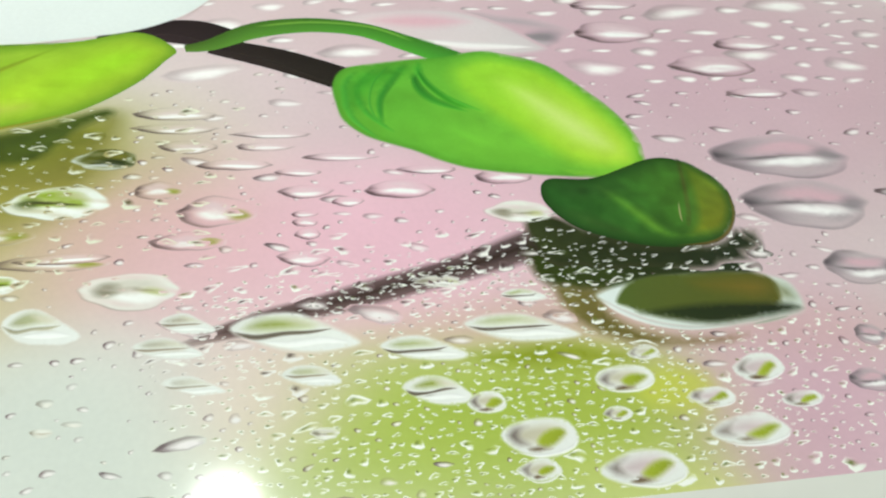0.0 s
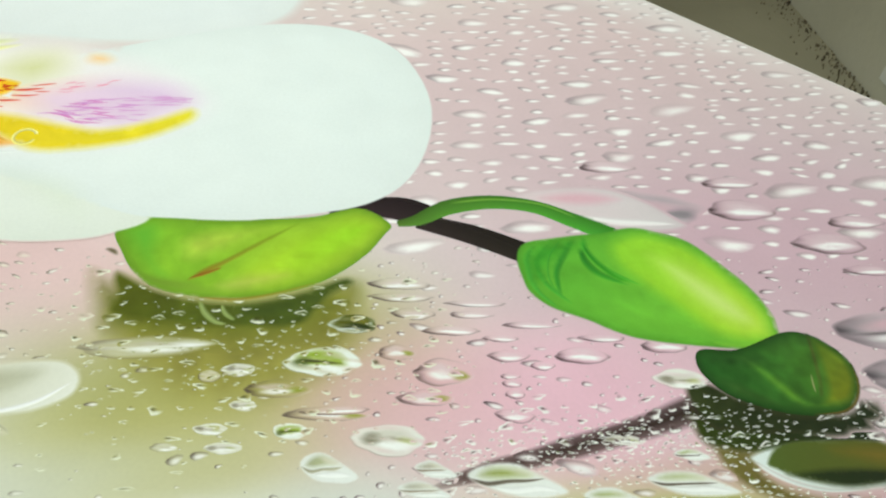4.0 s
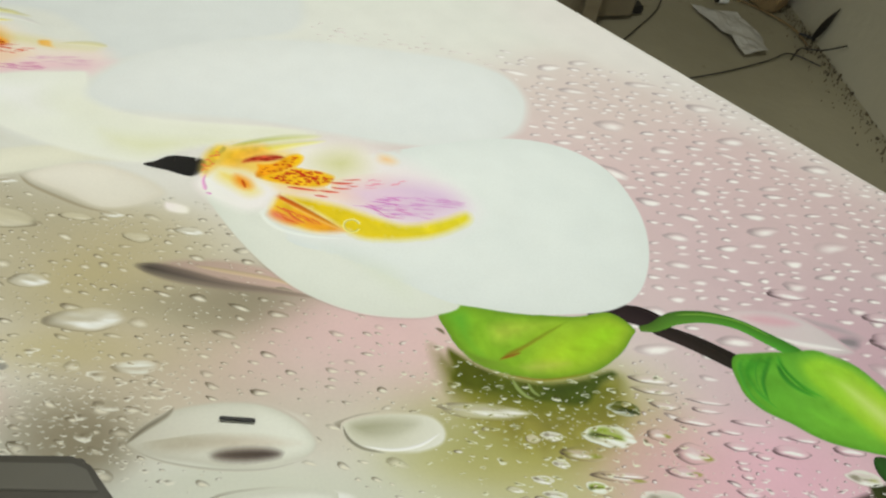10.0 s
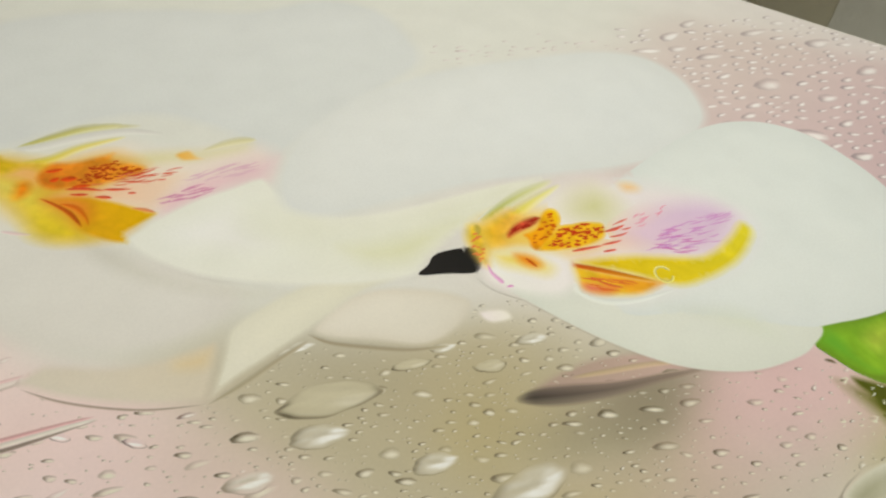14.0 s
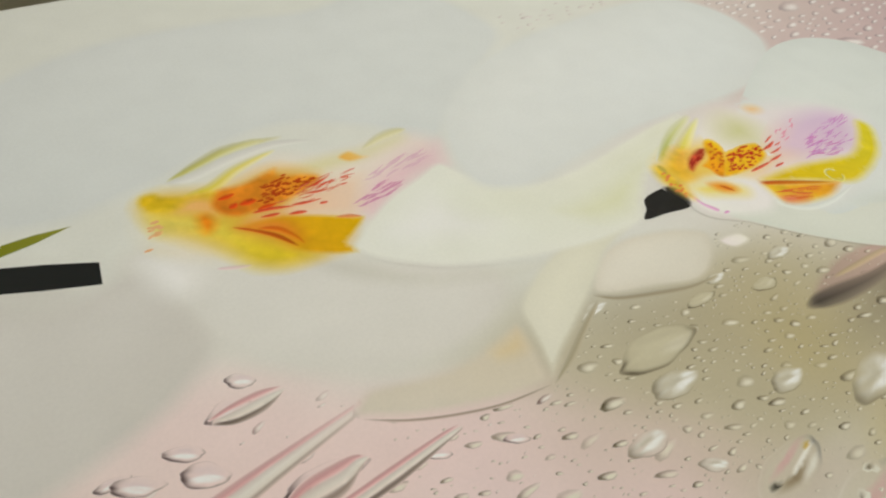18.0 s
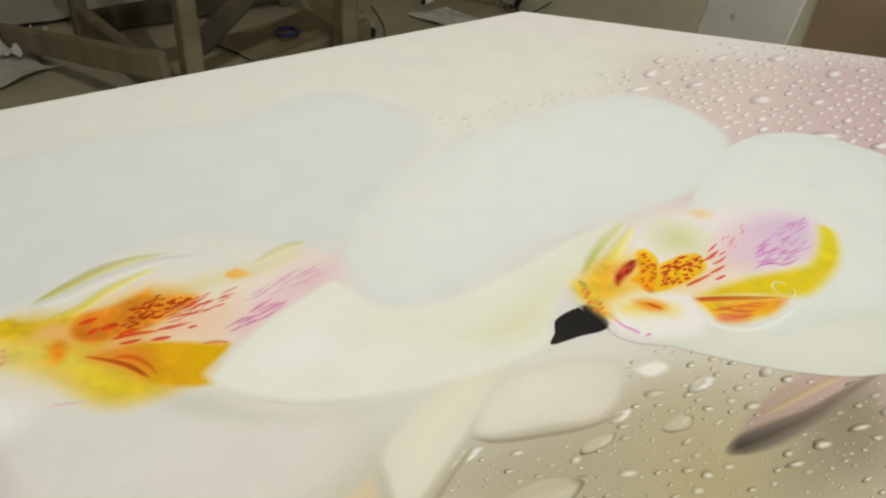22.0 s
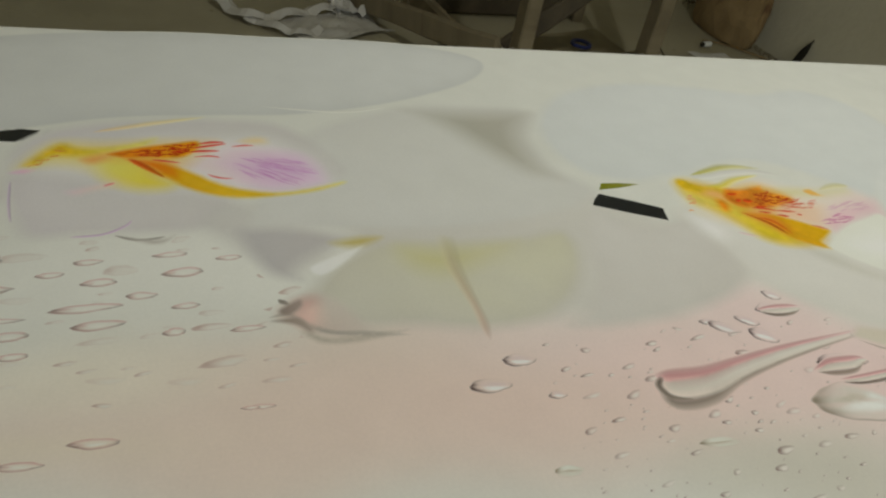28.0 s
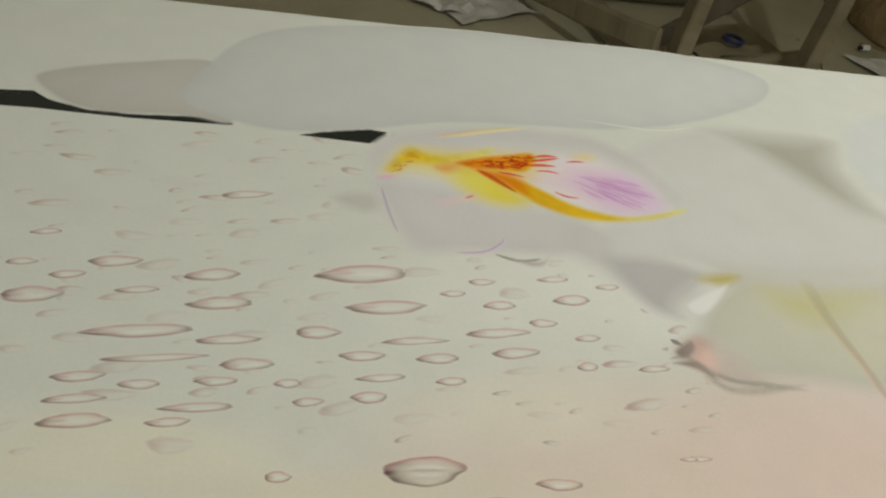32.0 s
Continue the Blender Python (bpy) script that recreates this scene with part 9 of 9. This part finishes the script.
def creased(outline, lift, seed):
    """A thin sheet with a torn outline, creased and slightly raised."""
    line = [Vector(p) for p in outline]
    cut = []
    for p, q in zip(line, line[1:] + line[:1]):
        cut += [p.lerp(q, k / 5) + Vector((noise.noise(Vector((p.x, k, seed))), noise.noise(Vector((k, p.y, seed))))) * (0.006 if k else 0) for k in range(5)]
    lo, hi = [min(p[k] for p in line) for k in (0, 1)], [max(p[k] for p in line) for k in (0, 1)]
    fill = [Vector((lo[0] + (hi[0] - lo[0]) * i / 12, lo[1] + (hi[1] - lo[1]) * j / 12)) for i in range(1, 12) for j in range(1, 12)]
    got = geometry.delaunay_2d_cdt(cut + fill, [], [list(range(len(cut)))], 1, 1e-6)
    bm = bmesh.new()
    vs = [bm.verts.new((p.x, p.y, 0.004 + lift * (abs(noise.noise(Vector((p.x * 9, p.y * 9, seed)))) + 0.4 * abs(noise.noise(Vector((p.x * 24, p.y * 24, seed))))))) for p in got[0]]
    for f in got[2]:
        bm.faces.new([vs[k] for k in f])
    ret = bmesh.ops.extrude_face_region(bm, geom=bm.faces[:])
    bmesh.ops.translate(bm, vec=(0, 0, 0.0015), verts=[v for v in ret["geom"] if isinstance(v, bmesh.types.BMVert)])
    bmesh.ops.recalc_face_normals(bm, faces=bm.faces)
    return bm


loose("paper_sheet", 1.25, 2.78, 0, creased([(-0.16, 0.2), (0.05, 0.19), (0.11, 0.0), (0.08, -0.16), (-0.03, -0.2), (-0.05, -0.06)], 0.03, 3.0), PAPER, "creased pale paper sheet on the concrete floor", "paper")
loose("grey_sheet", -0.2, 3.9, 0, creased([(-0.95, -0.34), (-0.4, -0.39), (0.1, -0.36), (0.55, -0.2), (0.68, 0.05), (0.62, 0.38), (-0.2, 0.42), (-0.9, 0.4)], 0.035, 7.0), PALE_SHEET, "large pale grey plastic sheet spread over the floor behind the crate", "plastic sheet")
loose("cardboard_piece", 0.48, 2.98, 16, crumpled("card", 0.5, 0.36, 0.012, 37.0, 1.2), CARD, "flattened dusty cardboard on the floor inside the frame", "cardboard")

ring = bmesh.new()
R, r = 0.042, 0.009
grid = [[ring.verts.new(((R + r * math.cos(b * math.tau / 8)) * math.cos(a * math.tau / 24), (R + r * math.cos(b * math.tau / 8)) * math.sin(a * math.tau / 24), r * math.sin(b * math.tau / 8))) for b in range(8)] for a in range(24)]
for a in range(24):
    for b in range(8):
        ring.faces.new((grid[a][b], grid[(a + 1) % 24][b], grid[(a + 1) % 24][(b + 1) % 8], grid[a][(b + 1) % 8]))
ring_ob = part("blue_ring", ring, BLUE)
ring_ob.matrix_world = pose(0.49, 2.96, 0.034, 0, 0, 0)
tagged(ring_ob, "blue plastic ring lying on the cardboard", "ring")

cap = thing("bottle_cap", 1.25, 3.07, 0.004, "small white plastic cap lying on the concrete floor", "cap", rz=12)
part("cap", tube([(-0.012, 0, 0.0145), (0.035, 0, 0.0145)], 0.0145, 14), BOARD, cap, "white cap")
part("neck", tube([(-0.024, 0, 0.0145), (-0.012, 0, 0.0145)], 0.0115, 12), STEEL, cap, "grey threaded neck")

wire = part("floor_cable", tube([tuple(p) for p in curve_points([(0.7, 2.2, 0.006), (0.83, 2.27, 0.006), (1.08, 2.41, 0.006), (1.32, 2.57, 0.006), (1.45, 2.67, 0.006), (1.56, 2.6, 0.006)], 6)], 0.0032, 6), RUBBER)
tagged(wire, "thin black cable lying across the concrete floor", "cable")
wire = part("floor_cable", tube([tuple(p) for p in curve_points([(0.6, 2.3, 0.005), (0.68, 2.5, 0.005), (0.77, 2.65, 0.005), (0.92, 2.9, 0.005), (1.0, 3.15, 0.005)], 6)], 0.003, 6), RUBBER)
tagged(wire, "thin dark cord lying on the concrete floor", "cable")

bar = thing("steel_bar", 0.63, 2.8, 0.006, "dark steel channel bar with a loop, lying on the floor", "steel bar", rz=12)
part("channel", slab(-0.3, 0.2, -0.03, 0.03, 0, 0.035, 0.004), STEEL, bar)
part("loop", tube([(0.1 + 0.03 * math.cos(a * math.tau / 14), -0.045 + 0.03 * math.sin(a * math.tau / 14), 0.02) for a in range(14)], 0.005, 6), BAND, bar, "pale wire loop")


def heap(w, d, h, seed):
    bm = bmesh.new()
    bmesh.ops.create_icosphere(bm, subdivisions=4, radius=1)
    for v in bm.verts:
        n = v.co.copy()
        f = 1 + 0.18 * noise.noise(n * 1.8 + Vector((seed, 0, 0))) + 0.06 * noise.noise(n * 5 + Vector((seed, 4, 0)))
        v.co = Vector((n.x * w * f, n.y * d * f, max(0.0, (n.z + 0.55) * h * f * 0.64)))
    return bm


sack = part("brown_sack", heap(0.13, 0.26, 0.42, 3.0), SACK)
sack.matrix_world = pose(1.5, 3.3, 0.0)
tagged(sack, "slumped brown sack leaning in the corner by the wall", "sack")

blade = thing("trowel_blade", 1.622, 2.84, 0.0, "dark leaf-shaped trowel blade leaning against the plastered wall", "trowel")


def leaf_blade(length, wide, thick):
    """A pointed flat blade along z, thickest along its middle."""
    bm, rings = bmesh.new(), []
    for i in range(11):
        s = i / 10
        w = wide * (0.35 + 0.65 * math.sin(math.pi * (0.12 + 0.8 * s))) * (1 - s ** 4) + 0.002
        rings.append([bm.verts.new((x, y, s * length)) for x, y in ((thick, 0), (0, w / 2), (-thick, 0), (0, -w / 2))])
    for p, q in zip(rings, rings[1:]):
        for k in range(4):
            bm.faces.new((p[k], p[(k + 1) % 4], q[(k + 1) % 4], q[k]))
    bm.faces.new(rings[0][::-1])
    bm.faces.new(rings[-1])
    bmesh.ops.recalc_face_normals(bm, faces=bm.faces)
    return bm


steel_leaf = part("blade", leaf_blade(0.17, 0.05, 0.004), STEEL, blade)
steel_leaf.matrix_basis = pose(-0.01, 0, 0.01, 14, 8, 0)
part("tang", tube([(-0.01, 0, 0.012), (-0.03, 0.02, 0.012), (-0.06, 0.03, 0.01)], 0.006, 8), RUBBER, blade, "short dark tang")

wire = part("floor_cable", tube([tuple(p) for p in curve_points([(1.3, 3.16, 0.005), (1.4, 3.12, 0.005), (1.5, 3.02, 0.005), (1.56, 2.92, 0.005), (1.57, 2.78, 0.005)], 6)], 0.004, 6), SACK)
tagged(wire, "brown cord curling on the floor beside the wall", "cable")
wire = part("floor_cable", tube([tuple(p) for p in curve_points([(1.44, 2.62, 0.005), (1.5, 2.7, 0.02), (1.55, 2.74, 0.006), (1.6, 2.7, 0.03), (1.635, 2.62, 0.1)], 6)], 0.0035, 6), RUBBER)
tagged(wire, "thin dark cord looped against the wall foot", "cable")


def debris(count, seed):
    """Chips of plaster and dirt swept along the foot of the wall, one mesh."""
    rnd, bm = random.Random(seed), bmesh.new()
    for _ in range(count):
        x, y = WALL_X - 0.004 - abs(rnd.gauss(0, 0.055)), rnd.uniform(1.7, 3.9)
        r = rnd.uniform(0.0015, 0.004) if rnd.random() < 0.94 else rnd.uniform(0.005, 0.009)
        top = [bm.verts.new((x + r * rnd.uniform(0.5, 1) * math.cos(a), y + r * rnd.uniform(0.5, 1.2) * math.sin(a), r * rnd.uniform(0.3, 0.7))) for a in (0.3, 1.9, 3.6, 5.1)]
        low = [bm.verts.new((v.co.x * 1.0 + (v.co.x - x) * 0.3, v.co.y + (v.co.y - y) * 0.3, -0.012)) for v in top]
        bm.faces.new(top)
        for k in range(4):
            bm.faces.new((low[k], low[(k + 1) % 4], top[(k + 1) % 4], top[k]))
    bmesh.ops.recalc_face_normals(bm, faces=bm.faces)
    return bm


tagged(part("floor_debris", debris(520, 8), DIRT), "dark chips and dirt along the foot of the wall", "debris", kind="stuff")

door = setting("door_1", slab(WALL_X - 0.014, WALL_X - 0.002, 0.48, 1.405, 0.012, 2.02, 0.003), DOOR_WOOD, "closed flush door painted dull red-brown", "door")
part("door_handle", tube([(WALL_X - 0.012, 1.1, 0.49), (WALL_X - 0.04, 1.095, 0.48), (WALL_X - 0.045, 1.088, 0.44), (WALL_X - 0.035, 1.084, 0.38)], 0.008, 8), RUBBER, door, "bent black pull")
